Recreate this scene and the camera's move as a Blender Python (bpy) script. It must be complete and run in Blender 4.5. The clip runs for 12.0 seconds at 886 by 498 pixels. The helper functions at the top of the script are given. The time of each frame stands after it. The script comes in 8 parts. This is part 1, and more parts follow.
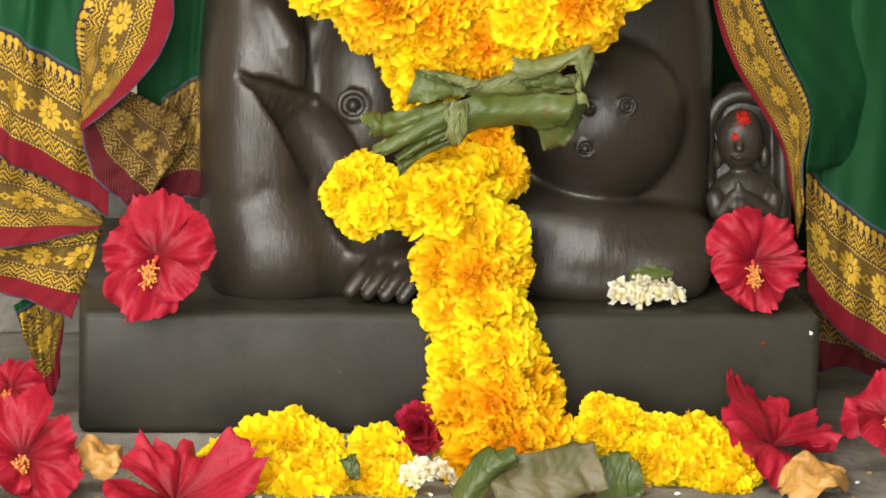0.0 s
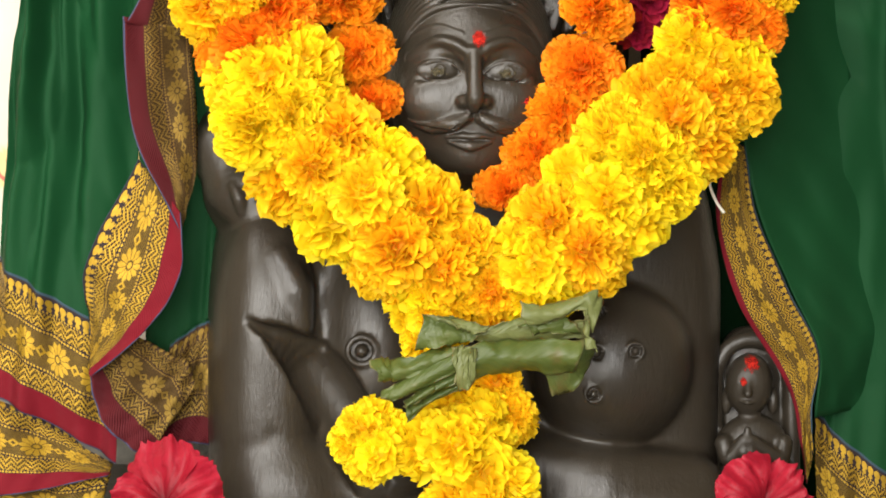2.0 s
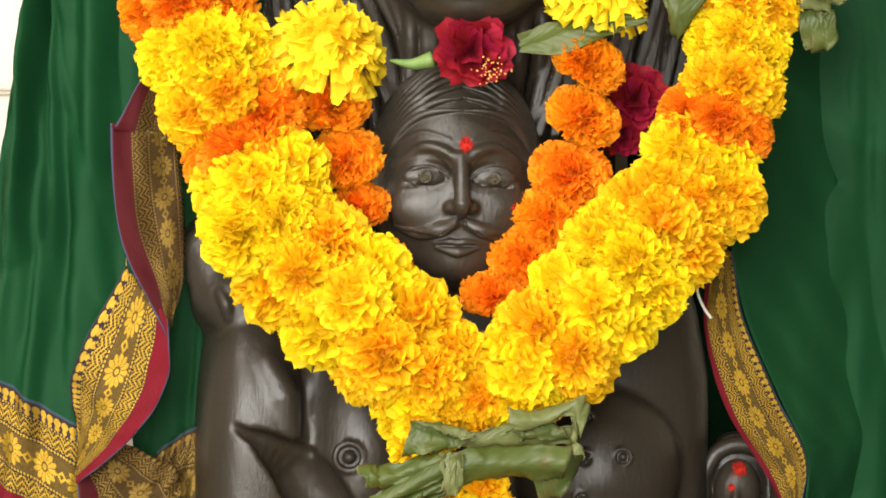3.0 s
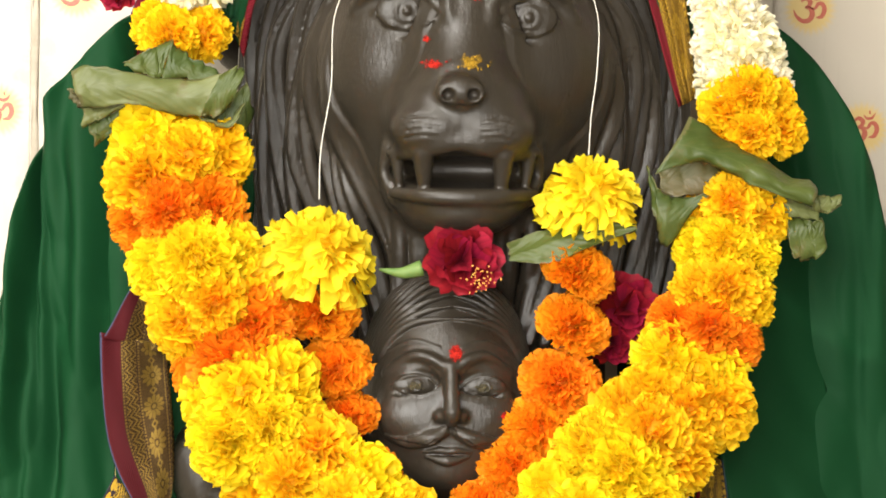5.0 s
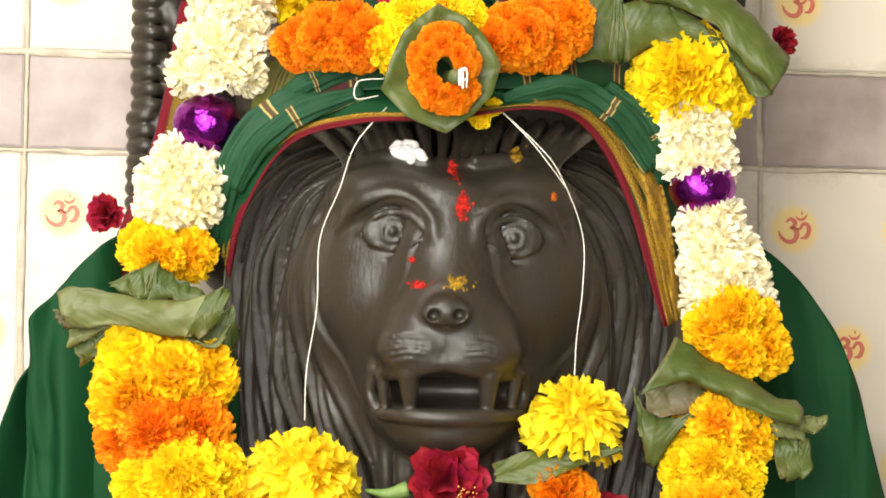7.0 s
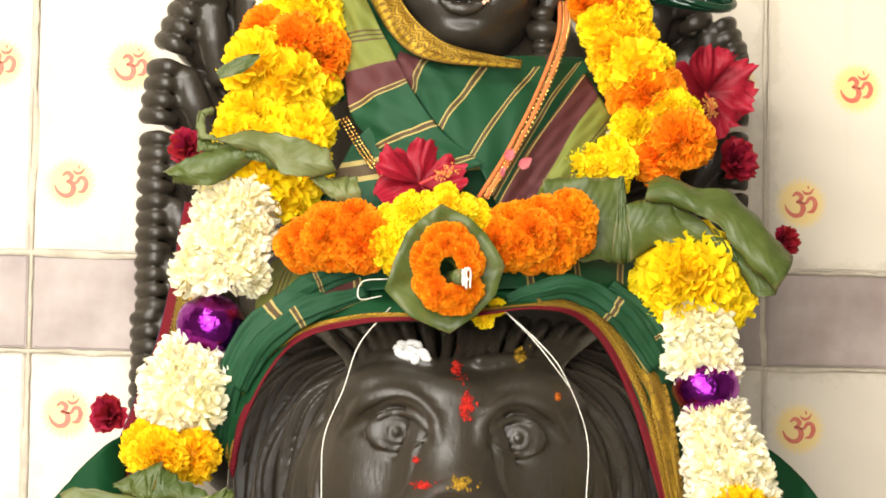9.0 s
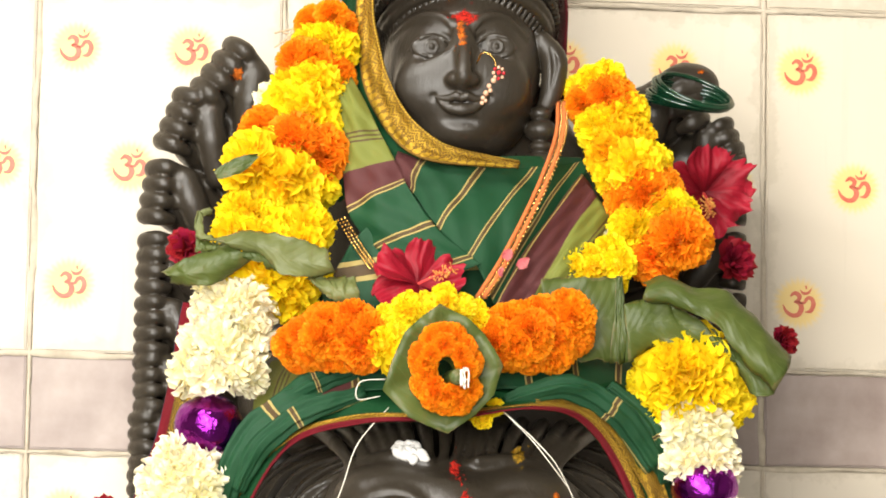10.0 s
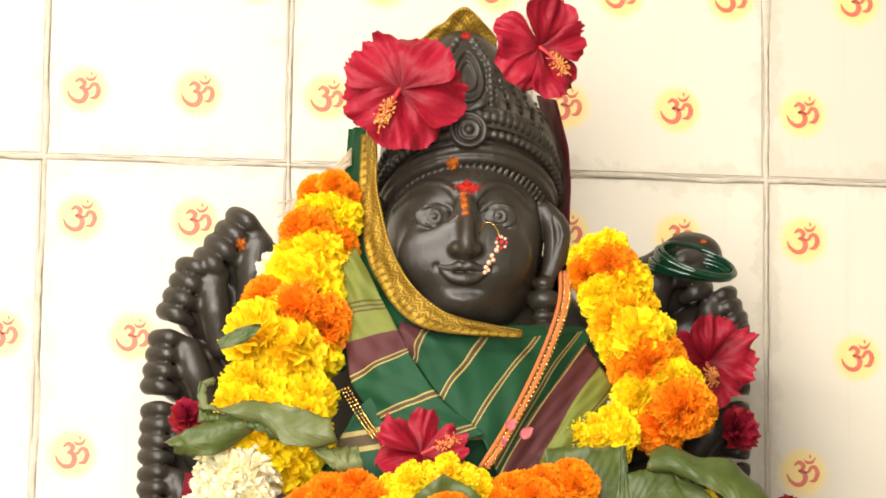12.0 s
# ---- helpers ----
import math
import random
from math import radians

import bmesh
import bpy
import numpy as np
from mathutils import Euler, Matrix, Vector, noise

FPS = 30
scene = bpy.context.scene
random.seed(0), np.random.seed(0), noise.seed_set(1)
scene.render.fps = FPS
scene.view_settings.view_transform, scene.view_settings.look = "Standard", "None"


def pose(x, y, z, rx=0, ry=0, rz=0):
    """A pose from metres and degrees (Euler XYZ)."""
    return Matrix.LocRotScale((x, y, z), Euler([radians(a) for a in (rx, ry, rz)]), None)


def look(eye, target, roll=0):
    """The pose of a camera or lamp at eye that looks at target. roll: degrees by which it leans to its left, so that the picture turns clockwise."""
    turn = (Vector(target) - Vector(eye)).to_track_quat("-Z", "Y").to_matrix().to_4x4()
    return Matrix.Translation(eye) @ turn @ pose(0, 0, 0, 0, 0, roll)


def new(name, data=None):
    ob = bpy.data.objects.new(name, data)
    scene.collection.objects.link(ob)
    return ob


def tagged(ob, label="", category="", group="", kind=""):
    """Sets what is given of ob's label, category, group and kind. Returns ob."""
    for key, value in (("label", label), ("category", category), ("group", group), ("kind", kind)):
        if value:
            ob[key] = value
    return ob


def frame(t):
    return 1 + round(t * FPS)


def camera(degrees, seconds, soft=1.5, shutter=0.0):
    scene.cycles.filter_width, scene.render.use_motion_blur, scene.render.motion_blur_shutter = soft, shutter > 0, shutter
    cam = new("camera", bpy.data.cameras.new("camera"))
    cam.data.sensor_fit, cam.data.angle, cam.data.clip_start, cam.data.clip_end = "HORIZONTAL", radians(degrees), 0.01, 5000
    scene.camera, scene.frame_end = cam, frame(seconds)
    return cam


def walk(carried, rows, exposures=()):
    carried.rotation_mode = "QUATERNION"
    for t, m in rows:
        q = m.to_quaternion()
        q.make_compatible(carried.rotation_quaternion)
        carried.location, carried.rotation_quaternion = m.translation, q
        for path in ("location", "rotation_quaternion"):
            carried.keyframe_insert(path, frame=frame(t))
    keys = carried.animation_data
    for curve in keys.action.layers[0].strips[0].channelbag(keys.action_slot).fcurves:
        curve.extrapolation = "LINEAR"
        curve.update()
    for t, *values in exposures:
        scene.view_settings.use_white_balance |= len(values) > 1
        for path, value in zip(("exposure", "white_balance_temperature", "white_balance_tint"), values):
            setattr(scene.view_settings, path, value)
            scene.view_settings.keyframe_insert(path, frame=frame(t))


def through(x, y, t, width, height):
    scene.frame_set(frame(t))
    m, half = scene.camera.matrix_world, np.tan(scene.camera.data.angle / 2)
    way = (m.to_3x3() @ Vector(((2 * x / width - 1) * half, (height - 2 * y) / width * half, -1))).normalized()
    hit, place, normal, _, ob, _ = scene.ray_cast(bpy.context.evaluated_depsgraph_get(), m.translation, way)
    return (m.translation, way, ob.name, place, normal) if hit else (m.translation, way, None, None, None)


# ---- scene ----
# The camera turns on a stand about 2.6 m in front of the shrine and tilts slowly upwards.
cam = camera(13.755, 12.0, soft=1.8)
EYE = (-0.262, -2.984, 0.600)
TURNS = [
    (0.0, 80.023, -1.387, -5.311), (0.5, 81.003, -1.378, -5.196), (1.0, 81.976, -1.343, -5.205),
    (1.5, 82.840, -1.287, -5.208), (2.0, 83.851, -1.272, -5.195), (2.5, 84.670, -1.223, -5.259),
    (3.0, 85.506, -1.218, -5.399), (3.2, 85.789, -1.218, -5.436), (4.0, 87.094, -1.180, -5.514),
    (4.8, 88.399, -1.137, -5.547), (5.0, 88.764, -1.121, -5.566), (5.5, 89.595, -1.087, -5.586),
    (6.0, 90.469, -1.076, -5.627), (6.5, 91.383, -1.070, -5.715), (7.0, 92.208, -1.067, -5.789),
    (7.5, 93.079, -1.028, -5.784), (7.7, 93.409, -1.019, -5.783), (8.5, 94.611, -0.990, -5.744),
    (9.3, 95.755, -0.966, -5.706), (9.5, 96.047, -0.953, -5.688), (10.0, 96.889, -0.928, -5.751),
    (10.5, 97.713, -0.886, -5.757), (11.0, 98.540, -0.848, -5.684), (11.5, 99.054, -0.843, -5.673),
    (12.0, 99.534, -0.833, -5.688),
]
EXPOSURES = [(0.0, 0.35), (3.0, 0.34), (5.0, 0.35), (7.5, 0.36), (9.5, 0.34), (12.0, 0.24)]
walk(cam, [(t, pose(*EYE, rx, ry, rz)) for t, rx, ry, rz in TURNS], EXPOSURES)

# ---- light: daylight through the wide doorway behind the camera ----
world = bpy.data.worlds.new("sky")
scene.world = world
world.use_nodes = True
sky = world.node_tree.nodes.new("ShaderNodeTexSky")
sky.sky_type = "NISHITA"
sky.sun_disc = False
sky.sun_elevation, sky.sun_rotation = radians(50), radians(200)
backg = world.node_tree.nodes["Background"]
world.node_tree.links.new(sky.outputs[0], backg.inputs[0])
backg.inputs[1].default_value = 0.12


def area_lamp(name, eye, target, width, height, watts, colour):
    data = bpy.data.lights.new(name, "AREA")
    data.shape, data.size, data.size_y, data.energy, data.color = "RECTANGLE", width, height, watts, colour
    ob = new(name, data)
    ob.matrix_world = look(eye, target)
    return ob


area_lamp("doorway_daylight", (-1.05, -3.9, 0.95), (0.0, -0.3, 0.6), 2.3, 2.2, 204, (1.0, 0.965, 0.90))
# Fill lamp added overhead, without a fixture, to lift upward-facing forms.
area_lamp("tube_light", (-0.9, -1.6, 2.15), (0.05, -0.2, 0.6), 1.2, 0.06, 40, (1.0, 0.97, 0.9))


# ---- materials ----
class Mat:
    """A node material with a Principled shader and short ways to build its tree."""

    def __init__(self, name, colour=(0.5, 0.5, 0.5), rough=0.6, metal=0.0, spec=0.5):
        self.m = bpy.data.materials.new(name)
        self.m.use_nodes = True
        self.t = self.m.node_tree
        self.b = self.t.nodes["Principled BSDF"]
        self.b.inputs["Base Color"].default_value = (*colour, 1)
        self.b.inputs["Roughness"].default_value = rough
        self.b.inputs["Metallic"].default_value = metal
        self.b.inputs["Specular IOR Level"].default_value = spec

    def n(self, kind, operation="", data_type="", interpolation_type=""):
        node = self.t.nodes.new("ShaderNode" + kind)
        if operation:
            node.operation = operation
        if data_type:
            node.data_type = data_type
        if interpolation_type:
            node.interpolation_type = interpolation_type
        return node

    def put(self, value, socket):
        if isinstance(value, bpy.types.NodeSocket):
            self.t.links.new(value, socket)
        else:
            socket.default_value = value

    def op(self, kind, a, b=0.0, c=0.0):
        node = self.n("Math", operation=kind)
        for k, v in enumerate((a, b, c)):
            self.put(v, node.inputs[k])
        return node.outputs[0]

    def mix(self, f, a, b):
        node = self.n("Mix", data_type="RGBA")
        self.put(f, node.inputs["Factor"])
        self.put(a if isinstance(a, bpy.types.NodeSocket) else (*a, 1), node.inputs["A"])
        self.put(b if isinstance(b, bpy.types.NodeSocket) else (*b, 1), node.inputs["B"])
        return node.outputs["Result"]

    def noise(self, scale, detail=4.0, rough=0.55, vec=None, out=0):
        node = self.n("TexNoise")
        node.inputs["Scale"].default_value, node.inputs["Detail"].default_value = scale, detail
        node.inputs["Roughness"].default_value = rough
        self.put(vec or self.coords("Object"), node.inputs["Vector"])
        return node.outputs[out]

    def coords(self, which):
        return self.n("TexCoord").outputs[which]

    def ramp(self, f, *stops):
        node = self.n("ValToRGB")
        e = node.color_ramp.elements
        while len(e) < len(stops):
            e.new(0.5)
        for k, (p, col) in enumerate(stops):
            e[k].position, e[k].color = p, (*col, 1) if len(col) == 3 else col
        self.put(f, node.inputs[0])
        return node.outputs[0]

    def colour(self, socket):
        self.put(socket, self.b.inputs["Base Color"])
        return self

    def rough(self, socket):
        self.put(socket, self.b.inputs["Roughness"])
        return self

    def bump(self, height, strength=0.3, distance=0.001):
        node = self.n("Bump")
        node.inputs["Strength"].default_value, node.inputs["Distance"].default_value = strength, distance
        self.put(height, node.inputs["Height"])
        self.put(node.outputs[0], self.b.inputs["Normal"])
        return self

    def glow_through(self, colour, share):
        """Thin petals and leaves let some light through."""
        tr = self.n("BsdfTranslucent")
        self.put(colour if isinstance(colour, bpy.types.NodeSocket) else (*colour, 1), tr.inputs["Color"])
        mx = self.n("MixShader")
        mx.inputs[0].default_value = share
        out = self.t.nodes["Material Output"]
        self.t.links.new(self.b.outputs[0], mx.inputs[1])
        self.t.links.new(tr.outputs[0], mx.inputs[2])
        self.t.links.new(mx.outputs[0], out.inputs[0])
        return self


def stone_material():
    m = Mat("polished_black_stone", rough=0.3, spec=0.45)
    big, fine = m.noise(9, 5), m.noise(180, 6, 0.7)
    base = m.mix(big, (0.0165, 0.0129, 0.0088), (0.0345, 0.0272, 0.0188))
    m.colour(m.mix(m.op("MULTIPLY", fine, 0.5), base, (0.036, 0.0290, 0.0215)))
    streak = m.n("Mapping")
    m.put(m.coords("Object"), streak.inputs[0])
    streak.inputs["Rotation"].default_value, streak.inputs["Scale"].default_value = (0.0, 0.35, 0.0), (1.0, 1.0, 0.22)
    brush = m.noise(260, 6, 0.68, streak.outputs[0])
    m.rough(m.op("ADD", m.op("MULTIPLY_ADD", m.noise(18, 6, 0.65), 0.32, 0.07), m.op("MULTIPLY", brush, 0.24)))
    m.bump(m.op("ADD", m.op("ADD", m.op("MULTIPLY", m.noise(34, 4), 1.1), m.op("MULTIPLY", brush, 0.85)), m.op("MULTIPLY", fine, 0.30)), 0.46, 0.0014)
    return m.m


def slab_material():
    """Dull ground black stone, faintly olive, with water marks."""
    m = Mat("ground_black_stone", rough=0.5, spec=0.22)
    base = m.mix(m.ramp(m.noise(7, 5), (0.32, (0, 0, 0)), (0.68, (1, 1, 1))), (0.0105, 0.0095, 0.0060), (0.0265, 0.0240, 0.0160))
    stain = m.ramp(m.noise(9, 6, 0.62), (0.54, (0, 0, 0)), (0.60, (1, 1, 1)))
    base = m.mix(m.op("MULTIPLY", stain, 0.6), base, (0.0065, 0.0062, 0.0046))
    scuff = m.ramp(m.noise(55, 6, 0.7), (0.62, (0, 0, 0)), (0.72, (1, 1, 1)))
    base = m.mix(m.op("MULTIPLY", scuff, 0.35), base, (0.060, 0.056, 0.045))
    m.colour(m.mix(m.op("MULTIPLY", m.noise(420, 3), 0.3), base, (0.055, 0.050, 0.038)))
    m.rough(m.op("MULTIPLY_ADD", m.noise(22, 6, 0.65), 0.4, 0.30))
    m.bump(m.noise(160, 5, 0.6), 0.2, 0.0008)
    return m.m


def petal_material(name, tip, base, through=0.42):
    """Petals: deeper colour in the heart, drifting from flower to flower."""
    m = Mat(name, rough=0.62, spec=0.25)
    rnd = m.n("ObjectInfo").outputs["Random"]
    uv = m.n("SeparateXYZ")
    m.put(m.coords("UV"), uv.inputs[0])
    patch = m.noise(45, 3)
    col = m.mix(m.ramp(uv.outputs[1], (0.15, (0, 0, 0)), (0.9, (1, 1, 1))), base, tip)
    col = m.mix(m.op("MULTIPLY", m.op("MULTIPLY", rnd, patch), 0.75), col, base)
    hsv = m.n("HueSaturation")
    m.put(m.op("MULTIPLY_ADD", m.op("FRACT", m.op("MULTIPLY", uv.outputs[0], 7.31)), 0.30, 0.85), hsv.inputs["Value"])
    m.put(m.op("MULTIPLY_ADD", rnd, 0.018, 0.491), hsv.inputs["Hue"])
    m.put(col, hsv.inputs["Color"])
    m.colour(hsv.outputs[0])
    m.bump(m.noise(900, 2), 0.2, 0.0004)
    m.glow_through(hsv.outputs[0], through)
    return m.m


def veined_petal(name, tip, mid, throat):
    """Broad silky petals with fine veins that run from the throat to the rim."""
    m = Mat(name, rough=0.52, spec=0.22)
    uv = m.n("SeparateXYZ")
    m.put(m.coords("UV"), uv.inputs[0])
    col = m.ramp(uv.outputs[1], (0.10, throat), (0.42, mid), (0.95, tip))
    col = m.mix(m.op("MULTIPLY", m.noise(60, 4), 0.75), col, mid)
    pale = m.op("POWER", m.op("ABSOLUTE", m.op("COSINE", m.op("ADD", m.op("MULTIPLY", uv.outputs[0], 60.0), m.op("MULTIPLY", m.noise(50, 3), 8.0)))), 8.0)
    col = m.mix(m.op("MULTIPLY", pale, m.op("MULTIPLY", uv.outputs[1], 0.16)), col, (0.50, 0.05, 0.09))
    wander = m.op("ADD", m.op("MULTIPLY", uv.outputs[0], 46.0), m.op("MULTIPLY", m.noise(70, 3), 9.0))
    vein = m.op("POWER", m.op("ABSOLUTE", m.op("SINE", wander)), 6.0)
    col = m.mix(m.op("MULTIPLY", vein, 0.18), col, throat)
    m.colour(col)
    m.bump(m.op("SUBTRACT", m.op("MULTIPLY", m.noise(150, 4, 0.6), 1.0), m.op("MULTIPLY", vein, 0.18)), 0.55, 0.0014)
    m.glow_through(col, 0.15)
    return m.m


def leaf_material(name, a, b, vein):
    m = Mat(name, rough=0.45, spec=0.35)
    uv = m.n("SeparateXYZ")
    m.put(m.coords("UV"), uv.inputs[0])
    big = m.noise(28, 5)
    col = m.mix(m.ramp(big, (0.3, (0, 0, 0)), (0.72, (1, 1, 1))), a, b)
    # side veins run slantwise from the midrib
    v = m.op("ABSOLUTE", m.op("SUBTRACT", uv.outputs[1], 0.5))
    side = m.op("PINGPONG", m.op("ADD", m.op("MULTIPLY", uv.outputs[0], 9.0), m.op("MULTIPLY", v, -5.0)), 0.5)
    line = m.op("LESS_THAN", side, 0.035)
    rib = m.op("LESS_THAN", v, 0.012)
    col = m.mix(m.op("MULTIPLY", m.op("MAXIMUM", line, rib), 0.12), col, vein)
    rim = m.op("MAXIMUM", m.op("ABSOLUTE", m.op("SUBTRACT", uv.outputs[0], 0.5)), v)
    withered = m.op("GREATER_THAN", m.op("ADD", rim, m.op("MULTIPLY", m.noise(90, 4), 0.16)), 0.565)
    col = m.mix(m.op("MULTIPLY", withered, 0.55), col, (0.16, 0.13, 0.055))
    spots = m.ramp(m.noise(55, 5, 0.65), (0.58, (0, 0, 0)), (0.70, (1, 1, 1)))
    col = m.mix(m.op("MULTIPLY", spots, 0.6), col, (0.10, 0.07, 0.02))
    m.colour(col)
    m.bump(m.op("ADD", m.noise(90, 4), m.op("MULTIPLY", side, 0.9)), 0.35, 0.0012)
    m.glow_through(b, 0.12)
    return m.m


def gold_weave(m, u, v):
    """Height and colour of a woven gold border. v: metres from the hem, u: metres along it."""
    def band(lo, hi):
        return m.op("MULTIPLY", m.op("GREATER_THAN", v, lo), m.op("LESS_THAN", v, hi))

    def local(lo, hi):
        return m.op("DIVIDE", m.op("SUBTRACT", v, lo), hi - lo)

    def zigzag(lo, hi, pitch):
        zz = m.op("PINGPONG", m.op("DIVIDE", u, pitch), 0.5)
        across = m.op("MULTIPLY", local(lo, hi), 2.6)
        one = m.op("GREATER_THAN", m.op("FRACT", m.op("ADD", m.op("MULTIPLY", zz, 2.4), across)), 0.60)
        two = m.op("GREATER_THAN", m.op("FRACT", m.op("SUBTRACT", m.op("MULTIPLY", zz, 4.8), across)), 0.82)
        return m.op("MULTIPLY", band(lo, hi), m.op("MAXIMUM", one, two))

    def dots(lo, hi, pitch, r):
        du = m.op("SUBTRACT", m.op("MULTIPLY", m.op("FRACT", m.op("DIVIDE", u, pitch)), pitch), pitch / 2)
        dv = m.op("SUBTRACT", v, (lo + hi) / 2)
        dist = m.op("SQRT", m.op("ADD", m.op("MULTIPLY", du, du), m.op("MULTIPLY", dv, dv)))
        return m.op("LESS_THAN", dist, r)

    def florets(lo, hi, pitch, r):
        du = m.op("SUBTRACT", m.op("MULTIPLY", m.op("FRACT", m.op("DIVIDE", u, pitch)), pitch), pitch / 2)
        dv = m.op("SUBTRACT", v, (lo + hi) / 2)
        dist = m.op("SQRT", m.op("ADD", m.op("MULTIPLY", du, du), m.op("MULTIPLY", dv, dv)))
        ang = m.op("ARCTAN2", dv, du)
        edge = m.op("MULTIPLY", m.op("MULTIPLY_ADD", m.op("COSINE", m.op("MULTIPLY", ang, 12.0)), 0.10, 0.90), r)
        petals = m.op("MULTIPLY", m.op("LESS_THAN", dist, edge), m.op("GREATER_THAN", dist, r * 0.3))
        gap = m.op("GREATER_THAN", m.op("ABSOLUTE", m.op("COSINE", m.op("MULTIPLY", ang, 6.0))), 0.22)
        hole = m.op("LESS_THAN", dist, r * 0.18)
        return m.op("MAXIMUM", m.op("MULTIPLY", petals, gap), hole)

    def diamonds(mid, pitch, r):
        du = m.op("ABSOLUTE", m.op("SUBTRACT", m.op("MULTIPLY", m.op("FRACT", m.op("ADD", m.op("DIVIDE", u, pitch), 0.5)), pitch), pitch / 2))
        d = m.op("ADD", du, m.op("ABSOLUTE", m.op("SUBTRACT", v, mid)))
        return m.op("MULTIPLY", m.op("LESS_THAN", d, r), m.op("GREATER_THAN", d, r * 0.45))

    gold = zigzag(0.0235, 0.0365, 0.0095)
    for extra in (florets(0.040, 0.062, 0.030, 0.0112), diamonds(0.051, 0.030, 0.0042), zigzag(0.0665, 0.0785, 0.0095),
                  dots(0.0830, 0.0905, 0.0062, 0.0028), dots(0.0800, 0.0850, 0.0062, 0.0019), dots(0.0210, 0.0228, 0.0026, 0.0010), dots(0.0375, 0.0395, 0.0026, 0.0010),
                  dots(0.0635, 0.0655, 0.0026, 0.0010), dots(0.0790, 0.0805, 0.0026, 0.0008)):
        gold = m.op("MAXIMUM", gold, extra)
    thread = m.op("GREATER_THAN", m.op("PINGPONG", m.op("DIVIDE", m.op("ADD", u, m.op("MULTIPLY", v, 0.6)), 0.0016), 0.5), 0.25)
    field = m.op("MULTIPLY", band(0.0395, 0.063), m.op("MULTIPLY_ADD", thread, 0.24, 0.05))
    return m.op("MAXIMUM", gold, field), band


def sari_material(name, ground, ground_dark, hem, backside=False, rich=False):
    m = Mat(name, rough=0.6, spec=0.16)
    s = m.n("SeparateXYZ")
    m.put(m.coords("UV"), s.inputs[0])
    u, v = s.outputs[0], s.outputs[1]
    gold, band = gold_weave(m, u, v)
    cloud = m.noise(7, 4)
    col = m.mix(cloud, ground_dark, ground)
    col = m.mix(band(0.0205, 0.0915), col, (0.15, 0.080, 0.012) if rich else (0.045, 0.022, 0.012) if backside else (0.026, 0.017, 0.018))
    if not rich:
        for lo, hi in ((0.0235, 0.0365), (0.0400, 0.0630), (0.0665, 0.0785)):
            col = m.mix(band(lo, hi), col, (0.034, 0.016, 0.007) if backside else (0.036, 0.020, 0.008))
    col = m.mix(band(0.0915, 0.0935), col, (0.03, 0.055, 0.075))
    col = m.mix(band(-0.01, 0.0205), col, hem)
    col = m.mix(band(-0.01, 0.0010), col, (0.05, 0.055, 0.10))
    goldcol = m.mix(m.noise(300, 2), (0.28, 0.160, 0.012), (0.52, 0.33, 0.036))
    if backside:
        goldcol = m.mix(m.noise(300, 2), (0.16, 0.095, 0.016), (0.30, 0.195, 0.042))
    col = m.mix(gold, col, goldcol)
    m.colour(col)
    m.put(m.op("MULTIPLY", gold, 0.55), m.b.inputs["Metallic"])
    m.rough(m.op("MULTIPLY_ADD", gold, -0.26, 0.66))
    weave = m.op("MULTIPLY", m.op("SINE", m.op("MULTIPLY", u, 7000.0)), m.op("SINE", m.op("MULTIPLY", v, 7000.0)))
    rib = m.op("MULTIPLY", band(0.002, 0.0205), m.op("SINE", m.op("MULTIPLY", m.op("ADD", u, m.op("MULTIPLY", v, 0.8)), 2600.0)))
    m.bump(m.op("ADD", m.op("ADD", m.op("MULTIPLY", gold, 1.3), m.op("MULTIPLY", rib, 0.5)), m.op("MULTIPLY", weave, 0.12)), 0.6, 0.0009)
    return m.m


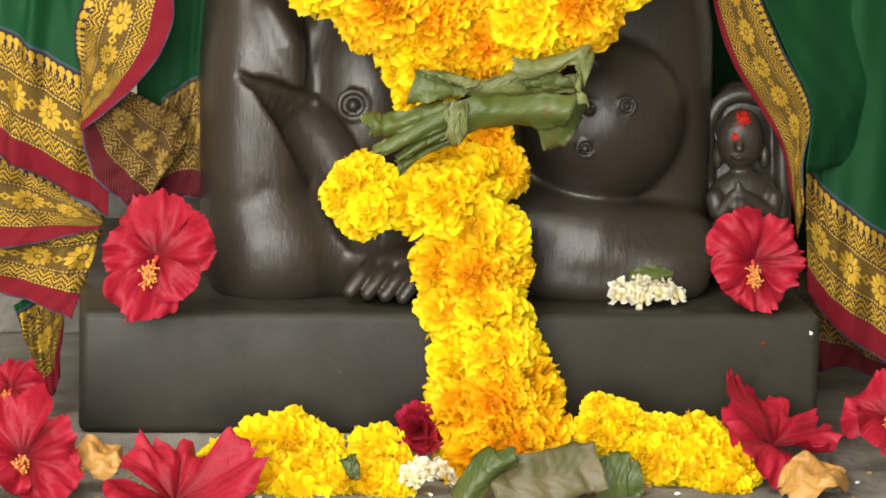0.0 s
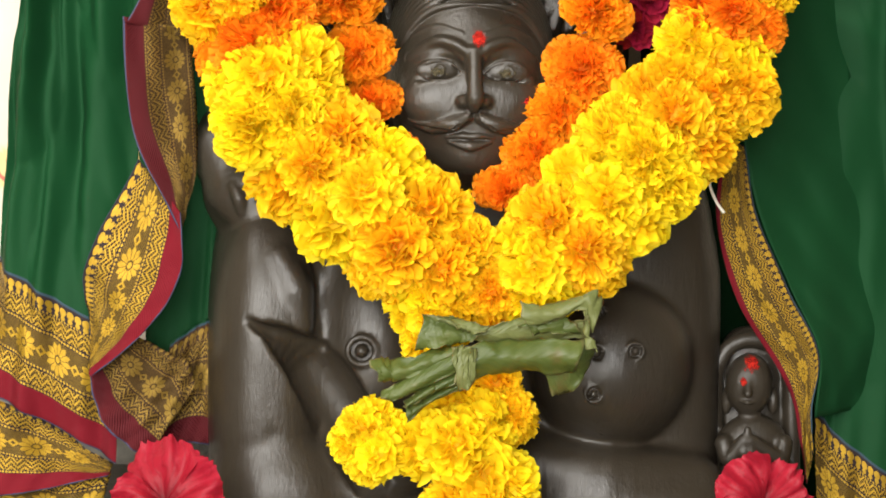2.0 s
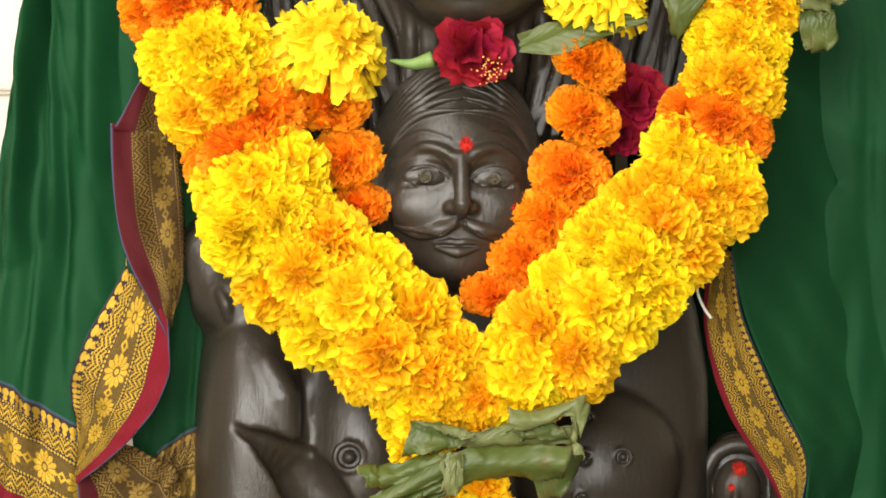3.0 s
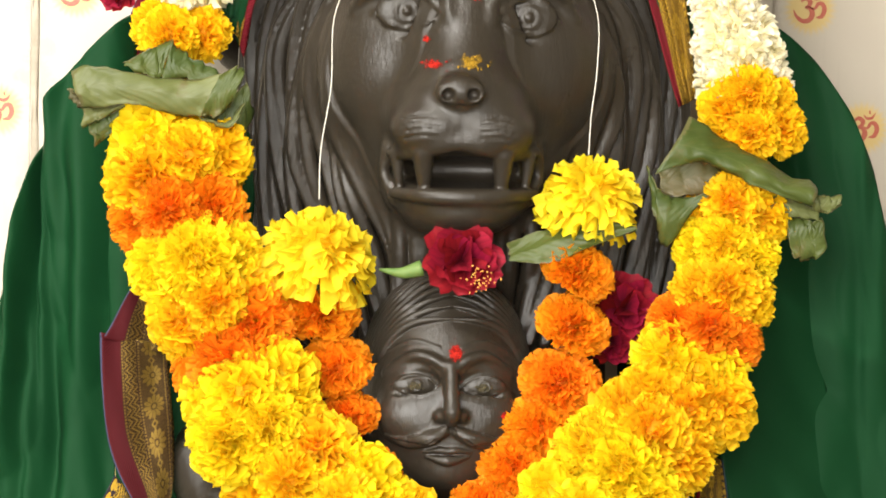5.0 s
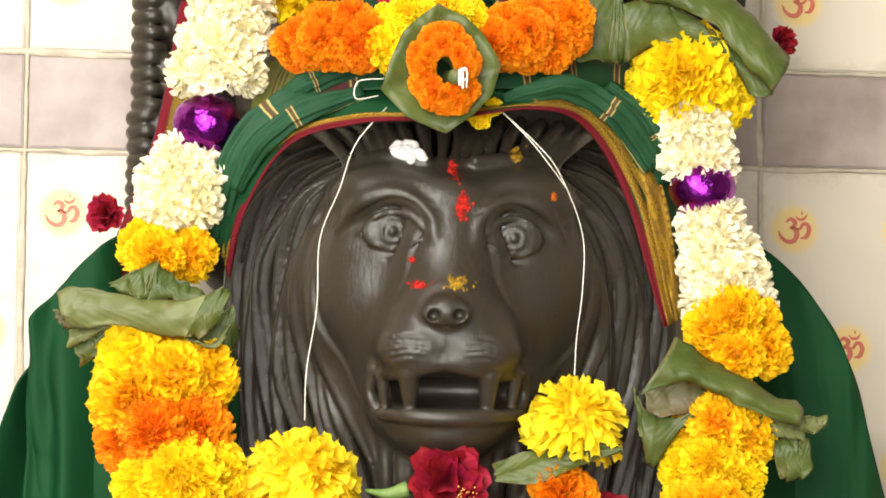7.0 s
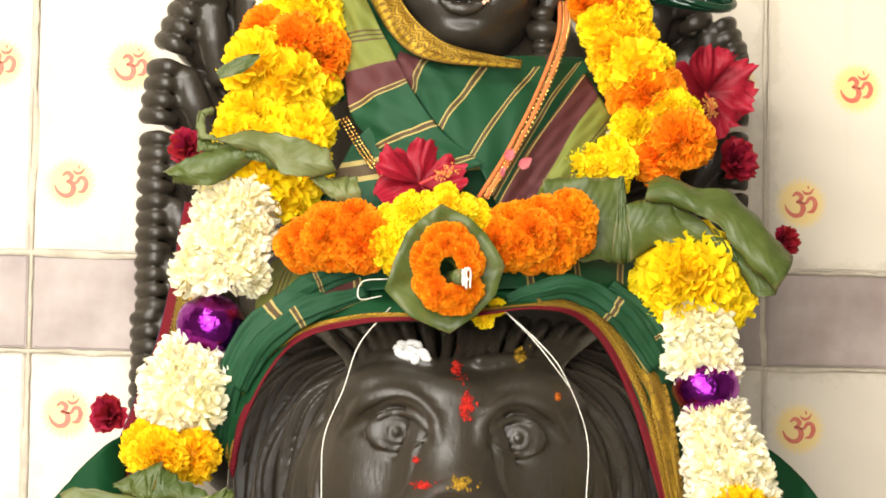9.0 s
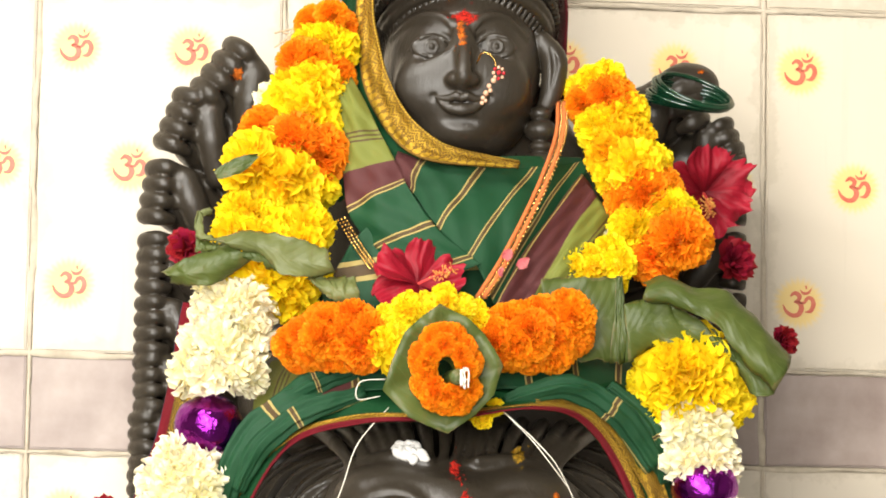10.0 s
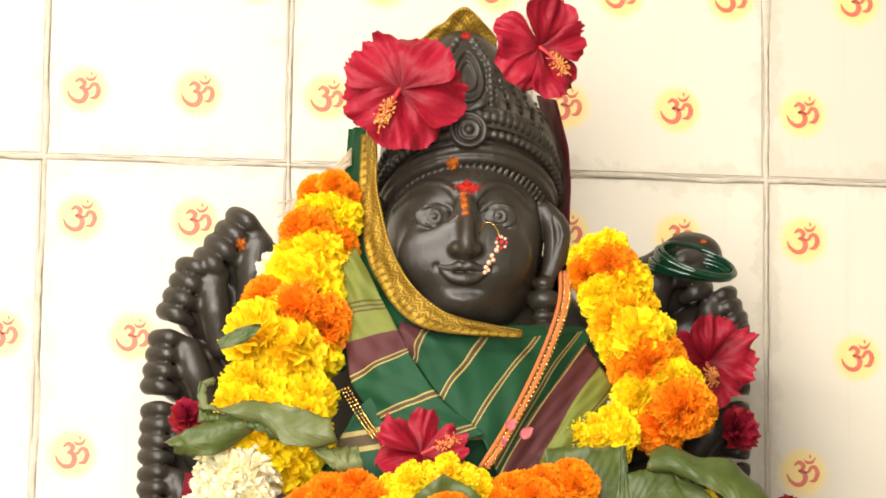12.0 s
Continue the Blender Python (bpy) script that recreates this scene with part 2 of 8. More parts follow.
def shawl_material(name, pitch, crossed):
    """Checked shawl: green ground, olive and maroon bars, fine gold stripe pairs."""
    m = Mat(name, rough=0.6, spec=0.3)
    s = m.n("SeparateXYZ")
    m.put(m.coords("UV"), s.inputs[0])
    u, v = s.outputs[0], s.outputs[1]

    def stripe(x, at, half):
        return m.op("LESS_THAN", m.op("ABSOLUTE", m.op("SUBTRACT", x, at)), half)

    col = m.mix(m.noise(9, 4), (0.004, 0.036, 0.0125), (0.007, 0.060, 0.0205))
    for lo, hi, tint in ((-0.08, 0.045, (0.15, 0.165, 0.03)), (0.045, 0.078, (0.080, 0.022, 0.022))):
        inside = m.op("MULTIPLY", m.op("GREATER_THAN", u, lo), m.op("LESS_THAN", u, hi))
        col = m.mix(inside, col, tint)
    for at in (0.010, 0.0145, 0.019):
        col = m.mix(m.op("MULTIPLY", stripe(u, at, 0.0010), 0.8), col, (0.06, 0.02, 0.015))
    green = m.op("GREATER_THAN", u, 0.074)
    fu = m.op("PINGPONG", m.op("SUBTRACT", u, 0.078), pitch / 2)
    lines = m.op("MULTIPLY", green, stripe(fu, 0.0023, 0.0007))
    dark = m.op("MULTIPLY", green, stripe(fu, 0.0, 0.0016))
    if crossed:
        fv = m.op("PINGPONG", v, 0.033)
        lines = m.op("MAXIMUM", lines, m.op("MAXIMUM", stripe(fv, 0.0020, 0.0007), stripe(fv, 0.0048, 0.0007)))
        dark = m.op("MAXIMUM", dark, stripe(fv, 0.0034, 0.0010))
    col = m.mix(m.op("MULTIPLY", dark, 0.85), col, (0.085, 0.045, 0.018))
    col = m.mix(lines, col, (0.36, 0.28, 0.09))
    m.colour(col)
    weave = m.op("MULTIPLY", m.op("SINE", m.op("MULTIPLY", u, 6000.0)), m.op("SINE", m.op("MULTIPLY", v, 6000.0)))
    m.bump(m.op("ADD", m.op("MULTIPLY", weave, 0.3), m.op("MULTIPLY", lines, 0.6)), 0.5, 0.0006)
    return m.m


def plain(name, a, b, scale=40, rough=0.6, metal=0.0, bump=0.3, dist=0.0008, spec=0.4):
    m = Mat(name, rough=rough, metal=metal, spec=spec)
    m.colour(m.mix(m.ramp(m.noise(scale, 5), (0.3, (0, 0, 0)), (0.7, (1, 1, 1))), a, b))
    m.bump(m.noise(scale * 5, 4), bump, dist)
    return m.m


def powder(name, a, b):
    """Dry powder, rubbed thin so that the stone shows through."""
    m = Mat(name, rough=0.95, spec=0.1)
    m.colour(m.mix(m.noise(260, 4), a, b))
    m.bump(m.noise(1300, 3), 0.8, 0.0008)
    clear = m.n("BsdfTransparent")
    mx = m.n("MixShader")
    m.put(m.ramp(m.noise(210, 5, 0.7), (0.36, (0.1, 0.1, 0.1)), (0.60, (1, 1, 1))), mx.inputs[0])
    m.t.links.new(clear.outputs[0], mx.inputs[1])
    m.t.links.new(m.b.outputs[0], mx.inputs[2])
    m.t.links.new(mx.outputs[0], m.t.nodes["Material Output"].inputs[0])
    return m.m


def tile_material(name, centres):
    """Cream glazed tile with soft printed yellow suns where the signs sit, and drip stains."""
    m = Mat(name, rough=0.3, spec=0.4)
    xyz = m.n("SeparateXYZ")
    m.put(m.coords("Object"), xyz.inputs[0])
    x, z = xyz.outputs[0], xyz.outputs[2]
    sunny = 0.0
    for cx, cz in centres:
        dx, dz = m.op("SUBTRACT", x, cx), m.op("SUBTRACT", z, cz)
        dist = m.op("SQRT", m.op("ADD", m.op("MULTIPLY", dx, dx), m.op("MULTIPLY", dz, dz)))
        rays = m.op("MULTIPLY", m.op("SINE", m.op("MULTIPLY", m.op("ARCTAN2", dz, dx), 26.0)), 0.0009)
        dist = m.op("ADD", dist, rays)
        k = m.n("MapRange", interpolation_type="SMOOTHSTEP")
        m.put(dist, k.inputs[0])
        k.inputs[1].default_value, k.inputs[2].default_value = 0.0240, 0.0145
        sunny = m.op("MAXIMUM", sunny, k.outputs[0])
    rnd = m.n("ObjectInfo").outputs["Random"]
    base = m.mix(rnd, (0.535, 0.468, 0.372), (0.580, 0.512, 0.412))
    streak = m.n("Mapping")
    m.put(m.n("NewGeometry").outputs["Position"], streak.inputs[0])
    streak.inputs["Scale"].default_value = (75, 75, 4.0)
    drip = m.ramp(m.noise(1.0, 4, 0.6, streak.outputs[0]), (0.58, (0, 0, 0)), (0.76, (1, 1, 1)))
    base = m.mix(m.op("MULTIPLY", drip, 0.6), base, (0.48, 0.42, 0.33))
    blot = m.ramp(m.noise(11, 5, 0.6, m.n("NewGeometry").outputs["Position"]), (0.60, (0, 0, 0)), (0.74, (1, 1, 1)))
    base = m.mix(m.op("MULTIPLY", blot, 0.3), base, (0.48, 0.43, 0.35))
    # cement smeared over the edges when the joints were filled
    ex = m.op("MINIMUM", x, m.op("SUBTRACT", 0.1975, x))
    ez = m.op("MINIMUM", z, m.op("SUBTRACT", 0.2993, z))
    edge = m.op("MINIMUM", ex, ez)
    ragged = m.op("MULTIPLY", m.op("SUBTRACT", m.noise(35, 5, 0.65, m.n("NewGeometry").outputs["Position"]), 0.36), 0.070)
    smear = m.op("MULTIPLY", m.op("MINIMUM", m.op("MAXIMUM", m.op("DIVIDE", m.op("SUBTRACT", ragged, edge), 0.007), 0.0), 1.0), m.op("MULTIPLY_ADD", m.noise(120, 3), 0.5, 0.22))
    base = m.mix(smear, base, (0.42, 0.36, 0.27))
    m.colour(m.mix(m.op("MULTIPLY", sunny, 0.9), base, (0.68, 0.49, 0.17)))
    m.rough(m.op("MULTIPLY_ADD", m.noise(30, 4), 0.3, 0.22))
    m.bump(m.noise(14, 3), 0.15, 0.002)
    return m.m


STONE = stone_material()
SLAB = slab_material()
YELLOW = petal_material("yellow_marigold_petals", (0.97, 0.80, 0.016), (0.95, 0.64, 0.008))
ORANGE = petal_material("orange_marigold_petals", (0.97, 0.37, 0.010), (0.93, 0.245, 0.006))
AMBER = petal_material("amber_marigold_petals", (0.97, 0.68, 0.012), (0.95, 0.47, 0.007))
LEMON = petal_material("lemon_chrysanthemum_petals", (0.96, 0.80, 0.025), (0.93, 0.66, 0.012))
WHITE = petal_material("cream_tuberose_petals", (0.93, 0.89, 0.72), (0.92, 0.84, 0.50))
JASMINE = petal_material("white_jasmine_petals", (0.85, 0.84, 0.76), (0.74, 0.66, 0.38))
RED = veined_petal("crimson_hibiscus_petals", (0.36, 0.012, 0.030), (0.27, 0.006, 0.017), (0.065, 0.001, 0.004))
ROSE = petal_material("dark_red_rose_petals", (0.30, 0.008, 0.024), (0.10, 0.002, 0.008), 0.1)
ANTHER = plain("yellow_red_anthers", (0.55, 0.10, 0.03), (0.85, 0.50, 0.10), 400)
PISTIL = plain("red_pistil", (0.45, 0.02, 0.03), (0.6, 0.06, 0.05), 200)
LEAF = leaf_material("green_leaf", (0.042, 0.064, 0.011), (0.098, 0.120, 0.026), (0.20, 0.22, 0.09))
LEAF_DULL = leaf_material("grey_green_leaf", (0.088, 0.106, 0.030), (0.168, 0.182, 0.060), (0.26, 0.25, 0.14))
LEAF_BROWN = leaf_material("withered_leaf", (0.055, 0.062, 0.018), (0.15, 0.115, 0.055), (0.24, 0.2, 0.13))
LEAF_DARK = leaf_material("dark_green_leaf", (0.035, 0.060, 0.012), (0.085, 0.105, 0.024), (0.12, 0.14, 0.05))
DRY = leaf_material("dry_brown_petal", (0.34, 0.16, 0.035), (0.50, 0.28, 0.08), (0.30, 0.16, 0.05))
SARI = sari_material("green_silk_sari", (0.0048, 0.055, 0.0155), (0.0026, 0.031, 0.0090), (0.150, 0.006, 0.013))
SARI_BACK = sari_material("sari_reverse", (0.0048, 0.052, 0.017), (0.0026, 0.030, 0.010), (0.075, 0.007, 0.010), True)
SARI_GOLD = sari_material("gold_edged_sari", (0.0048, 0.055, 0.0155), (0.0026, 0.031, 0.0090), (0.13, 0.006, 0.012), rich=True)
SHAWL = shawl_material("green_striped_shawl", 0.043, False)
SHAWL_CHECK = shawl_material("green_checked_shawl", 0.104, True)
CREAM_THREAD = plain("white_cotton_thread", (0.72, 0.68, 0.58), (0.82, 0.79, 0.70), 300)
GROUT = plain("grey_cement_grout", (0.36, 0.305, 0.23), (0.56, 0.485, 0.38), 45, 0.9, bump=0.7)
CEMENT = plain("grey_cement", (0.10, 0.093, 0.08), (0.20, 0.185, 0.155), 25, 0.9, bump=0.8, dist=0.003)
# Dark tone chosen for the unseen room sides, to keep fill light low.
PLASTER = plain("low_bounce_plaster", (0.19, 0.17, 0.135), (0.25, 0.225, 0.18), 6, 0.85)
BAND_TILE = plain("mauve_grey_tile", (0.20, 0.145, 0.125), (0.40, 0.325, 0.285), 14, 0.4, bump=0.15)
SIGN_RED = plain("red_printed_glaze", (0.46, 0.090, 0.050), (0.53, 0.14, 0.08), 150, 0.4)
VERMILION = powder("vermilion_powder", (0.30, 0.008, 0.010), (0.56, 0.035, 0.018))
SAFFRON = powder("saffron_paste", (0.38, 0.06, 0.010), (0.58, 0.17, 0.02))
TURMERIC = powder("turmeric_powder", (0.26, 0.14, 0.012), (0.48, 0.28, 0.03))
DUST = powder("pale_dust", (0.060, 0.050, 0.030), (0.115, 0.095, 0.055))
COTTON = plain("white_cotton", (0.78, 0.76, 0.72), (0.86, 0.84, 0.80), 200, 0.9, bump=0.8)
PURPLE = plain("purple_foil", (0.20, 0.012, 0.26), (0.30, 0.030, 0.38), 40, 0.10, 1.0, 0.35, 0.003)
GOLD = plain("gold_metal", (0.70, 0.42, 0.12), (0.80, 0.52, 0.18), 300, 0.25, 1.0)
PEARL = plain("pearl", (0.50, 0.27, 0.17), (0.66, 0.42, 0.28), 300, 0.25)
RUBY = plain("ruby_glass", (0.35, 0.01, 0.02), (0.5, 0.03, 0.04), 300, 0.15)
BANGLE = plain("dark_green_glass", (0.003, 0.022, 0.010), (0.006, 0.035, 0.016), 100, 0.08, spec=0.8, bump=0.0)
CORD = plain("orange_cotton_cord", (0.50, 0.10, 0.02), (0.62, 0.20, 0.05), 500, 0.8, bump=0.8)
STALK = plain("green_stalk", (0.08, 0.16, 0.03), (0.16, 0.24, 0.06), 120)
TASSEL = plain("tan_thread", (0.36, 0.26, 0.15), (0.55, 0.44, 0.30), 300, 0.8, bump=0.6)
PINK = petal_material("pale_pink_petals", (0.70, 0.24, 0.26), (0.55, 0.12, 0.16))


# ---- mesh helpers ----
class Shape:
    """Gathers vertices, faces and UVs of one mesh."""

    def __init__(self):
        self.v, self.f, self.uv = [], [], []

    def grid(self, rows, uvs=None, closed=False, caps=False):
        """A skin over rows of points (all rows of one length). closed: each row is a ring."""
        o, n, w = len(self.v), len(rows), len(rows[0])
        for i, r in enumerate(rows):
            for j, p in enumerate(r):
                self.v.append(tuple(p))
                self.uv.append(uvs[i][j] if uvs else (j / max(1, w - 1), i / max(1, n - 1)))
        for i in range(n - 1):
            for j in range(w if closed else w - 1):
                k = (j + 1) % w
                self.f.append((o + i * w + j, o + i * w + k, o + (i + 1) * w + k, o + (i + 1) * w + j))
        if caps:
            self.f.append(tuple(o + j for j in reversed(range(w))))
            self.f.append(tuple(o + (n - 1) * w + j for j in range(w)))
        return self

    def ball(self, c, r, turn=(0, 0, 0), n=16, e=1.0):
        """An ellipsoid; e below 1 makes it boxy."""
        def pw(x):
            return math.copysign(abs(x) ** e, x)
        r = (r, r, r) if isinstance(r, (int, float)) else r
        m = Euler([radians(a) for a in turn]).to_matrix()
        rows = []
        for i in range(n // 2 + 1):
            a = -math.pi / 2 + math.pi * (0.002 + 0.996 * i / (n // 2))
            rows.append([Vector(c) + m @ Vector((r[0] * pw(math.cos(a)) * pw(math.cos(b)), r[1] * pw(math.cos(a)) * pw(math.sin(b)), r[2] * pw(math.sin(a))))
                         for b in (2 * math.pi * j / n for j in range(n))])
        return self.grid(rows, closed=True, caps=True)

    def tube(self, pts, rad, n=8, steps=6, flat=1.0, face=(0, -1, 0)):
        """A tube along a smooth line; rad: one radius or one a point; flat squeezes it along face."""
        line = smooth(pts, steps)
        rad = [rad] * len(pts) if isinstance(rad, (int, float)) else list(rad)
        rr = np.interp(np.linspace(0, len(pts) - 1, len(line)), range(len(pts)), rad)
        rows = []
        for k, p in enumerate(line):
            d = (line[min(k + 1, len(line) - 1)] - line[max(k - 1, 0)]).normalized()
            s = d.cross(Vector(face))
            s = s.normalized() if s.length > 1e-4 else Vector((1, 0, 0))
            q = s.cross(d)
            rows.append([p + (s * math.cos(a) + q * math.sin(a) * flat) * float(rr[k]) for a in (2 * math.pi * j / n for j in range(n))])
        return self.grid(rows, closed=True, caps=True)

    def ring(self, c, r, thick, turn=(90, 0, 0), n=24, squash=1.0):
        m = Euler([radians(a) for a in turn]).to_matrix()
        pts = [Vector(c) + m @ Vector((r * math.cos(a), r * squash * math.sin(a), 0)) for a in (2 * math.pi * j / n for j in range(n))]
        nrm = m @ Vector((0, 0, 1))
        rows = []
        for p in pts:
            out = (p - Vector(c)).normalized()
            rows.append([p + (out * math.cos(b) + nrm * math.sin(b)) * thick for b in (2 * math.pi * j / 8 for j in range(8))])
        rows.append(rows[0])
        return self.grid(rows, closed=True)

    def mesh(self, name, mats, flat=False):
        me = bpy.data.meshes.new(name)
        me.from_pydata(self.v, [], self.f)
        lay = me.uv_layers.new(name="UVMap")
        idx = np.zeros(len(me.loops), dtype=np.int32)
        me.loops.foreach_get("vertex_index", idx)
        lay.data.foreach_set("uv", np.array(self.uv, dtype=np.float32)[idx].ravel())
        for m in mats if isinstance(mats, (list, tuple)) else (mats,):
            me.materials.append(m)
        me.polygons.foreach_set("use_smooth", [not flat] * len(me.polygons))
        me.update()
        return me


def smooth(pts, steps):
    """A Catmull-Rom line through pts."""
    p = [Vector(q) for q in pts]
    p = [p[0] * 2 - p[1]] + p + [p[-1] * 2 - p[-2]]
    out = []
    for k in range(1, len(p) - 2):
        a, b, c, d = p[k - 1:k + 3]
        for s in range(steps):
            t = s / steps
            out.append(0.5 * (2 * b + (c - a) * t + (2 * a - 5 * b + 4 * c - d) * t * t + (3 * b - a - 3 * c + d) * t ** 3))
    return out + [p[-2]]


def thing(name, at, label, category, group="", kind=""):
    """An Empty at a thing's base, for its parts."""
    ob = new(name)
    ob.location = at
    ob.empty_display_size = 0.02
    return tagged(ob, label, category, group, kind)


def world_of(ob):
    m = ob.matrix_basis.copy()
    while ob.parent:
        ob = ob.parent
        m = ob.matrix_basis @ m
    return m


def hang(name, mesh, parent, m=None, label=""):
    """A mesh as a part of parent, at the world pose m."""
    ob = new(name, mesh)
    ob.parent = parent
    ob.matrix_basis = world_of(parent).inverted() @ (m or Matrix())
    return tagged(ob, label)


def part(name, shape, mats, parent, label="", flat=False):
    """A shape in world places as a part; its origin comes to lie in its middle."""
    c = Vector(np.mean(np.array(shape.v), axis=0))
    shape.v = [tuple(Vector(v) - c) for v in shape.v]
    return hang(name, shape.mesh(name, mats, flat), parent, Matrix.Translation(c), label)


def solo(name, shape, mats, label, category, group="", kind="", flat=False):
    """A shape in world places as a thing of one mesh."""
    c = Vector(np.mean(np.array(shape.v), axis=0))
    shape.v = [tuple(Vector(v) - c) for v in shape.v]
    ob = new(name, shape.mesh(name, mats, flat))
    ob.location = c
    return tagged(ob, label, category, group, kind)


def thicken(ob, t, offset=0.0):
    mod = ob.modifiers.new("thickness", "SOLIDIFY")
    mod.thickness, mod.offset = t, offset
    return ob


def block(name, lo, hi, mat, bevel=0.0, segs=2, noise_amp=0.0):
    """An upright box between two corners, its edges rounded."""
    bm = bmesh.new()
    bmesh.ops.create_cube(bm, size=1)
    c = [(a + b) / 2 for a, b in zip(lo, hi)]
    for v in bm.verts:
        v.co = Vector([v.co[k] * (hi[k] - lo[k]) for k in range(3)])
    if bevel:
        bmesh.ops.bevel(bm, geom=bm.edges[:], offset=bevel, segments=segs, profile=0.5, affect="EDGES")
    me = bpy.data.meshes.new(name)
    bm.to_mesh(me)
    bm.free()
    me.materials.append(mat)
    if segs > 1 and bevel:
        me.polygons.foreach_set("use_smooth", [True] * len(me.polygons))
    ob = new(name, me)
    ob.location = c
    return ob


# ---- the shrine room ----
FLOOR_Z, CEIL_Z, SIDE, BACK_Y = -0.75, 2.35, 2.4, -4.2
tagged(block("floor", (-SIDE, BACK_Y, FLOOR_Z - 0.1), (SIDE, 0.1, FLOOR_Z), CEMENT), "grey cement floor of the shrine room", "floor", kind="structure")
# Ceiling and plastered walls stay out of view; their dull tone limits bounce.
tagged(block("ceiling", (-SIDE, BACK_Y, CEIL_Z), (SIDE, 0.1, CEIL_Z + 0.1), PLASTER), "unseen plastered ceiling, toned dull ochre to cut bounced light", "ceiling", kind="structure")
tagged(block("wall_west", (-SIDE - 0.12, BACK_Y, FLOOR_Z), (-SIDE, 0.1, CEIL_Z), PLASTER), "unseen plastered side wall, toned dull ochre to cut bounced light", "wall", kind="structure")
tagged(block("wall_east", (SIDE, BACK_Y, FLOOR_Z), (SIDE + 0.12, 0.1, CEIL_Z), PLASTER), "unseen plastered side wall, toned dull ochre to cut bounced light", "wall", kind="structure")
# front wall with a wide doorway
for nm, lo, hi in (("wall_south_a", (-SIDE, BACK_Y - 0.15, FLOOR_Z), (-2.3, BACK_Y, CEIL_Z)),
                   ("wall_south_b", (0.4, BACK_Y - 0.15, FLOOR_Z), (SIDE, BACK_Y, CEIL_Z)),
                   ("wall_south_c", (-2.3, BACK_Y - 0.15, 2.15), (0.4, BACK_Y, CEIL_Z))):
    tagged(block(nm, lo, hi, PLASTER), "unseen plastered wall beside a wide doorway, toned dull ochre to cut bounced light", "wall", kind="structure")
tagged(block("ground", (-40, -80, FLOOR_Z - 0.25), (40, BACK_Y, FLOOR_Z - 0.1), CEMENT), "grey paved yard outside", "ground", kind="structure")
wall = tagged(block("wall_north", (-SIDE, 0.004, FLOOR_Z), (SIDE, 0.15, CEIL_Z), GROUT), "rear wall of cream tiles with red printed signs", "wall", kind="structure")
tagged(block("platform", (-SIDE, -0.95, FLOOR_Z), (SIDE, 0.004, 0.0), CEMENT, 0.012, 3), "rough grey cement platform", "platform", kind="structure")

tagged(block("skirting", (-SIDE, -0.006, 0.0), (SIDE, 0.0045, 0.182), CEMENT, 0.003, 2), "grey cement skirting along the rear wall", "skirting", kind="structure")


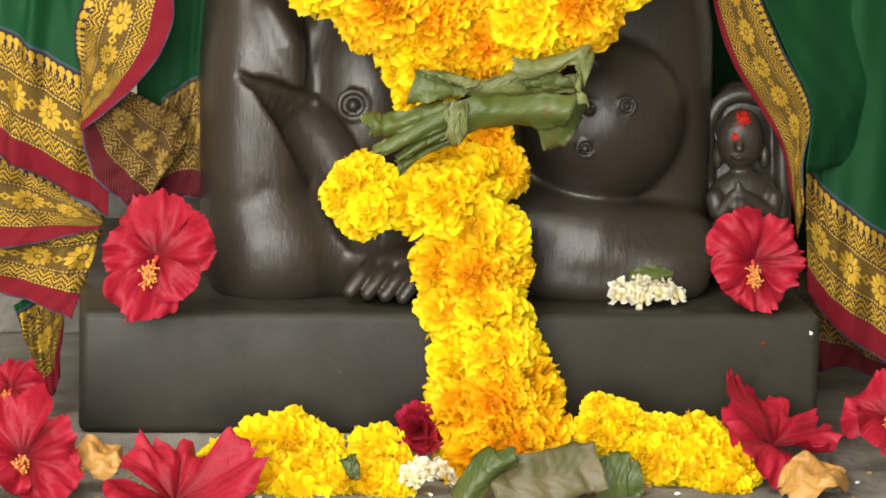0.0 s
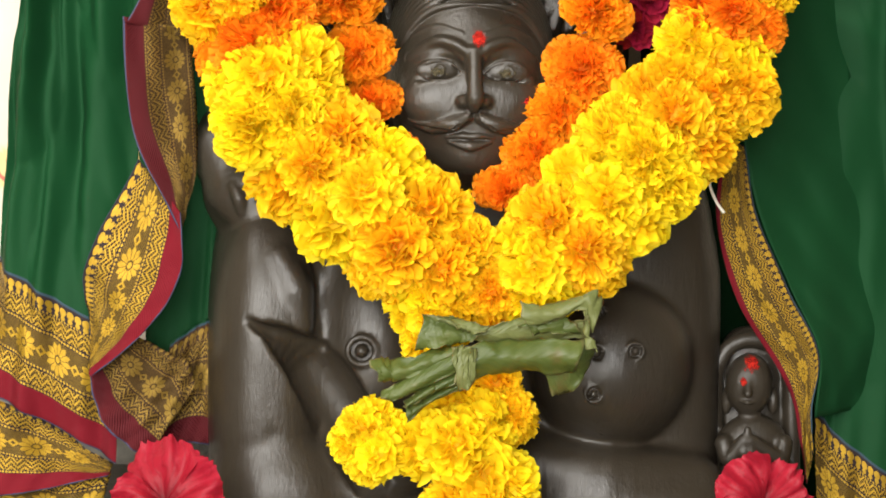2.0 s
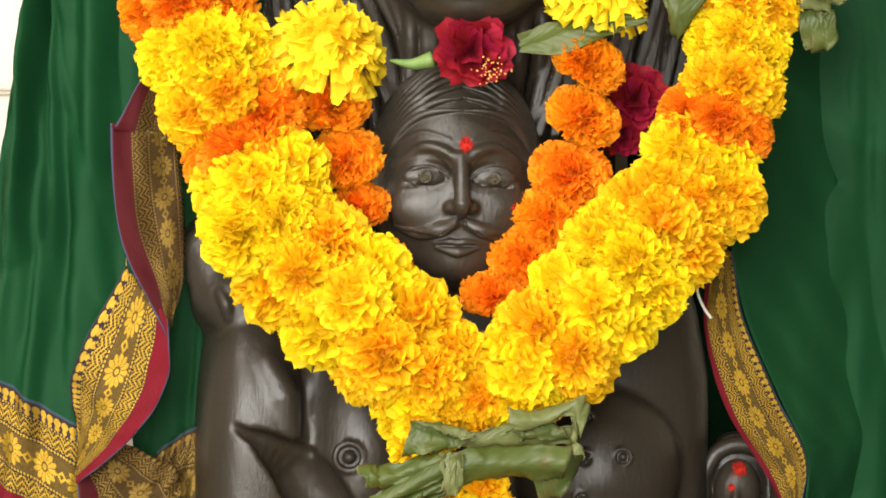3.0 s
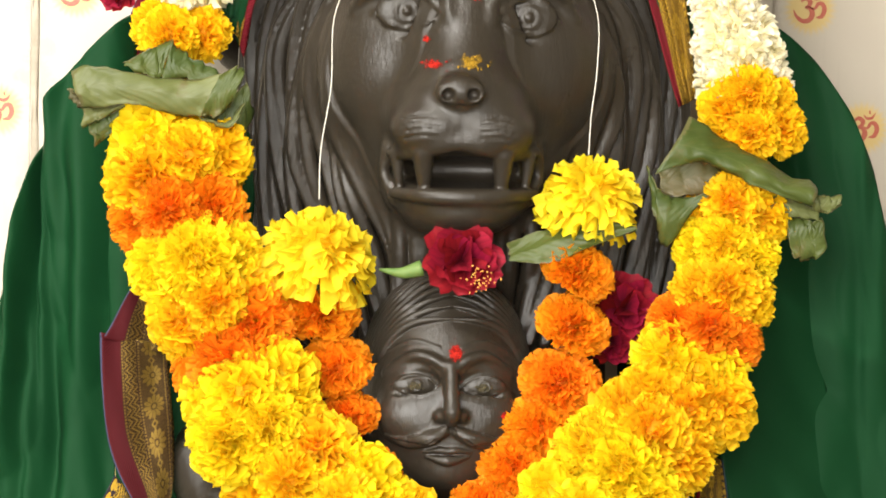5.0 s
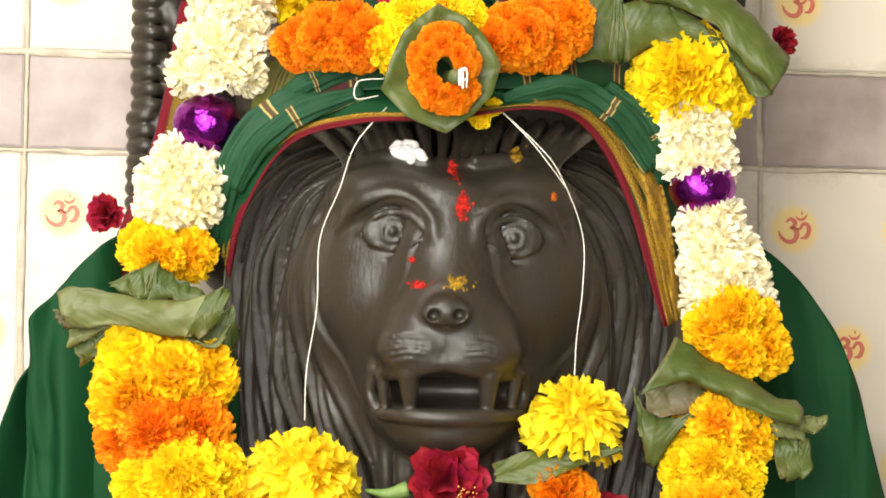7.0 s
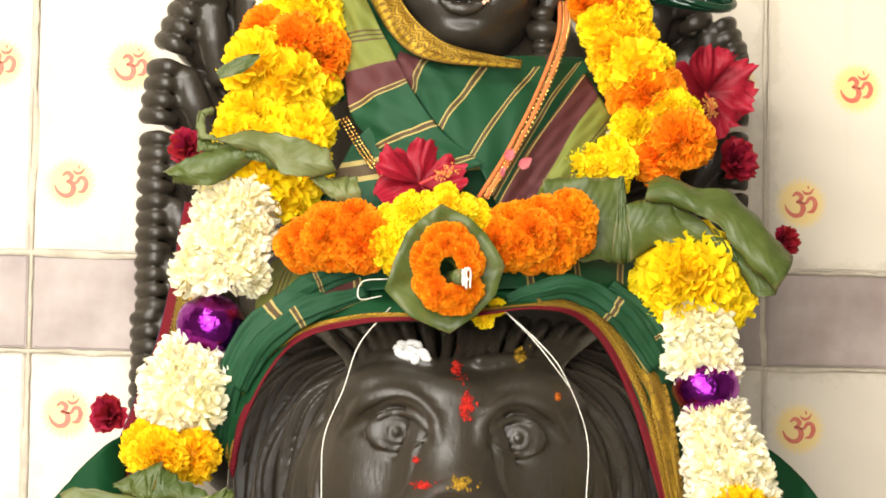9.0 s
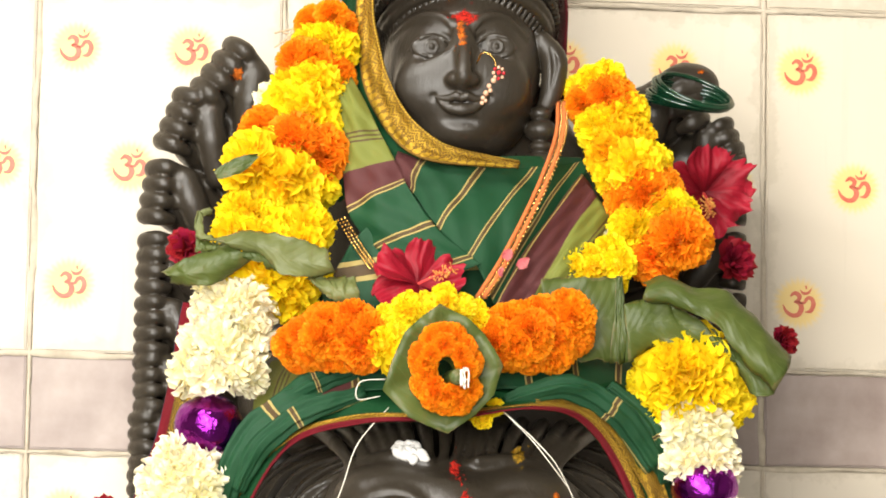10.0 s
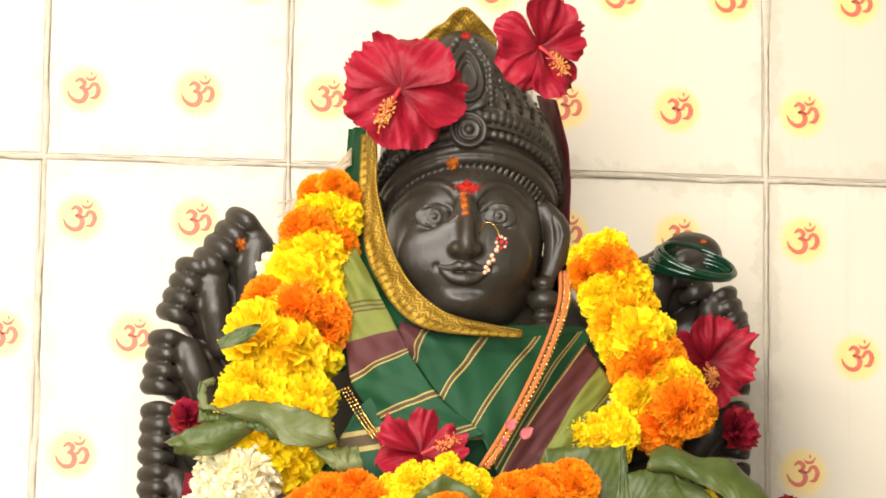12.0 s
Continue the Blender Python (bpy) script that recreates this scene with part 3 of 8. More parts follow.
class Clay:
    """Carving by a distance field: forms run smoothly into one another, and cuts can be taken out."""

    def __init__(self, lo, hi, h):
        self.lo, self.h = np.array(lo, dtype=np.float32), h
        self.n = [int((b - a) / h) + 1 for a, b in zip(lo, hi)]
        self.g = np.full(self.n, 0.03, dtype=np.float32)

    def window(self, lo, hi):
        a = [max(0, int((lo[k] - self.lo[k]) / self.h)) for k in range(3)]
        b = [min(self.n[k], int((hi[k] - self.lo[k]) / self.h) + 2) for k in range(3)]
        sl = tuple(slice(a[k], max(a[k], b[k])) for k in range(3))
        ax = [self.lo[k] + self.h * np.arange(a[k], max(a[k], b[k]), dtype=np.float32) for k in range(3)]
        return sl, ax[0][:, None, None], ax[1][None, :, None], ax[2][None, None, :]

    def merge(self, sl, d, k, cut):
        a = self.g[sl]
        if cut:
            d = -d
            t = np.clip(0.5 - 0.5 * (d - a) / k, 0, 1)
            self.g[sl] = d * (1 - t) + a * t + k * t * (1 - t)
        else:
            t = np.clip(0.5 + 0.5 * (d - a) / k, 0, 1)
            self.g[sl] = d * (1 - t) + a * t - k * t * (1 - t)

    def front(self, x, z):
        """How far towards the viewer the carved surface reaches at (x, z)."""
        i, j = int((x - self.lo[0]) / self.h + 0.5), int((z - self.lo[2]) / self.h + 0.5)
        col = self.g[i, :, j]
        k = int(np.argmax(col < 0))
        return float(self.lo[1] + self.h * (k - col[k] / min(col[k] - col[k - 1], -1e-6))) if k else float(self.lo[1])

    def on(self, c, dx, dz, lift=0.0):
        return Vector((c[0] + dx, self.front(c[0] + dx, c[2] + dz) - lift, c[2] + dz))

    def ball(self, c, r, turn=(0, 0, 0), e=1.0, k=0.006, cut=False):
        r = np.array((r, r, r) if isinstance(r, (int, float)) else r, dtype=np.float32)
        big = float(max(r)) if any(turn) else None
        pad = [(big or float(q)) + k + 0.004 for q in r]
        sl, x, y, z = self.window([c[i] - pad[i] for i in range(3)], [c[i] + pad[i] for i in range(3)])
        x, y, z = x - c[0], y - c[1], z - c[2]
        if any(turn):
            m = Euler([radians(a) for a in turn]).to_matrix().transposed()
            x, y, z = (m[i][0] * x + m[i][1] * y + m[i][2] * z for i in range(3))
        if e == 1.0:
            k0 = np.sqrt((x / r[0]) ** 2 + (y / r[1]) ** 2 + (z / r[2]) ** 2) + 1e-6
            k1 = np.sqrt((x / r[0] ** 2) ** 2 + (y / r[1] ** 2) ** 2 + (z / r[2] ** 2) ** 2) + 1e-6
            d = k0 * (k0 - 1) / k1
        else:
            p = 2 / e
            d = ((np.abs(x / r[0]) ** p + np.abs(y / r[1]) ** p + np.abs(z / r[2]) ** p) ** (1 / p) - 1) * float(min(r))
        self.merge(sl, d.astype(np.float32), k, cut)
        return self

    def tube(self, pts, rad, steps=6, k=0.003, cut=False):
        line = smooth(pts, steps) if len(pts) > 2 else [Vector(p) for p in pts]
        rad = [rad] * len(pts) if isinstance(rad, (int, float)) else list(rad)
        rr = np.interp(np.linspace(0, len(pts) - 1, len(line)), range(len(pts)), rad)
        pad = float(max(rr)) + k + 0.004
        lo = [min(p[i] for p in line) - pad for i in range(3)]
        hi = [max(p[i] for p in line) + pad for i in range(3)]
        sl, x, y, z = self.window(lo, hi)
        best = None
        for a, b, ra, rb in zip(line, line[1:], rr, rr[1:]):
            ab = b - a
            t = np.clip(((x - a.x) * ab.x + (y - a.y) * ab.y + (z - a.z) * ab.z) / max(ab.length_squared, 1e-12), 0, 1)
            d = np.sqrt((x - a.x - t * ab.x) ** 2 + (y - a.y - t * ab.y) ** 2 + (z - a.z - t * ab.z) ** 2) - (ra + (rb - ra) * t)
            best = d if best is None else np.minimum(best, d)
        self.merge(sl, best.astype(np.float32), k, cut)
        return self

    def ring(self, c, r, thick, turn=(90, 0, 0), n=24, squash=1.0, k=0.0015, cut=False):
        m = Euler([radians(a) for a in turn]).to_matrix()
        pts = [Vector(c) + m @ Vector((r * math.cos(a), r * squash * math.sin(a), 0)) for a in (2 * math.pi * j / n for j in range(n + 1))]
        return self.tube(pts, thick, 1, k, cut)

    def skin(self):
        """The skin of the field, one vertex to a cell that the surface crosses."""
        g = self.g
        for k in range(3):
            for end in (0, -1):
                edge = [slice(None)] * 3
                edge[k] = end
                g[tuple(edge)] = 0.01
        inside = g < 0
        nx, ny, nz = (q - 1 for q in g.shape)
        count = np.zeros((nx, ny, nz), dtype=np.int8)
        corners = [(i, j, l) for i in (0, 1) for j in (0, 1) for l in (0, 1)]
        for i, j, l in corners:
            count += inside[i:i + nx, j:j + ny, l:l + nz]
        cells = np.argwhere((count > 0) & (count < 8))
        val = np.stack([g[cells[:, 0] + i, cells[:, 1] + j, cells[:, 2] + l] for i, j, l in corners], 1)
        total, hits = np.zeros((len(cells), 3)), np.zeros(len(cells))
        for p in range(8):
            for q in range(p + 1, 8):
                if sum(abs(a - b) for a, b in zip(corners[p], corners[q])) != 1:
                    continue
                va, vb = val[:, p], val[:, q]
                cross = (va < 0) != (vb < 0)
                t = np.where(cross, va / np.where(cross, va - vb, 1), 0)
                pt = np.array(corners[p]) + t[:, None] * (np.array(corners[q]) - np.array(corners[p]))
                total += pt * cross[:, None]
                hits += cross
        verts = (cells + total / hits[:, None]) * self.h + self.lo
        ids = np.full((nx, ny, nz), -1, dtype=np.int32)
        ids[cells[:, 0], cells[:, 1], cells[:, 2]] = np.arange(len(cells))
        quads = []
        for axis in range(3):
            a, b = [k for k in range(3) if k != axis]
            one = [slice(1, n) for n in (nx, ny, nz)]
            one[axis] = slice(0, (nx, ny, nz)[axis])
            two = list(one)
            two[axis] = slice(1, (nx, ny, nz)[axis] + 1)
            s0, s1 = inside[tuple(one)], inside[tuple(two)]
            at = np.argwhere(s0 != s1)
            flip = s0[at[:, 0], at[:, 1], at[:, 2]]
            for k in (a, b):
                at[:, k] += 1
            ring = []
            for da, db in ((1, 1), (0, 1), (0, 0), (1, 0)):
                c = at.copy()
                c[:, a] -= da
                c[:, b] -= db
                ring.append(ids[c[:, 0], c[:, 1], c[:, 2]])
            q = np.stack(ring, 1)
            turn = flip if axis != 1 else ~flip
            q[~turn] = q[~turn][:, ::-1]
            quads.append(q)
        quads = np.concatenate(quads)
        return verts, quads

    def mesh(self, name, mat):
        return quad_mesh(name, *self.skin(), mat)


def quad_mesh(name, verts, quads, mat):
    me = bpy.data.meshes.new(name)
    me.vertices.add(len(verts))
    me.vertices.foreach_set("co", verts.astype(np.float32).ravel())
    me.loops.add(quads.size)
    me.loops.foreach_set("vertex_index", quads.astype(np.int32).ravel())
    me.polygons.add(len(quads))
    me.polygons.foreach_set("loop_start", np.arange(0, quads.size, 4, dtype=np.int32))
    me.update(calc_edges=True)
    me.polygons.foreach_set("use_smooth", [True] * len(quads))
    me.materials.append(mat)
    me.validate()
    return me


# ---- pedestal and statue ----
ped = block("pedestal", (-0.270, -0.452, 0.018), (0.257, -0.055, 0.107), SLAB, 0.007, 3)
tagged(ped, "low slab pedestal of polished black stone", "pedestal")
mortar = Shape()
rng = random.Random(4)
mortar.grid([[(x, -0.460 - 0.007 * rng.random() - (0.012 if j == 0 else 0), z + 0.002 * rng.random()) for x in np.linspace(-0.275, 0.262, 90)]
             for j, z in enumerate((0.001, 0.010, 0.018))] +
            [[(x, -0.44, 0.0185) for x in np.linspace(-0.275, 0.262, 90)]])
tagged(solo("mortar_bed", mortar, CEMENT, "rough cement bed under the black pedestal", "mortar"), kind="structure")
FINE = 0.0007


def carve_eye(s, c, w, h):
    """A carved eye: shallow socket, almond ball, incised iris and two lids."""
    c = Vector((c[0], s.front(c[0], c[2]), c[2]))
    s.ball(c, (w * 1.2, w * 0.17, h * 1.5), k=0.003, cut=True)
    s.ball(c + Vector((0, w * 0.24, 0)), (w * 1.06, w * 0.30, h * 1.2), k=0.0008)
    iris = [s.on(c, h * 0.60 * math.cos(a), h * 0.60 * math.sin(a), 0.0001) for a in (2 * math.pi * j / 18 for j in range(19))]
    pupil = s.on(c, 0, 0, 0)
    lids = []
    for line, rad in ((((-1.12, -0.12), (-0.62, 0.74), (0.0, 1.06), (0.62, 0.78), (1.12, -0.15)), (0.08, 0.17, 0.21, 0.17, 0.08)),
                      (((-1.12, -0.12), (-0.58, -0.74), (0.05, -0.98), (0.62, -0.74), (1.12, -0.15)), (0.06, 0.11, 0.14, 0.11, 0.06))):
        lids.append(([s.on(c, x * w, z * h, 0.0003) for x, z in line], [q * h for q in rad]))
    s.tube(iris, max(0.0008, h * 0.085), 1, 0.0003)
    s.ball(pupil, (h * 0.26, h * 0.18, h * 0.26), k=0.0003)
    for pts, rad in lids:
        s.tube(pts, [max(0.0006, q) for q in rad], k=0.0004)


def rosette(s, c, r):
    c = s.on(c, 0, 0, 0)
    s.ball(c, (r * 1.25, r * 0.4, r * 1.25), k=FINE, cut=True)
    s.ring(c, r, r * 0.24, k=FINE)
    s.ball(c, (r * 0.5, r * 0.5, r * 0.5), k=FINE)


def seated_body(s):
    """The lower tier: a seated figure, knees apart, merging with the block behind it."""
    s.ball((-0.014, -0.09, 0.34), (0.164, 0.042, 0.29), e=0.3, k=0.002)
    s.ball((0.0079, -0.2550, 0.2219), (0.183, 0.115, 0.19), e=0.42, k=0.01)
    s.ball((0.0028, -0.2550, 0.2763), (0.176, 0.10, 0.130), e=0.75, k=0.02)
    # left leg, its robe folded back in a pointed flap
    s.ball((-0.1423, -0.3350, 0.2191), (0.0415, 0.072, 0.128), e=0.75, k=0.012)
    s.ball((-0.1279, -0.3600, 0.1359), (0.050, 0.055, 0.045), e=0.85, k=0.014)
    s.ball((-0.0662, -0.3350, 0.2323), (0.052, 0.066, 0.105), k=0.012)
    s.ball((-0.0664, -0.3600, 0.1446), (0.060, 0.045, 0.050), k=0.012)
    s.tube([s.on(p, 0, 0, up) for p, up in (((-0.1433, -0.4100, 0.2622), 0.003), ((-0.1097, -0.4100, 0.2323), 0.008), ((-0.0849, -0.4100, 0.1899), 0.008), ((-0.0659, -0.4100, 0.1451), 0.004))], [0.007, 0.021, 0.023, 0.012], k=0.002, cut=True)
    s.tube([s.on(p, 0, 0, 0.001) for p in ((-0.1593, -0.4100, 0.2684), (-0.1401, -0.4100, 0.2582), (-0.1039, -0.4100, 0.2465))], [0.0015, 0.0060, 0.004], k=0.003, cut=True)
    s.tube([s.on(p, 0, 0, -0.003) for p in ((-0.1364, -0.4000, 0.3132), (-0.1233, -0.4000, 0.2893), (-0.1181, -0.4000, 0.2652))], [0.003, 0.008, 0.003], k=0.010)
    s.tube([s.on(p, 0, 0, 0.001) for p in ((-0.1104, -0.4000, 0.3095), (-0.1072, -0.4000, 0.2854), (-0.1096, -0.4000, 0.2612))], [0.001, 0.003, 0.001], k=0.005, cut=True)
    s.tube([(-0.1392, -0.4140, 0.1869), (-0.1255, -0.4200, 0.1851)], [0.005, 0.009], k=0.006, cut=True)
    # foot with toes
    s.ball((-0.0430, -0.3920, 0.1330), (0.040, 0.026, 0.016), k=0.006)
    for k in range(4):
        a, b = Vector((-0.0600, -0.4080, 0.1370)), Vector((-0.0785, -0.4230, 0.1165))
        off = Vector((k * 0.0125, -0.001 * k, -0.0012 * k))
        s.tube([a + off, (a + b) / 2 + off + Vector((0, -0.003, 0.001)), b + off], [0.0055, 0.0060, 0.0052], k=0.0008)
    # round belly, side and crossed leg
    s.ball((0.1049, -0.3450, 0.2333), (0.0640, 0.068, 0.066), k=0.004)
    s.tube([(0.1413, -0.3000, 0.2998), (0.1564, -0.3100, 0.2900), (0.1603, -0.3200, 0.1774), (0.1599, -0.3350, 0.1205)], [0.024, 0.029, 0.027, 0.027], k=0.02)
    s.tube([(0.0407, -0.3600, 0.1599), (0.1014, -0.3750, 0.1462), (0.1642, -0.3600, 0.1398)], [0.030, 0.034, 0.030], k=0.008)
    s.ball((0.1159, -0.3650, 0.1257), (0.072, 0.045, 0.026), e=0.6, k=0.008)
    rosette(s, (-0.0772, -0.4010, 0.2467), 0.0100)
    for at in ((0.1177, -0.4095, 0.2498), (0.0897, -0.4125, 0.2479), (0.0887, -0.4080, 0.2187), (0.0915, -0.4050, 0.2753)):
        rosette(s, at, 0.0062)
    # folded hand at the chest
    s.ball((-0.1541, -0.3350, 0.3532), (0.034, 0.034, 0.024), k=0.01)
    s.tube([(-0.1786, -0.3200, 0.3824), (-0.1607, -0.3500, 0.3443), (-0.1204, -0.3600, 0.3409)], [0.022, 0.014, 0.010], k=0.006)
    for k in range(3):
        o = Vector((0.016 * k, 0, 0.001 * k))
        s.tube([Vector((-0.1694, -0.3620, 0.3596)) + o, Vector((-0.1655, -0.3680, 0.3521)) + o, Vector((-0.1628, -0.3660, 0.3426)) + o], [0.0035, 0.005, 0.004], k=0.0015)
    s.tube([(-0.1717, -0.3000, 0.3924), (-0.1619, -0.3200, 0.3487)], [0.022, 0.026], k=0.01)


def moustached_head(s):
    c = Vector((-0.0028, -0.3550, 0.4418))
    hub = Vector((-0.0005, -0.3480, 0.4496))
    s.ball(hub, (0.0585, 0.056, 0.074))
    s.ball((-0.0005, -0.3570, 0.4200), (0.0540, 0.052, 0.054), k=0.02)
    s.ball((-0.0010, -0.3640, 0.3990), (0.0455, 0.044, 0.035), k=0.02)
    s.ball((-0.0025, -0.3745, 0.4300), (0.0440, 0.036, 0.050), e=0.9, k=0.02)
    s.ball((-0.0025, -0.3980, 0.3850), (0.015, 0.011, 0.0085), k=0.012)
    eyes = ((-0.0276, -0.4035, 0.4474), (0.0213, -0.4035, 0.4470))
    for e in eyes:
        s.ball(s.on(e, 0, 0.002, 0), (0.0175, 0.0030, 0.0100), k=0.007, cut=True)
    for side in (-1, 1):
        s.ball(s.on(c, side * 0.030, -0.015, -0.0082), (0.018, 0.010, 0.014), k=0.014)
        s.tube([s.on(c, side * 0.005, 0.0200, 0.0006), s.on(c, side * 0.014, 0.0250, 0.0014), s.on(c, side * 0.027, 0.0262, 0.0012), s.on(c, side * 0.045, 0.0140, 0.0)], [0.0024, 0.0032, 0.0030, 0.0012], k=0.004)
        s.tube([s.on(c, side * 0.008, 0.0325, 0), s.on(c, side * 0.026, 0.0365, 0), s.on(c, side * 0.042, 0.0290, 0)], [0.0008, 0.0013, 0.0008], k=0.0015)
    bridge = [s.on(c, 0, 0.0190, -0.001), s.on(c, 0, 0.0040, 0.0036), s.on(c, 0, -0.0115, 0.0078), s.on(c, 0, -0.0185, 0.0045)]
    wings = [s.on(c, side * 0.0072, -0.0150, 0.0004) for side in (-1, 1)]
    s.tube(bridge, [0.0050, 0.0052, 0.0064, 0.0042], k=0.0030)
    for p in wings:
        s.ball(p, (0.0052, 0.0060, 0.0044), k=0.004)
    lips = [[s.on(c, x - 0.0018, z, up) for x, z, up in line] for line in (((-0.0165, -0.0405, 0), (-0.006, -0.0392, 0.0014), (0, -0.0398, 0.0014), (0.006, -0.0392, 0.0014), (0.0165, -0.0405, 0)),
                                                                           ((-0.0145, -0.0438, 0), (0, -0.0468, 0.0016), (0.0145, -0.0438, 0)))]
    s.tube(lips[0], [0.0010, 0.0022, 0.0024, 0.0022, 0.0010], k=0.001)
    s.tube(lips[1], [0.0012, 0.0038, 0.0012], k=0.001)
    for e in eyes:
        carve_eye(s, e, 0.0150, 0.0068)
    for side in (-1, 1):
        mass = [s.on(c, side * 0.004, -0.0260, 0.0006), s.on(c, side * 0.016, -0.0315, 0.0016), s.on(c, side * 0.030, -0.0350, 0.0008), s.on(c, side * 0.044, -0.0305, -0.0004)]
        s.tube(mass, [0.0036, 0.0052, 0.0034, 0.0009], k=0.002)
        hairs = []
        for k in range(7):
            u = k / 6
            end = (0.0450 - 0.029 * u, -0.0295 - 0.0060 * u)
            hairs.append([s.on(c, side * (0.0030 + 0.002 * u), -0.0222 - 0.0060 * u, 0.0004), s.on(c, side * (0.5 * end[0] + 0.001), -0.0255 - 0.0050 * u - 0.0030 * (1 - u), 0.0008),
                          s.on(c, side * 0.80 * end[0], 0.75 * end[1] - 0.0095 + 0.002 * u, 0.0005), s.on(c, side * end[0], end[1], 0.0)])
        for pts in hairs:
            s.tube([p + Vector((0, -0.0008, 0)) for p in pts], [0.0009, 0.0012, 0.0012, 0.0006], k=0.0001)
        # hair combed from the parting over the skull
        for k in range(16):
            u = k / 15
            a0 = radians(54 - 130 * u)
            start, mid, end = Vector((side * 0.02, -math.sin(a0), math.cos(a0))), Vector((side * 0.66, -0.70 + 1.1 * u, 0.50 + 0.1 * u)), Vector((side * 0.97, -0.36 + 0.70 * u, -0.04 - 0.20 * u))
            arc = smooth((start, mid, end), 5)
            pts = []
            for j in range(6):
                p = arc[2 * j].normalized() * (1.03 + 0.02 * math.sin(math.pi * j / 5))
                pts.append(hub + Vector((p.x * 0.057, p.y * 0.056, p.z * 0.074)))
            s.tube(pts, [0.0010, 0.0024, 0.0028, 0.0030, 0.0028, 0.0020], 4, FINE)
    s.tube([(0.0036, -0.3300, 0.3764), (0.0054, -0.3200, 0.3382)], [0.036, 0.05])


def lion_head(s):
    # broad heart-shaped mask
    s.ball((0.0128, -0.3150, 0.7010), (0.096, 0.078, 0.068), k=0.004)
    s.ball((0.0118, -0.3250, 0.6567), (0.066, 0.076, 0.085), k=0.03)
    for lobe in ((-0.0336, -0.3480, 0.7390), (0.0530, -0.3480, 0.7390)):
        s.ball(lobe, (0.046, 0.043, 0.027), k=0.012)
    s.ball((0.0060, -0.3560, 0.7060), (0.034, 0.034, 0.032), k=0.03)
    s.tube([(0.0042, -0.3800, 0.7745), (0.0019, -0.4050, 0.7568), (0.0012, -0.4150, 0.7383)], [0.004, 0.008, 0.003], k=0.010, cut=True)
    # full cheeks, broad bridge and muzzle
    s.ball((-0.0487, -0.3350, 0.6717), (0.040, 0.044, 0.052), k=0.03)
    s.ball((0.0692, -0.3350, 0.6707), (0.040, 0.044, 0.052), k=0.03)
    s.ball((0.0065, -0.3230, 0.6170), (0.0690, 0.068, 0.062), k=0.02)
    s.tube([(0.0051, -0.3780, 0.7282), (0.0031, -0.3920, 0.6913), (0.0003, -0.4120, 0.6627)], [0.019, 0.022, 0.021], k=0.032)
    s.ball((0.0038, -0.3950, 0.6351), (0.049, 0.042, 0.034), k=0.026)
    for side, eye in ((-1, (-0.0370, -0.3905, 0.7122)), (1, (0.0495, -0.3905, 0.7092))):
        carve_eye(s, eye, 0.0205, 0.0130)
        e = Vector(eye)
        s.tube([s.on(e, side * -0.028, -0.004, -0.001), s.on(e, side * -0.024, 0.0125, 0.0004), s.on(e, side * -0.004, 0.0265, 0.0012), s.on(e, side * 0.022, 0.021, 0.001), s.on(e, side * 0.036, 0.002, 0.000)], [0.0016, 0.0028, 0.0040, 0.0036, 0.002], k=0.008)
        s.tube([s.on(e, side * -0.026, 0.004, 0), s.on(e, side * -0.012, 0.0195, 0), s.on(e, side * 0.006, 0.0215, 0), s.on(e, side * 0.027, 0.010, 0)], [0.0008, 0.0016, 0.0016, 0.0008], k=0.0015, cut=True)
    # nose leather with two nostrils and the groove below
    n = Vector((-0.0030, -0.4380, 0.6550))
    s.ball(n, (0.0160, 0.0130, 0.0120), k=0.005)
    for side in (-1, 1):
        s.ball(n + Vector((side * 0.0098, -0.006, -0.001)), (0.0072, 0.0062, 0.0075), k=0.002)
    for x in ((-0.0122, -0.4505, 0.6518), (0.0058, -0.4505, 0.6525)):
        s.ball(x, (0.0046, 0.009, 0.0046), k=0.0012, cut=True)
    s.tube([(-0.0041, -0.4500, 0.6461), (-0.0024, -0.4420, 0.6207)], [0.0026, 0.0026], k=0.002, cut=True)
    s.ball((-0.0215, -0.4150, 0.6285), (0.0280, 0.025, 0.0195), k=0.009)
    s.ball((0.0233, -0.4150, 0.6275), (0.0290, 0.025, 0.0195), k=0.009)
    s.tube([(-0.0030, -0.4440, 0.6439), (-0.0026, -0.4440, 0.6207)], [0.0020, 0.0022], k=0.0015, cut=True)
    for k in range(4):
        for side, x in ((-1, (-0.0123, -0.4475, 0.6362)), (1, (0.0066, -0.4475, 0.6354))):
            o = Vector(x) + Vector((side * 0.004, 0, -0.0045 * k))
            s.tube([s.on(o, 0, 0, 0.0004), s.on(o, side * 0.014, 0.001, 0.0002), s.on(o, side * 0.028, -0.002, 0.0004)], [0.0006, 0.0016, 0.0006], k=FINE, cut=True)
    # lower jaw, then the open mouth cut between
    s.ball((0.0055, -0.3720, 0.5800), (0.049, 0.050, 0.022), k=0.012)
    s.ball((0.0030, -0.3800, 0.5700), (0.036, 0.042, 0.018), k=0.014)
    s.ball((0.0030, -0.4400, 0.6000), (0.0520, 0.080, 0.0125), e=0.7, k=0.003, cut=True)
    s.tube([(-0.0465, -0.3930, 0.6110), (-0.0300, -0.4220, 0.6120), (-0.0016, -0.4330, 0.6190), (0.0285, -0.4220, 0.6122), (0.0560, -0.3930, 0.6130)], [0.0040, 0.0046, 0.0040, 0.0046, 0.0040], k=0.008)
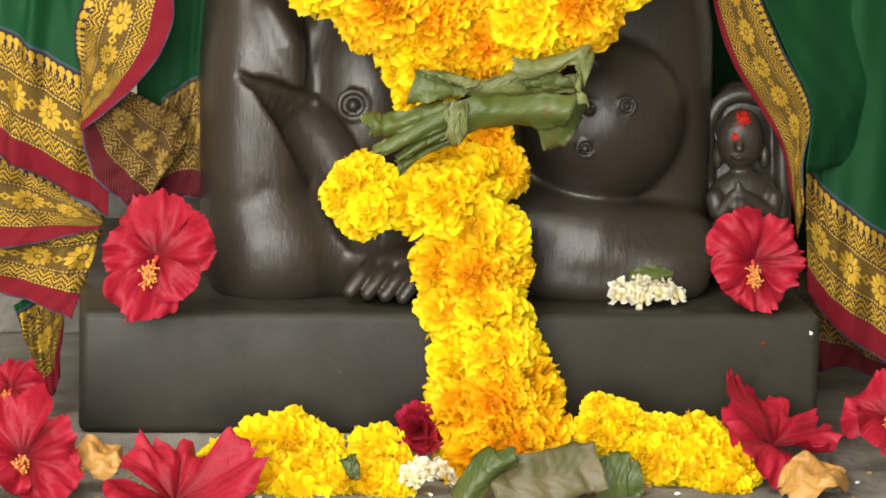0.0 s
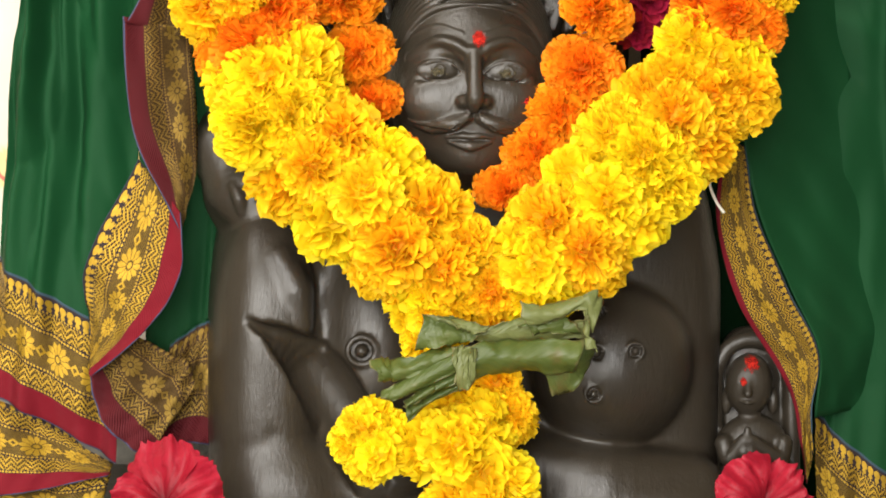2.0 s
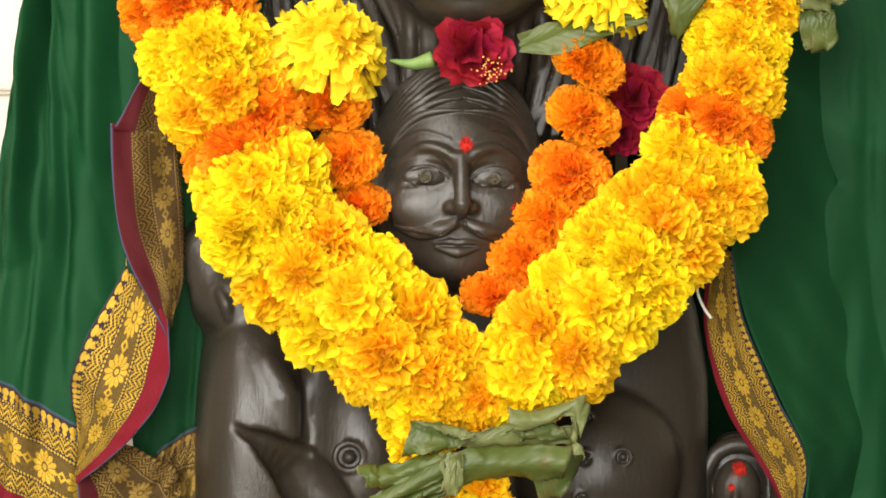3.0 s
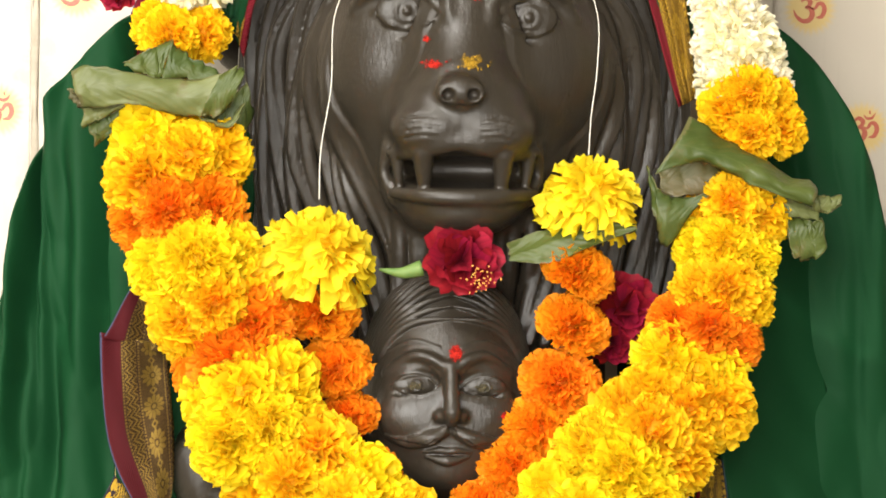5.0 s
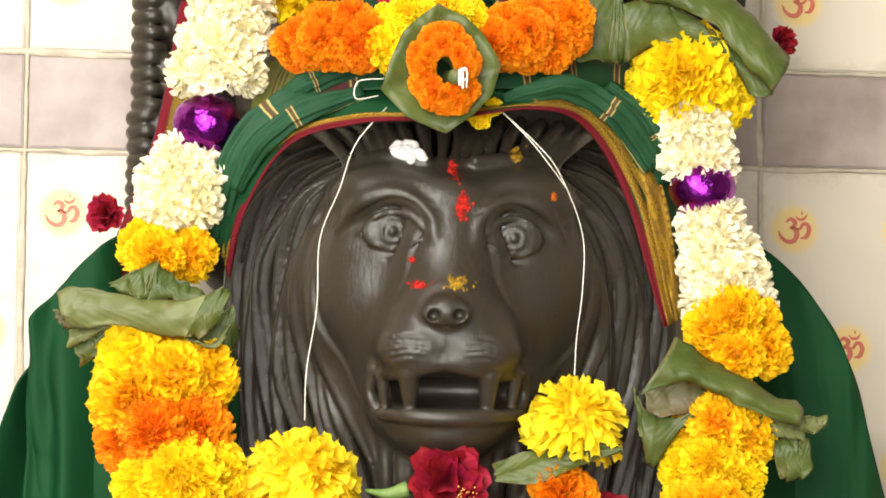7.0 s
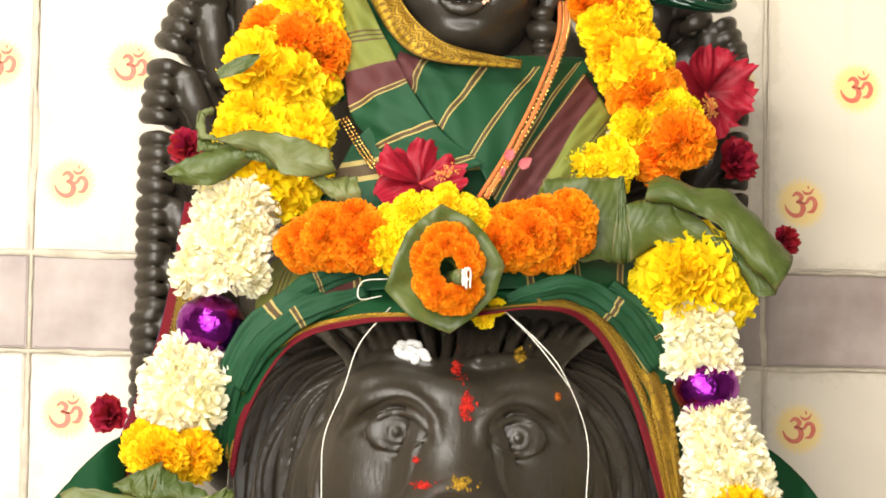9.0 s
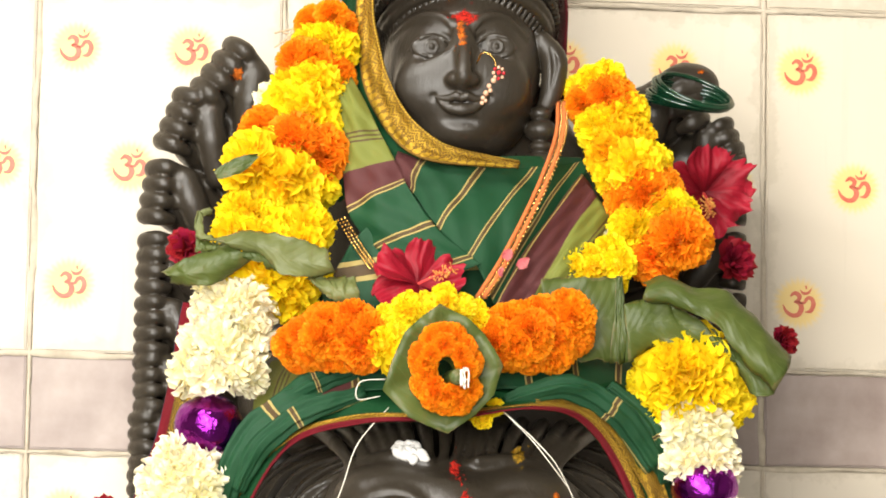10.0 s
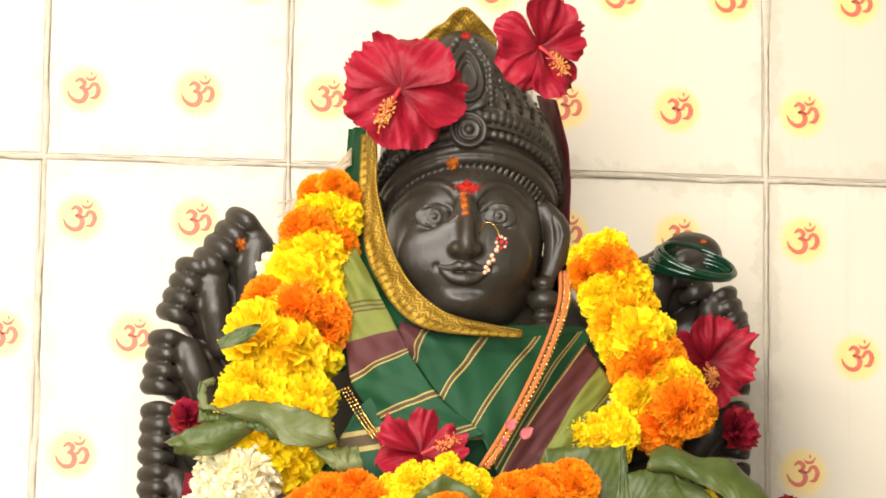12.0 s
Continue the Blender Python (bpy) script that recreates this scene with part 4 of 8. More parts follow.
    s.tube([(-0.0440, -0.3920, 0.5830), (-0.0260, -0.4170, 0.5815), (0.0004, -0.4250, 0.5808), (0.0300, -0.4170, 0.5818), (0.0550, -0.3920, 0.5840)], [0.0040, 0.0056, 0.0060, 0.0056, 0.0040], k=0.004)
    for a, b, r in (((-0.0268, -0.4240, 0.6125), (-0.0245, -0.4140, 0.5870), 0.0082), ((0.0300, -0.4240, 0.6120), (0.0296, -0.4140, 0.5872), 0.0082), ((-0.0430, -0.4000, 0.6083), (-0.0405, -0.3950, 0.5850), 0.0048), ((0.0510, -0.4000, 0.6085), (0.0490, -0.3950, 0.5860), 0.0048)):
        s.tube([a, b], [r, r * 0.55], k=0.0015)
    s.tube([(-0.0168, -0.4080, 0.6135), (0.0007, -0.4120, 0.6150), (0.0204, -0.4080, 0.6135)], [0.005, 0.005, 0.005], k=0.002)
    for a, b, c in (((-0.0480, -0.3850, 0.6130), (-0.0500, -0.3820, 0.5975), (-0.0430, -0.3850, 0.5810)), ((0.0590, -0.3850, 0.6130), (0.0615, -0.3820, 0.5975), (0.0550, -0.3850, 0.5815))):
        s.tube([Vector(p) + Vector((0, 0.008, 0)) for p in (a, b, c)], [0.0050, 0.0036, 0.0050], k=0.008)
    # raised rim of the mask
    for pts in (((-0.0138, -0.3750, 0.7651), (-0.0411, -0.3620, 0.7664), (-0.0684, -0.3400, 0.7467), (-0.0810, -0.3250, 0.7082), (-0.0734, -0.3280, 0.6632), (-0.0555, -0.3450, 0.6184), (-0.0409, -0.3500, 0.5779)),
                ((0.0227, -0.3750, 0.7651), (0.0548, -0.3620, 0.7646), (0.0889, -0.3400, 0.7441), (0.1082, -0.3250, 0.7060), (0.1002, -0.3280, 0.6603), (0.0800, -0.3450, 0.6166), (0.0635, -0.3500, 0.5776))):
        s.tube(pts, [0.004, 0.0055, 0.006, 0.006, 0.006, 0.005, 0.004], k=0.006)


def mane(s):
    """Long wavy locks that sweep back over the head and hang down beside the mask."""
    rnd = random.Random(12)
    s.ball((0.0201, -0.2150, 0.6847), (0.148, 0.085, 0.140), k=0.01)
    s.ball((0.0223, -0.2150, 0.5563), (0.140, 0.085, 0.16), k=0.02)
    s.tube([(0.0130, -0.2900, 0.5908), (0.0160, -0.2500, 0.4743)], [0.065, 0.065], k=0.02)
    for side, outer, mid, inner in (
            (-1, ((-0.0312, -0.2900, 0.7899), (-0.1035, -0.2500, 0.7698), (-0.1355, -0.2350, 0.7106), (-0.1406, -0.2400, 0.6301), (-0.1333, -0.2500, 0.5545), (-0.1197, -0.2600, 0.4712)),
             ((-0.0588, -0.3300, 0.7577), (-0.0902, -0.3150, 0.7290), (-0.1090, -0.3000, 0.6797), (-0.1114, -0.2900, 0.6135), (-0.0978, -0.2900, 0.5474), (-0.0805, -0.3000, 0.4736)),
             ((-0.0773, -0.3250, 0.7083), (-0.0815, -0.3250, 0.6672), (-0.0725, -0.3250, 0.6223), (-0.0519, -0.3350, 0.5735), (-0.0348, -0.3350, 0.5330), (-0.0256, -0.3350, 0.4759))),
            (1, ((0.0527, -0.2900, 0.7919), (0.1390, -0.2500, 0.7732), (0.1789, -0.2350, 0.7129), (0.1859, -0.2400, 0.6317), (0.1768, -0.2500, 0.5550), (0.1637, -0.2600, 0.4704)),
             ((0.0796, -0.3300, 0.7588), (0.1176, -0.3150, 0.7294), (0.1415, -0.3000, 0.6805), (0.1462, -0.2900, 0.6138), (0.1325, -0.2900, 0.5467), (0.1154, -0.3000, 0.4718)),
             ((0.1040, -0.3250, 0.7080), (0.1088, -0.3250, 0.6668), (0.1012, -0.3250, 0.6212), (0.0799, -0.3350, 0.5715), (0.0641, -0.3350, 0.5303), (0.0547, -0.3350, 0.4728)))):
        n = 17
        for k in range(n):
            t = k / (n - 1)
            pts = []
            for j in range(6):
                o, m, i = Vector(outer[j]), Vector(mid[j]), Vector(inner[j])
                p = o.lerp(m, t * 2) if t < 0.5 else m.lerp(i, t * 2 - 1)
                wob = 0.0045 * math.sin(j * 1.9 + k * 1.3)
                pts.append(p + Vector((wob + rnd.uniform(-0.002, 0.002), rnd.uniform(-0.004, 0.002) - 0.0055 * (k % 2) - 0.004 * math.sin(j * 1.2), rnd.uniform(-0.003, 0.003))))
            s.tube(pts, [0.0038, 0.0052, 0.0058, 0.0058, 0.0052, 0.0042], k=0.0006)
            fine = [p + Vector((side * 0.0034, -0.0034, 0)) for p in pts]
            s.tube(fine, [0.0014, 0.0020, 0.0024, 0.0024, 0.0020, 0.0015], k=0.0003)
    for k in range(17):
        t = k / 16
        x0 = Vector((-0.0605, -0.3520, 0.7544)).lerp(Vector((0.0747, -0.3520, 0.7554)), t) + Vector((0, -0.018 * math.sin(math.pi * t), 0.008 * math.sin(math.pi * t)))
        x1 = Vector((-0.0962, -0.2600, 0.7988)).lerp(Vector((0.1286, -0.2600, 0.8000)), t) + Vector((0, -0.01, 0.012 * math.sin(math.pi * t)))
        s.tube([x0, x0.lerp(x1, 0.45) + Vector((0.004 * math.sin(k), -0.016, 0.004)), x1], [0.0025, 0.0056, 0.0052], k=0.001)
    for k in range(11):
        t = k / 10
        x0 = Vector((-0.0365, -0.3400, 0.5820)).lerp(Vector((0.0620, -0.3400, 0.5816)), t)
        x1 = Vector((-0.0306, -0.3060, 0.4764)).lerp(Vector((0.0534, -0.3060, 0.4774)), t)
        s.tube([x0, x0.lerp(x1, 0.5) + Vector((0.003 * math.sin(k * 2), -0.012, 0)), x1], [0.005, 0.0062, 0.005], k=0.001)


def fist(s, c, r, lean, side):
    """A closed hand seen from its back: four curled fingers on the outer side."""
    m = Euler((0, radians(lean), 0)).to_matrix()
    c = Vector(c)
    s.ball(c + m @ Vector((-side * r * 0.25, 0.01, 0)), (r * 0.95, r * 0.8, r * 0.92), (0, lean, 0), e=0.85, k=0.004)
    for k in range(4):
        z = (0.74 - 0.48 * k) * r
        p = [c + m @ Vector((side * r * 0.10, -0.70 * r, z)), c + m @ Vector((side * r * 0.48, -0.88 * r, z)), c + m @ Vector((side * r * 0.86, -0.45 * r, z * 0.95)), c + m @ Vector((side * r * 0.85, 0.3 * r, z * 0.9))]
        s.tube(p, [r * 0.17, r * 0.245, r * 0.255, r * 0.2], k=0.0005)
    # back of the hand running into the wrist
    s.tube([c + m @ Vector((-side * r * 0.15, -0.62 * r, r * 0.45)), c + m @ Vector((-side * r * 0.45, -0.60 * r, -r * 0.10)), c + m @ Vector((-side * r * 1.0, -0.35 * r, -r * 0.85))], [r * 0.42, r * 0.46, r * 0.40], k=0.005)


def many_arms(s):
    # fists in a row up the outer edge, each on its forearm
    for at, r, lean in (((-0.1490, -0.1300, 1.0675), 0.0305, 38), ((-0.1815, -0.1300, 1.0322), 0.0285, 22), ((-0.1969, -0.1300, 0.9794), 0.0275, 8), ((-0.2007, -0.1300, 0.9260), 0.0260, 2),
                        ((-0.2017, -0.1300, 0.8778), 0.0255, 0), ((-0.2019, -0.1300, 0.8336), 0.0250, -2), ((-0.2051, -0.1300, 0.7896), 0.0245, -2), ((-0.2053, -0.1300, 0.7457), 0.0245, 0)):
        fist(s, at, r, lean, -1)
        v = Vector(at)
        s.tube([v + Vector((0.012, 0.012, -0.004)), v + Vector((0.05, 0.015, -0.040)), Vector((-0.03, -0.12, v.z - 0.09))], [0.023, 0.026, 0.032], k=0.003)
    for at, r, lean in (((0.2014, -0.1300, 1.0615), 0.0285, -25), ((0.2425, -0.1300, 1.0287), 0.0230, -25), ((0.2462, -0.1300, 0.9903), 0.024, -5), ((0.2464, -0.1300, 0.9407), 0.024, 0),
                        ((0.2492, -0.1300, 0.8924), 0.024, 0), ((0.2496, -0.1300, 0.8476), 0.024, 0)):
        fist(s, at, r, lean, 1)
        v = Vector(at)
        s.tube([v + Vector((-0.012, 0.012, -0.004)), v + Vector((-0.05, 0.015, -0.040)), Vector((0.03, -0.12, v.z - 0.09))], [0.023, 0.026, 0.032], k=0.003)
    s.ball((0.1839, -0.1400, 1.0594), (0.018, 0.02, 0.020), k=0.004)
    s.ball((0.2223, -0.1400, 1.0811), (0.024, 0.02, 0.018), k=0.006)
    # back slab, torso, shoulders, lap
    s.ball((0.0, -0.10, 0.78), (0.150, 0.035, 0.29), e=0.5, k=0.01)
    s.ball((0.0223, -0.1850, 0.9466), (0.118, 0.080, 0.150), k=0.01)
    s.ball((0.0166, -0.2200, 0.8170), (0.165, 0.095, 0.060), k=0.01)
    s.ball((0.0276, -0.2000, 1.0009), (0.060, 0.05, 0.06), k=0.01)


def goddess_head(s):
    c = Vector((0.0150, -0.255, 1.0563))
    s.ball((0.0212, -0.2400, 1.0822), (0.0570, 0.066, 0.066))
    s.ball((0.0205, -0.2460, 1.0572), (0.0540, 0.061, 0.056), k=0.02)
    s.ball((0.0190, -0.2580, 1.0330), (0.0425, 0.046, 0.036), k=0.02)
    s.ball((0.0165, -0.2650, 1.0560), (0.0430, 0.046, 0.052), e=0.95, k=0.02)
    s.ball((0.0150, -0.2930, 1.0160), (0.017, 0.013, 0.011), k=0.014)
    eyes = ((-0.0085, -0.3085, 1.0765), (0.0396, -0.3085, 1.0778))
    for e in eyes:
        s.ball(s.on(e, 0, 0.002, 0), (0.0170, 0.0011, 0.0110), k=0.008, cut=True)
    for side in (-1, 1):
        s.ball(s.on(c, side * 0.029, -0.008, -0.0088), (0.019, 0.011, 0.017), k=0.018)
        s.tube([s.on(c, side * 0.009, 0.0385, 0.0002), s.on(c, side * 0.019, 0.0450, 0.0008), s.on(c, side * 0.033, 0.0445, 0.0008), s.on(c, side * 0.050, 0.0320, 0.0)], [0.0018, 0.0026, 0.0024, 0.0010], k=0.005)
        ear = c + Vector((side * 0.0045, -0.010, 0.0))
        s.tube([ear + Vector((side * 0.0600, 0.002, 0.034)), ear + Vector((side * 0.0690, 0.002, 0.020)), ear + Vector((side * 0.0680, 0.002, -0.002)), ear + Vector((side * 0.0620, 0.000, -0.018))], [0.008, 0.0105, 0.009, 0.006], k=0.002)
        s.tube([ear + Vector((side * 0.0650, -0.009, 0.028)), ear + Vector((side * 0.0685, -0.009, 0.015)), ear + Vector((side * 0.0660, -0.008, -0.001))], [0.002, 0.0034, 0.002], k=0.001, cut=True)
        for q, (rr, h) in enumerate(((0.0085, 0.006), (0.0125, 0.009), (0.0085, 0.005), (0.0140, 0.009))):
            s.ball(ear + Vector((side * 0.0590, -0.002, -0.022 - 0.0125 * q)), (rr, rr, h), k=0.001)
    bridge = [s.on(c, 0, 0.0340, -0.002), s.on(c, 0, 0.0160, 0.0035), s.on(c, -0.001, -0.0030, 0.0080), s.on(c, -0.001, -0.0105, 0.0045)]
    wings = [s.on(c, -0.001 + side * 0.0068, -0.0062, 0.0020) for side in (-1, 1)]
    s.tube(bridge, [0.0040, 0.0044, 0.0062, 0.0038], k=0.008)
    for p in wings:
        s.ball(p, (0.0056, 0.0066, 0.0048), k=0.004)
    # full lips, their corners slightly turned up
    lips = [[s.on(c, x - 0.0015, z, up) for x, z, up in line] for line in (
        ((-0.0195, -0.0185, 0), (-0.0105, -0.0200, 0.0010), (-0.0040, -0.0182, 0.0020), (0, -0.0195, 0.0018), (0.0040, -0.0182, 0.0020), (0.0105, -0.0200, 0.0010), (0.0195, -0.0185, 0)),
        ((-0.0175, -0.0208, 0), (-0.0095, -0.0262, 0.0012), (0, -0.0280, 0.0022), (0.0095, -0.0262, 0.0012), (0.0175, -0.0208, 0)))]
    dents = [s.on(c, -0.0015 + side * 0.0205, -0.0190, 0) for side in (-1, 1)]
    under = s.on(c, -0.0015, -0.0360, 0)
    for p in dents:
        s.ball(p, (0.0022, 0.0009, 0.0022), k=0.003, cut=True)
    s.ball(under, (0.013, 0.0022, 0.0035), k=0.004, cut=True)
    s.tube(lips[0], [0.0010, 0.0026, 0.0034, 0.0030, 0.0034, 0.0026, 0.0010], k=0.001)
    s.tube(lips[1], [0.0010, 0.0036, 0.0048, 0.0036, 0.0010], k=0.001)
    for e in eyes:
        carve_eye(s, e, 0.0142, 0.0080)
    # crown: twisted hair band, plain rim, beaded bands, cap with a pointed oval jewel
    k = Vector((0.0234, -0.2350, 1.1147))
    slope = 0.52
    s.ball(k + Vector((0.001, 0.004, 0.022)), (0.0680, 0.063, 0.050), e=0.9, k=0.002)
    s.ball(k + Vector((-0.003, 0.001, 0.062)), (0.047, 0.047, 0.050), k=0.02)
    s.ball(k + Vector((-0.006, -0.004, 0.100)), (0.021, 0.022, 0.018), k=0.012)

    def round_at(a, r, z):
        return k + Vector((r * math.cos(a), r * math.sin(a), z - slope * r * math.sin(a)))
    for z, r, th in ((-0.0245, 0.0635, 0.0042), (-0.0185, 0.0650, 0.0044), (-0.0025, 0.0675, 0.0020), (0.0115, 0.0665, 0.0020)):
        s.tube([round_at(2 * math.pi * j / 40, r, z) for j in range(41)], th, 1, 0.0015)
    ahead = -math.pi / 2 - 0.11
    for j in range(44):
        a = ahead + math.pi * (-0.57 + 1.14 * j / 43)
        s.ball(round_at(a, 0.0690, -0.0098), 0.0038, k=FINE)
        s.ball(round_at(a, 0.0675, 0.0045), (0.0044, 0.0044, 0.0050), k=FINE)
        s.tube([round_at(a, 0.0600, -0.0345), round_at(a + 0.05, 0.0620, -0.0285)], 0.0018, 1, FINE)
    front = round_at(ahead, 0.0695, -0.0085)
    front.y = min(front.y, s.front(front.x, front.z)) - 0.001
    s.ball(front + Vector((0, 0.003, 0)), (0.0140, 0.007, 0.0140), k=0.001)
    for r, th in ((0.0125, 0.0018), (0.0075, 0.0013)):
        s.ring(front + Vector((0, -0.003, 0)), r, th, (84, 0, 0), k=FINE)
    s.ball(front + Vector((0, -0.004, 0)), (0.0035, 0.003, 0.0035), k=FINE)
    oval = Vector((0.0171, -0.2785, 1.1935))

    def rim(dx, dz, lift=0.001):
        return s.on(oval, dx, dz, lift)
    for grow, th in ((1.0, 0.0019), (0.6, 0.0012)):
        s.tube([rim(grow * 0.0110 * math.sin(2 * math.pi * j / 20) * (1 - 0.25 * math.cos(2 * math.pi * j / 20)), -0.004 + grow * 0.0210 * math.cos(2 * math.pi * j / 20)) for j in range(21)], th, 1, FINE)
    for side in (-1, 1):
        for j in range(12):
            u = j / 11
            s.ball(rim(side * (0.0180 - 0.012 * max(0, u - 0.6) / 0.4), -0.028 + 0.056 * u, 0.0005), 0.0033, k=FINE)
        for row in range(4):
            dx = 0.0245 + 0.0095 * row
            p = [rim(side * dx, -0.036 - 0.002 * row, 0), rim(side * (dx + 0.0005), -0.024 - 0.002 * row, 0.001), rim(side * (dx - 0.004), -0.006 - 0.006 * row, 0)]
            if min(q.y for q in p) > -0.33:
                s.tube(p, [0.0034, 0.0040, 0.0015], k=FINE)
            for j in range(6):
                p = rim(side * (dx + 0.0048 - 0.0006 * j), -0.036 + 0.006 * j - 0.002 * row, 0.0)
                if p.y > -0.33:
                    s.ball(p, 0.0023, k=FINE)
        s.tube([front + Vector((side * 0.001, 0, 0.016)), front + Vector((side * 0.010, 0.001, 0.021)), front + Vector((side * 0.014, 0.004, 0.030))], [0.002, 0.0035, 0.0015], k=FINE)


def build_statue():
    """Carved region by region, the heads finer than the rest, and joined into one mesh."""
    work = (((-0.21, -0.47, 0.095), (0.25, -0.04, 0.66), 0.0018, (seated_body,)),
            ((-0.10, -0.44, 0.33), (0.10, -0.26, 0.56), 0.0009, (moustached_head,)),
            ((-0.19, -0.47, 0.43), (0.20, -0.12, 0.84), 0.0016, (mane, lion_head)),
            ((-0.27, -0.34, 0.55), (0.27, -0.05, 1.12), 0.0020, (many_arms,)),
            ((-0.10, -0.35, 0.93), (0.11, -0.15, 1.25), 0.0010, (goddess_head,)))
    parts, shift = [], 0
    for lo, hi, h, jobs in work:
        s = Clay(lo, hi, h)
        for job in jobs:
            job(s)
        v, q = s.skin()
        if many_arms in jobs:
            v = [(p[0] * 0.962, p[1], p[2]) for p in v]
        parts.append((v, q + shift))
        shift += len(v)
    me = quad_mesh("statue", np.concatenate([v for v, _ in parts]), np.concatenate([q for _, q in parts]), STONE)
    return tagged(new("statue", me), "black stone statue of a seated many-armed goddess above a lion mask", "statue")


statue = build_statue()


# ---- flowers, leaves and cloth: the kinds ----
def bloom(name, seed, n, width, frill, mat, core=0.55, low=-0.8, flat=1.0, point=0.0, across=8, cup=0.22, droop=0.0):
    """A full flower head of unit radius round z: petals with wavy edges all over a core."""
    rnd = random.Random(seed)
    s = Shape()
    s.ball((0, 0, 0), (core, core, core * flat), n=12)
    s.uv = [(0.5, 0.05)] * len(s.v)
    for i in range(n):
        z = 1 - (1 - low) * (i + 0.5) / n
        a = i * 2.39996 + rnd.uniform(-0.25, 0.25)
        q = math.sqrt(max(0, 1 - z * z))
        d = Vector((q * math.cos(a), q * math.sin(a), z))
        side = d.cross(Vector((0, 0, 1)))
        side = side.normalized() if side.length > 0.05 else Vector((1, 0, 0))
        side = Matrix.Rotation(rnd.gauss(0, 0.55), 3, d) @ side
        nrm = side.cross(d).normalized()
        length, w = rnd.uniform(0.86, 1.08), width * rnd.uniform(0.8, 1.2)
        ph, lean, tint = rnd.uniform(0, 6.3), rnd.uniform(-0.14, 0.14), rnd.random()
        rows, uvs = [], []
        notch = rnd.uniform(0.0, 0.09)
        for t in (0.0, 0.45, 0.8, 1.0):
            row, urow = [], []
            for j in range(across):
                x = 2 * j / (across - 1) - 1
                wid = w * (0.3 + 0.75 * t ** 0.6 - 0.18 * t ** 4) * (1 - point * t * t)
                rad = 0.35 + (length - 0.35) * t - 0.62 * w * x ** 4 * t * t - notch * math.exp(-(x / 0.25) ** 2) * t ** 4 + frill * 0.35 * t ** 2 * math.sin(ph * 2 + x * 5.0)
                p = d * rad + side * (x * wid + lean * t) + nrm * (cup * t * t * (0.6 - x * x) + frill * t * math.sin(ph + x * 3.6))
                row.append((p.x, p.y, p.z * flat - droop * t * t * (1.1 - z)))
                urow.append((tint, t))
            rows.append(row)
            uvs.append(urow)
        first = len(s.v)
        s.grid(rows, uvs)
        # the petal's foot grows out of the core
        s.f.append((i % 12, first + 1, first))
    return s.mesh(name, mat)


KINDS = {}
for code, mat, variants in (("y", YELLOW, ((120, 0.27, 0.11), (95, 0.31, 0.11), (150, 0.23, 0.10), (80, 0.34, 0.10))), ("a", AMBER, ((190, 0.19, 0.10), (240, 0.165, 0.09))),
                            ("o", ORANGE, ((430, 0.105, 0.085), (500, 0.092, 0.08)))):
    KINDS[code] = [bloom("marigold", 10 * k + ord(code), n, w, fr, mat) for k, (n, w, fr) in enumerate(variants)]
KINDS["d"] = [bloom("marigold", 60 + k, 420, 0.125, 0.085, YELLOW, 0.62) for k in range(2)]
KINDS["l"] = [bloom("chrysanthemum", k, 150, 0.150, 0.075, LEMON, 0.62, -0.55, 0.85, 0.05, 5, 0.18, 0.26) for k in range(2)]
KINDS["w"] = [bloom("tuberose", 30 + k, 48, 0.26, 0.05, WHITE, 0.5, -0.7, 0.9, 0.40, 5, 0.30) for k in range(2)]
KINDS["j"] = [bloom("jasmine", 40 + k, 14, 0.42, 0.05, JASMINE, 0.3, -0.3, 0.7, 0.3, 4, 0.3) for k in range(2)]
NAMES = {"y": "yellow_marigold", "d": "yellow_marigold", "a": "amber_marigold", "o": "orange_marigold", "l": "yellow_chrysanthemum", "w": "tuberose", "j": "jasmine"}
spin = random.Random(77)


def head_of(kind, at, r, parent, axis=(0, -1, 0), squash=0.9):
    """One flower head as a part of parent."""
    q = Vector(axis).normalized().to_track_quat("Z", "Y").to_matrix().to_4x4()
    m = Matrix.Translation(at) @ q @ pose(0, 0, 0, spin.uniform(-22, 22), spin.uniform(-22, 22), spin.uniform(0, 360)) @ Matrix.Diagonal((r, r, r * squash, 1))
    return hang(NAMES[kind], spin.choice(KINDS[kind]), parent, m)


def strand(parent, line, colours, step=0.62, per=3):
    """Flower heads packed in rings along a line of (place, radius); one letter of colours a ring."""
    pts = [p for p, _ in line]
    fine = smooth(pts, 12)
    rr = np.interp(np.linspace(0, len(pts) - 1, len(fine)), range(len(pts)), [r for _, r in line])
    along, k, due = 0.0, 0, 0.0
    for i in range(1, len(fine)):
        along += (fine[i] - fine[i - 1]).length
        if along < due:
            continue
        r = float(rr[i])
        due = along + r * step
        d = (fine[i] - fine[i - 1]).normalized()
        s = d.cross(Vector((0, -1, 0))).normalized()
        f = s.cross(d)
        kind = colours[k % len(colours)]
        k += 1
        base = spin.uniform(-0.3, 0.3)
        for q in range(per):
            a = base + (q - (per - 1) / 2) * (math.pi / per * 1.25)
            out = f * math.cos(a) + s * math.sin(a)
            if out.y > 0.3:
                out = -out
            jit = Vector([spin.uniform(-0.11, 0.11) * r for _ in range(3)])
            head_of(kind, fine[i] + out * r * 0.46 + jit, r * spin.uniform(0.50, 0.66), parent, out + d * spin.uniform(-0.5, 0.2))


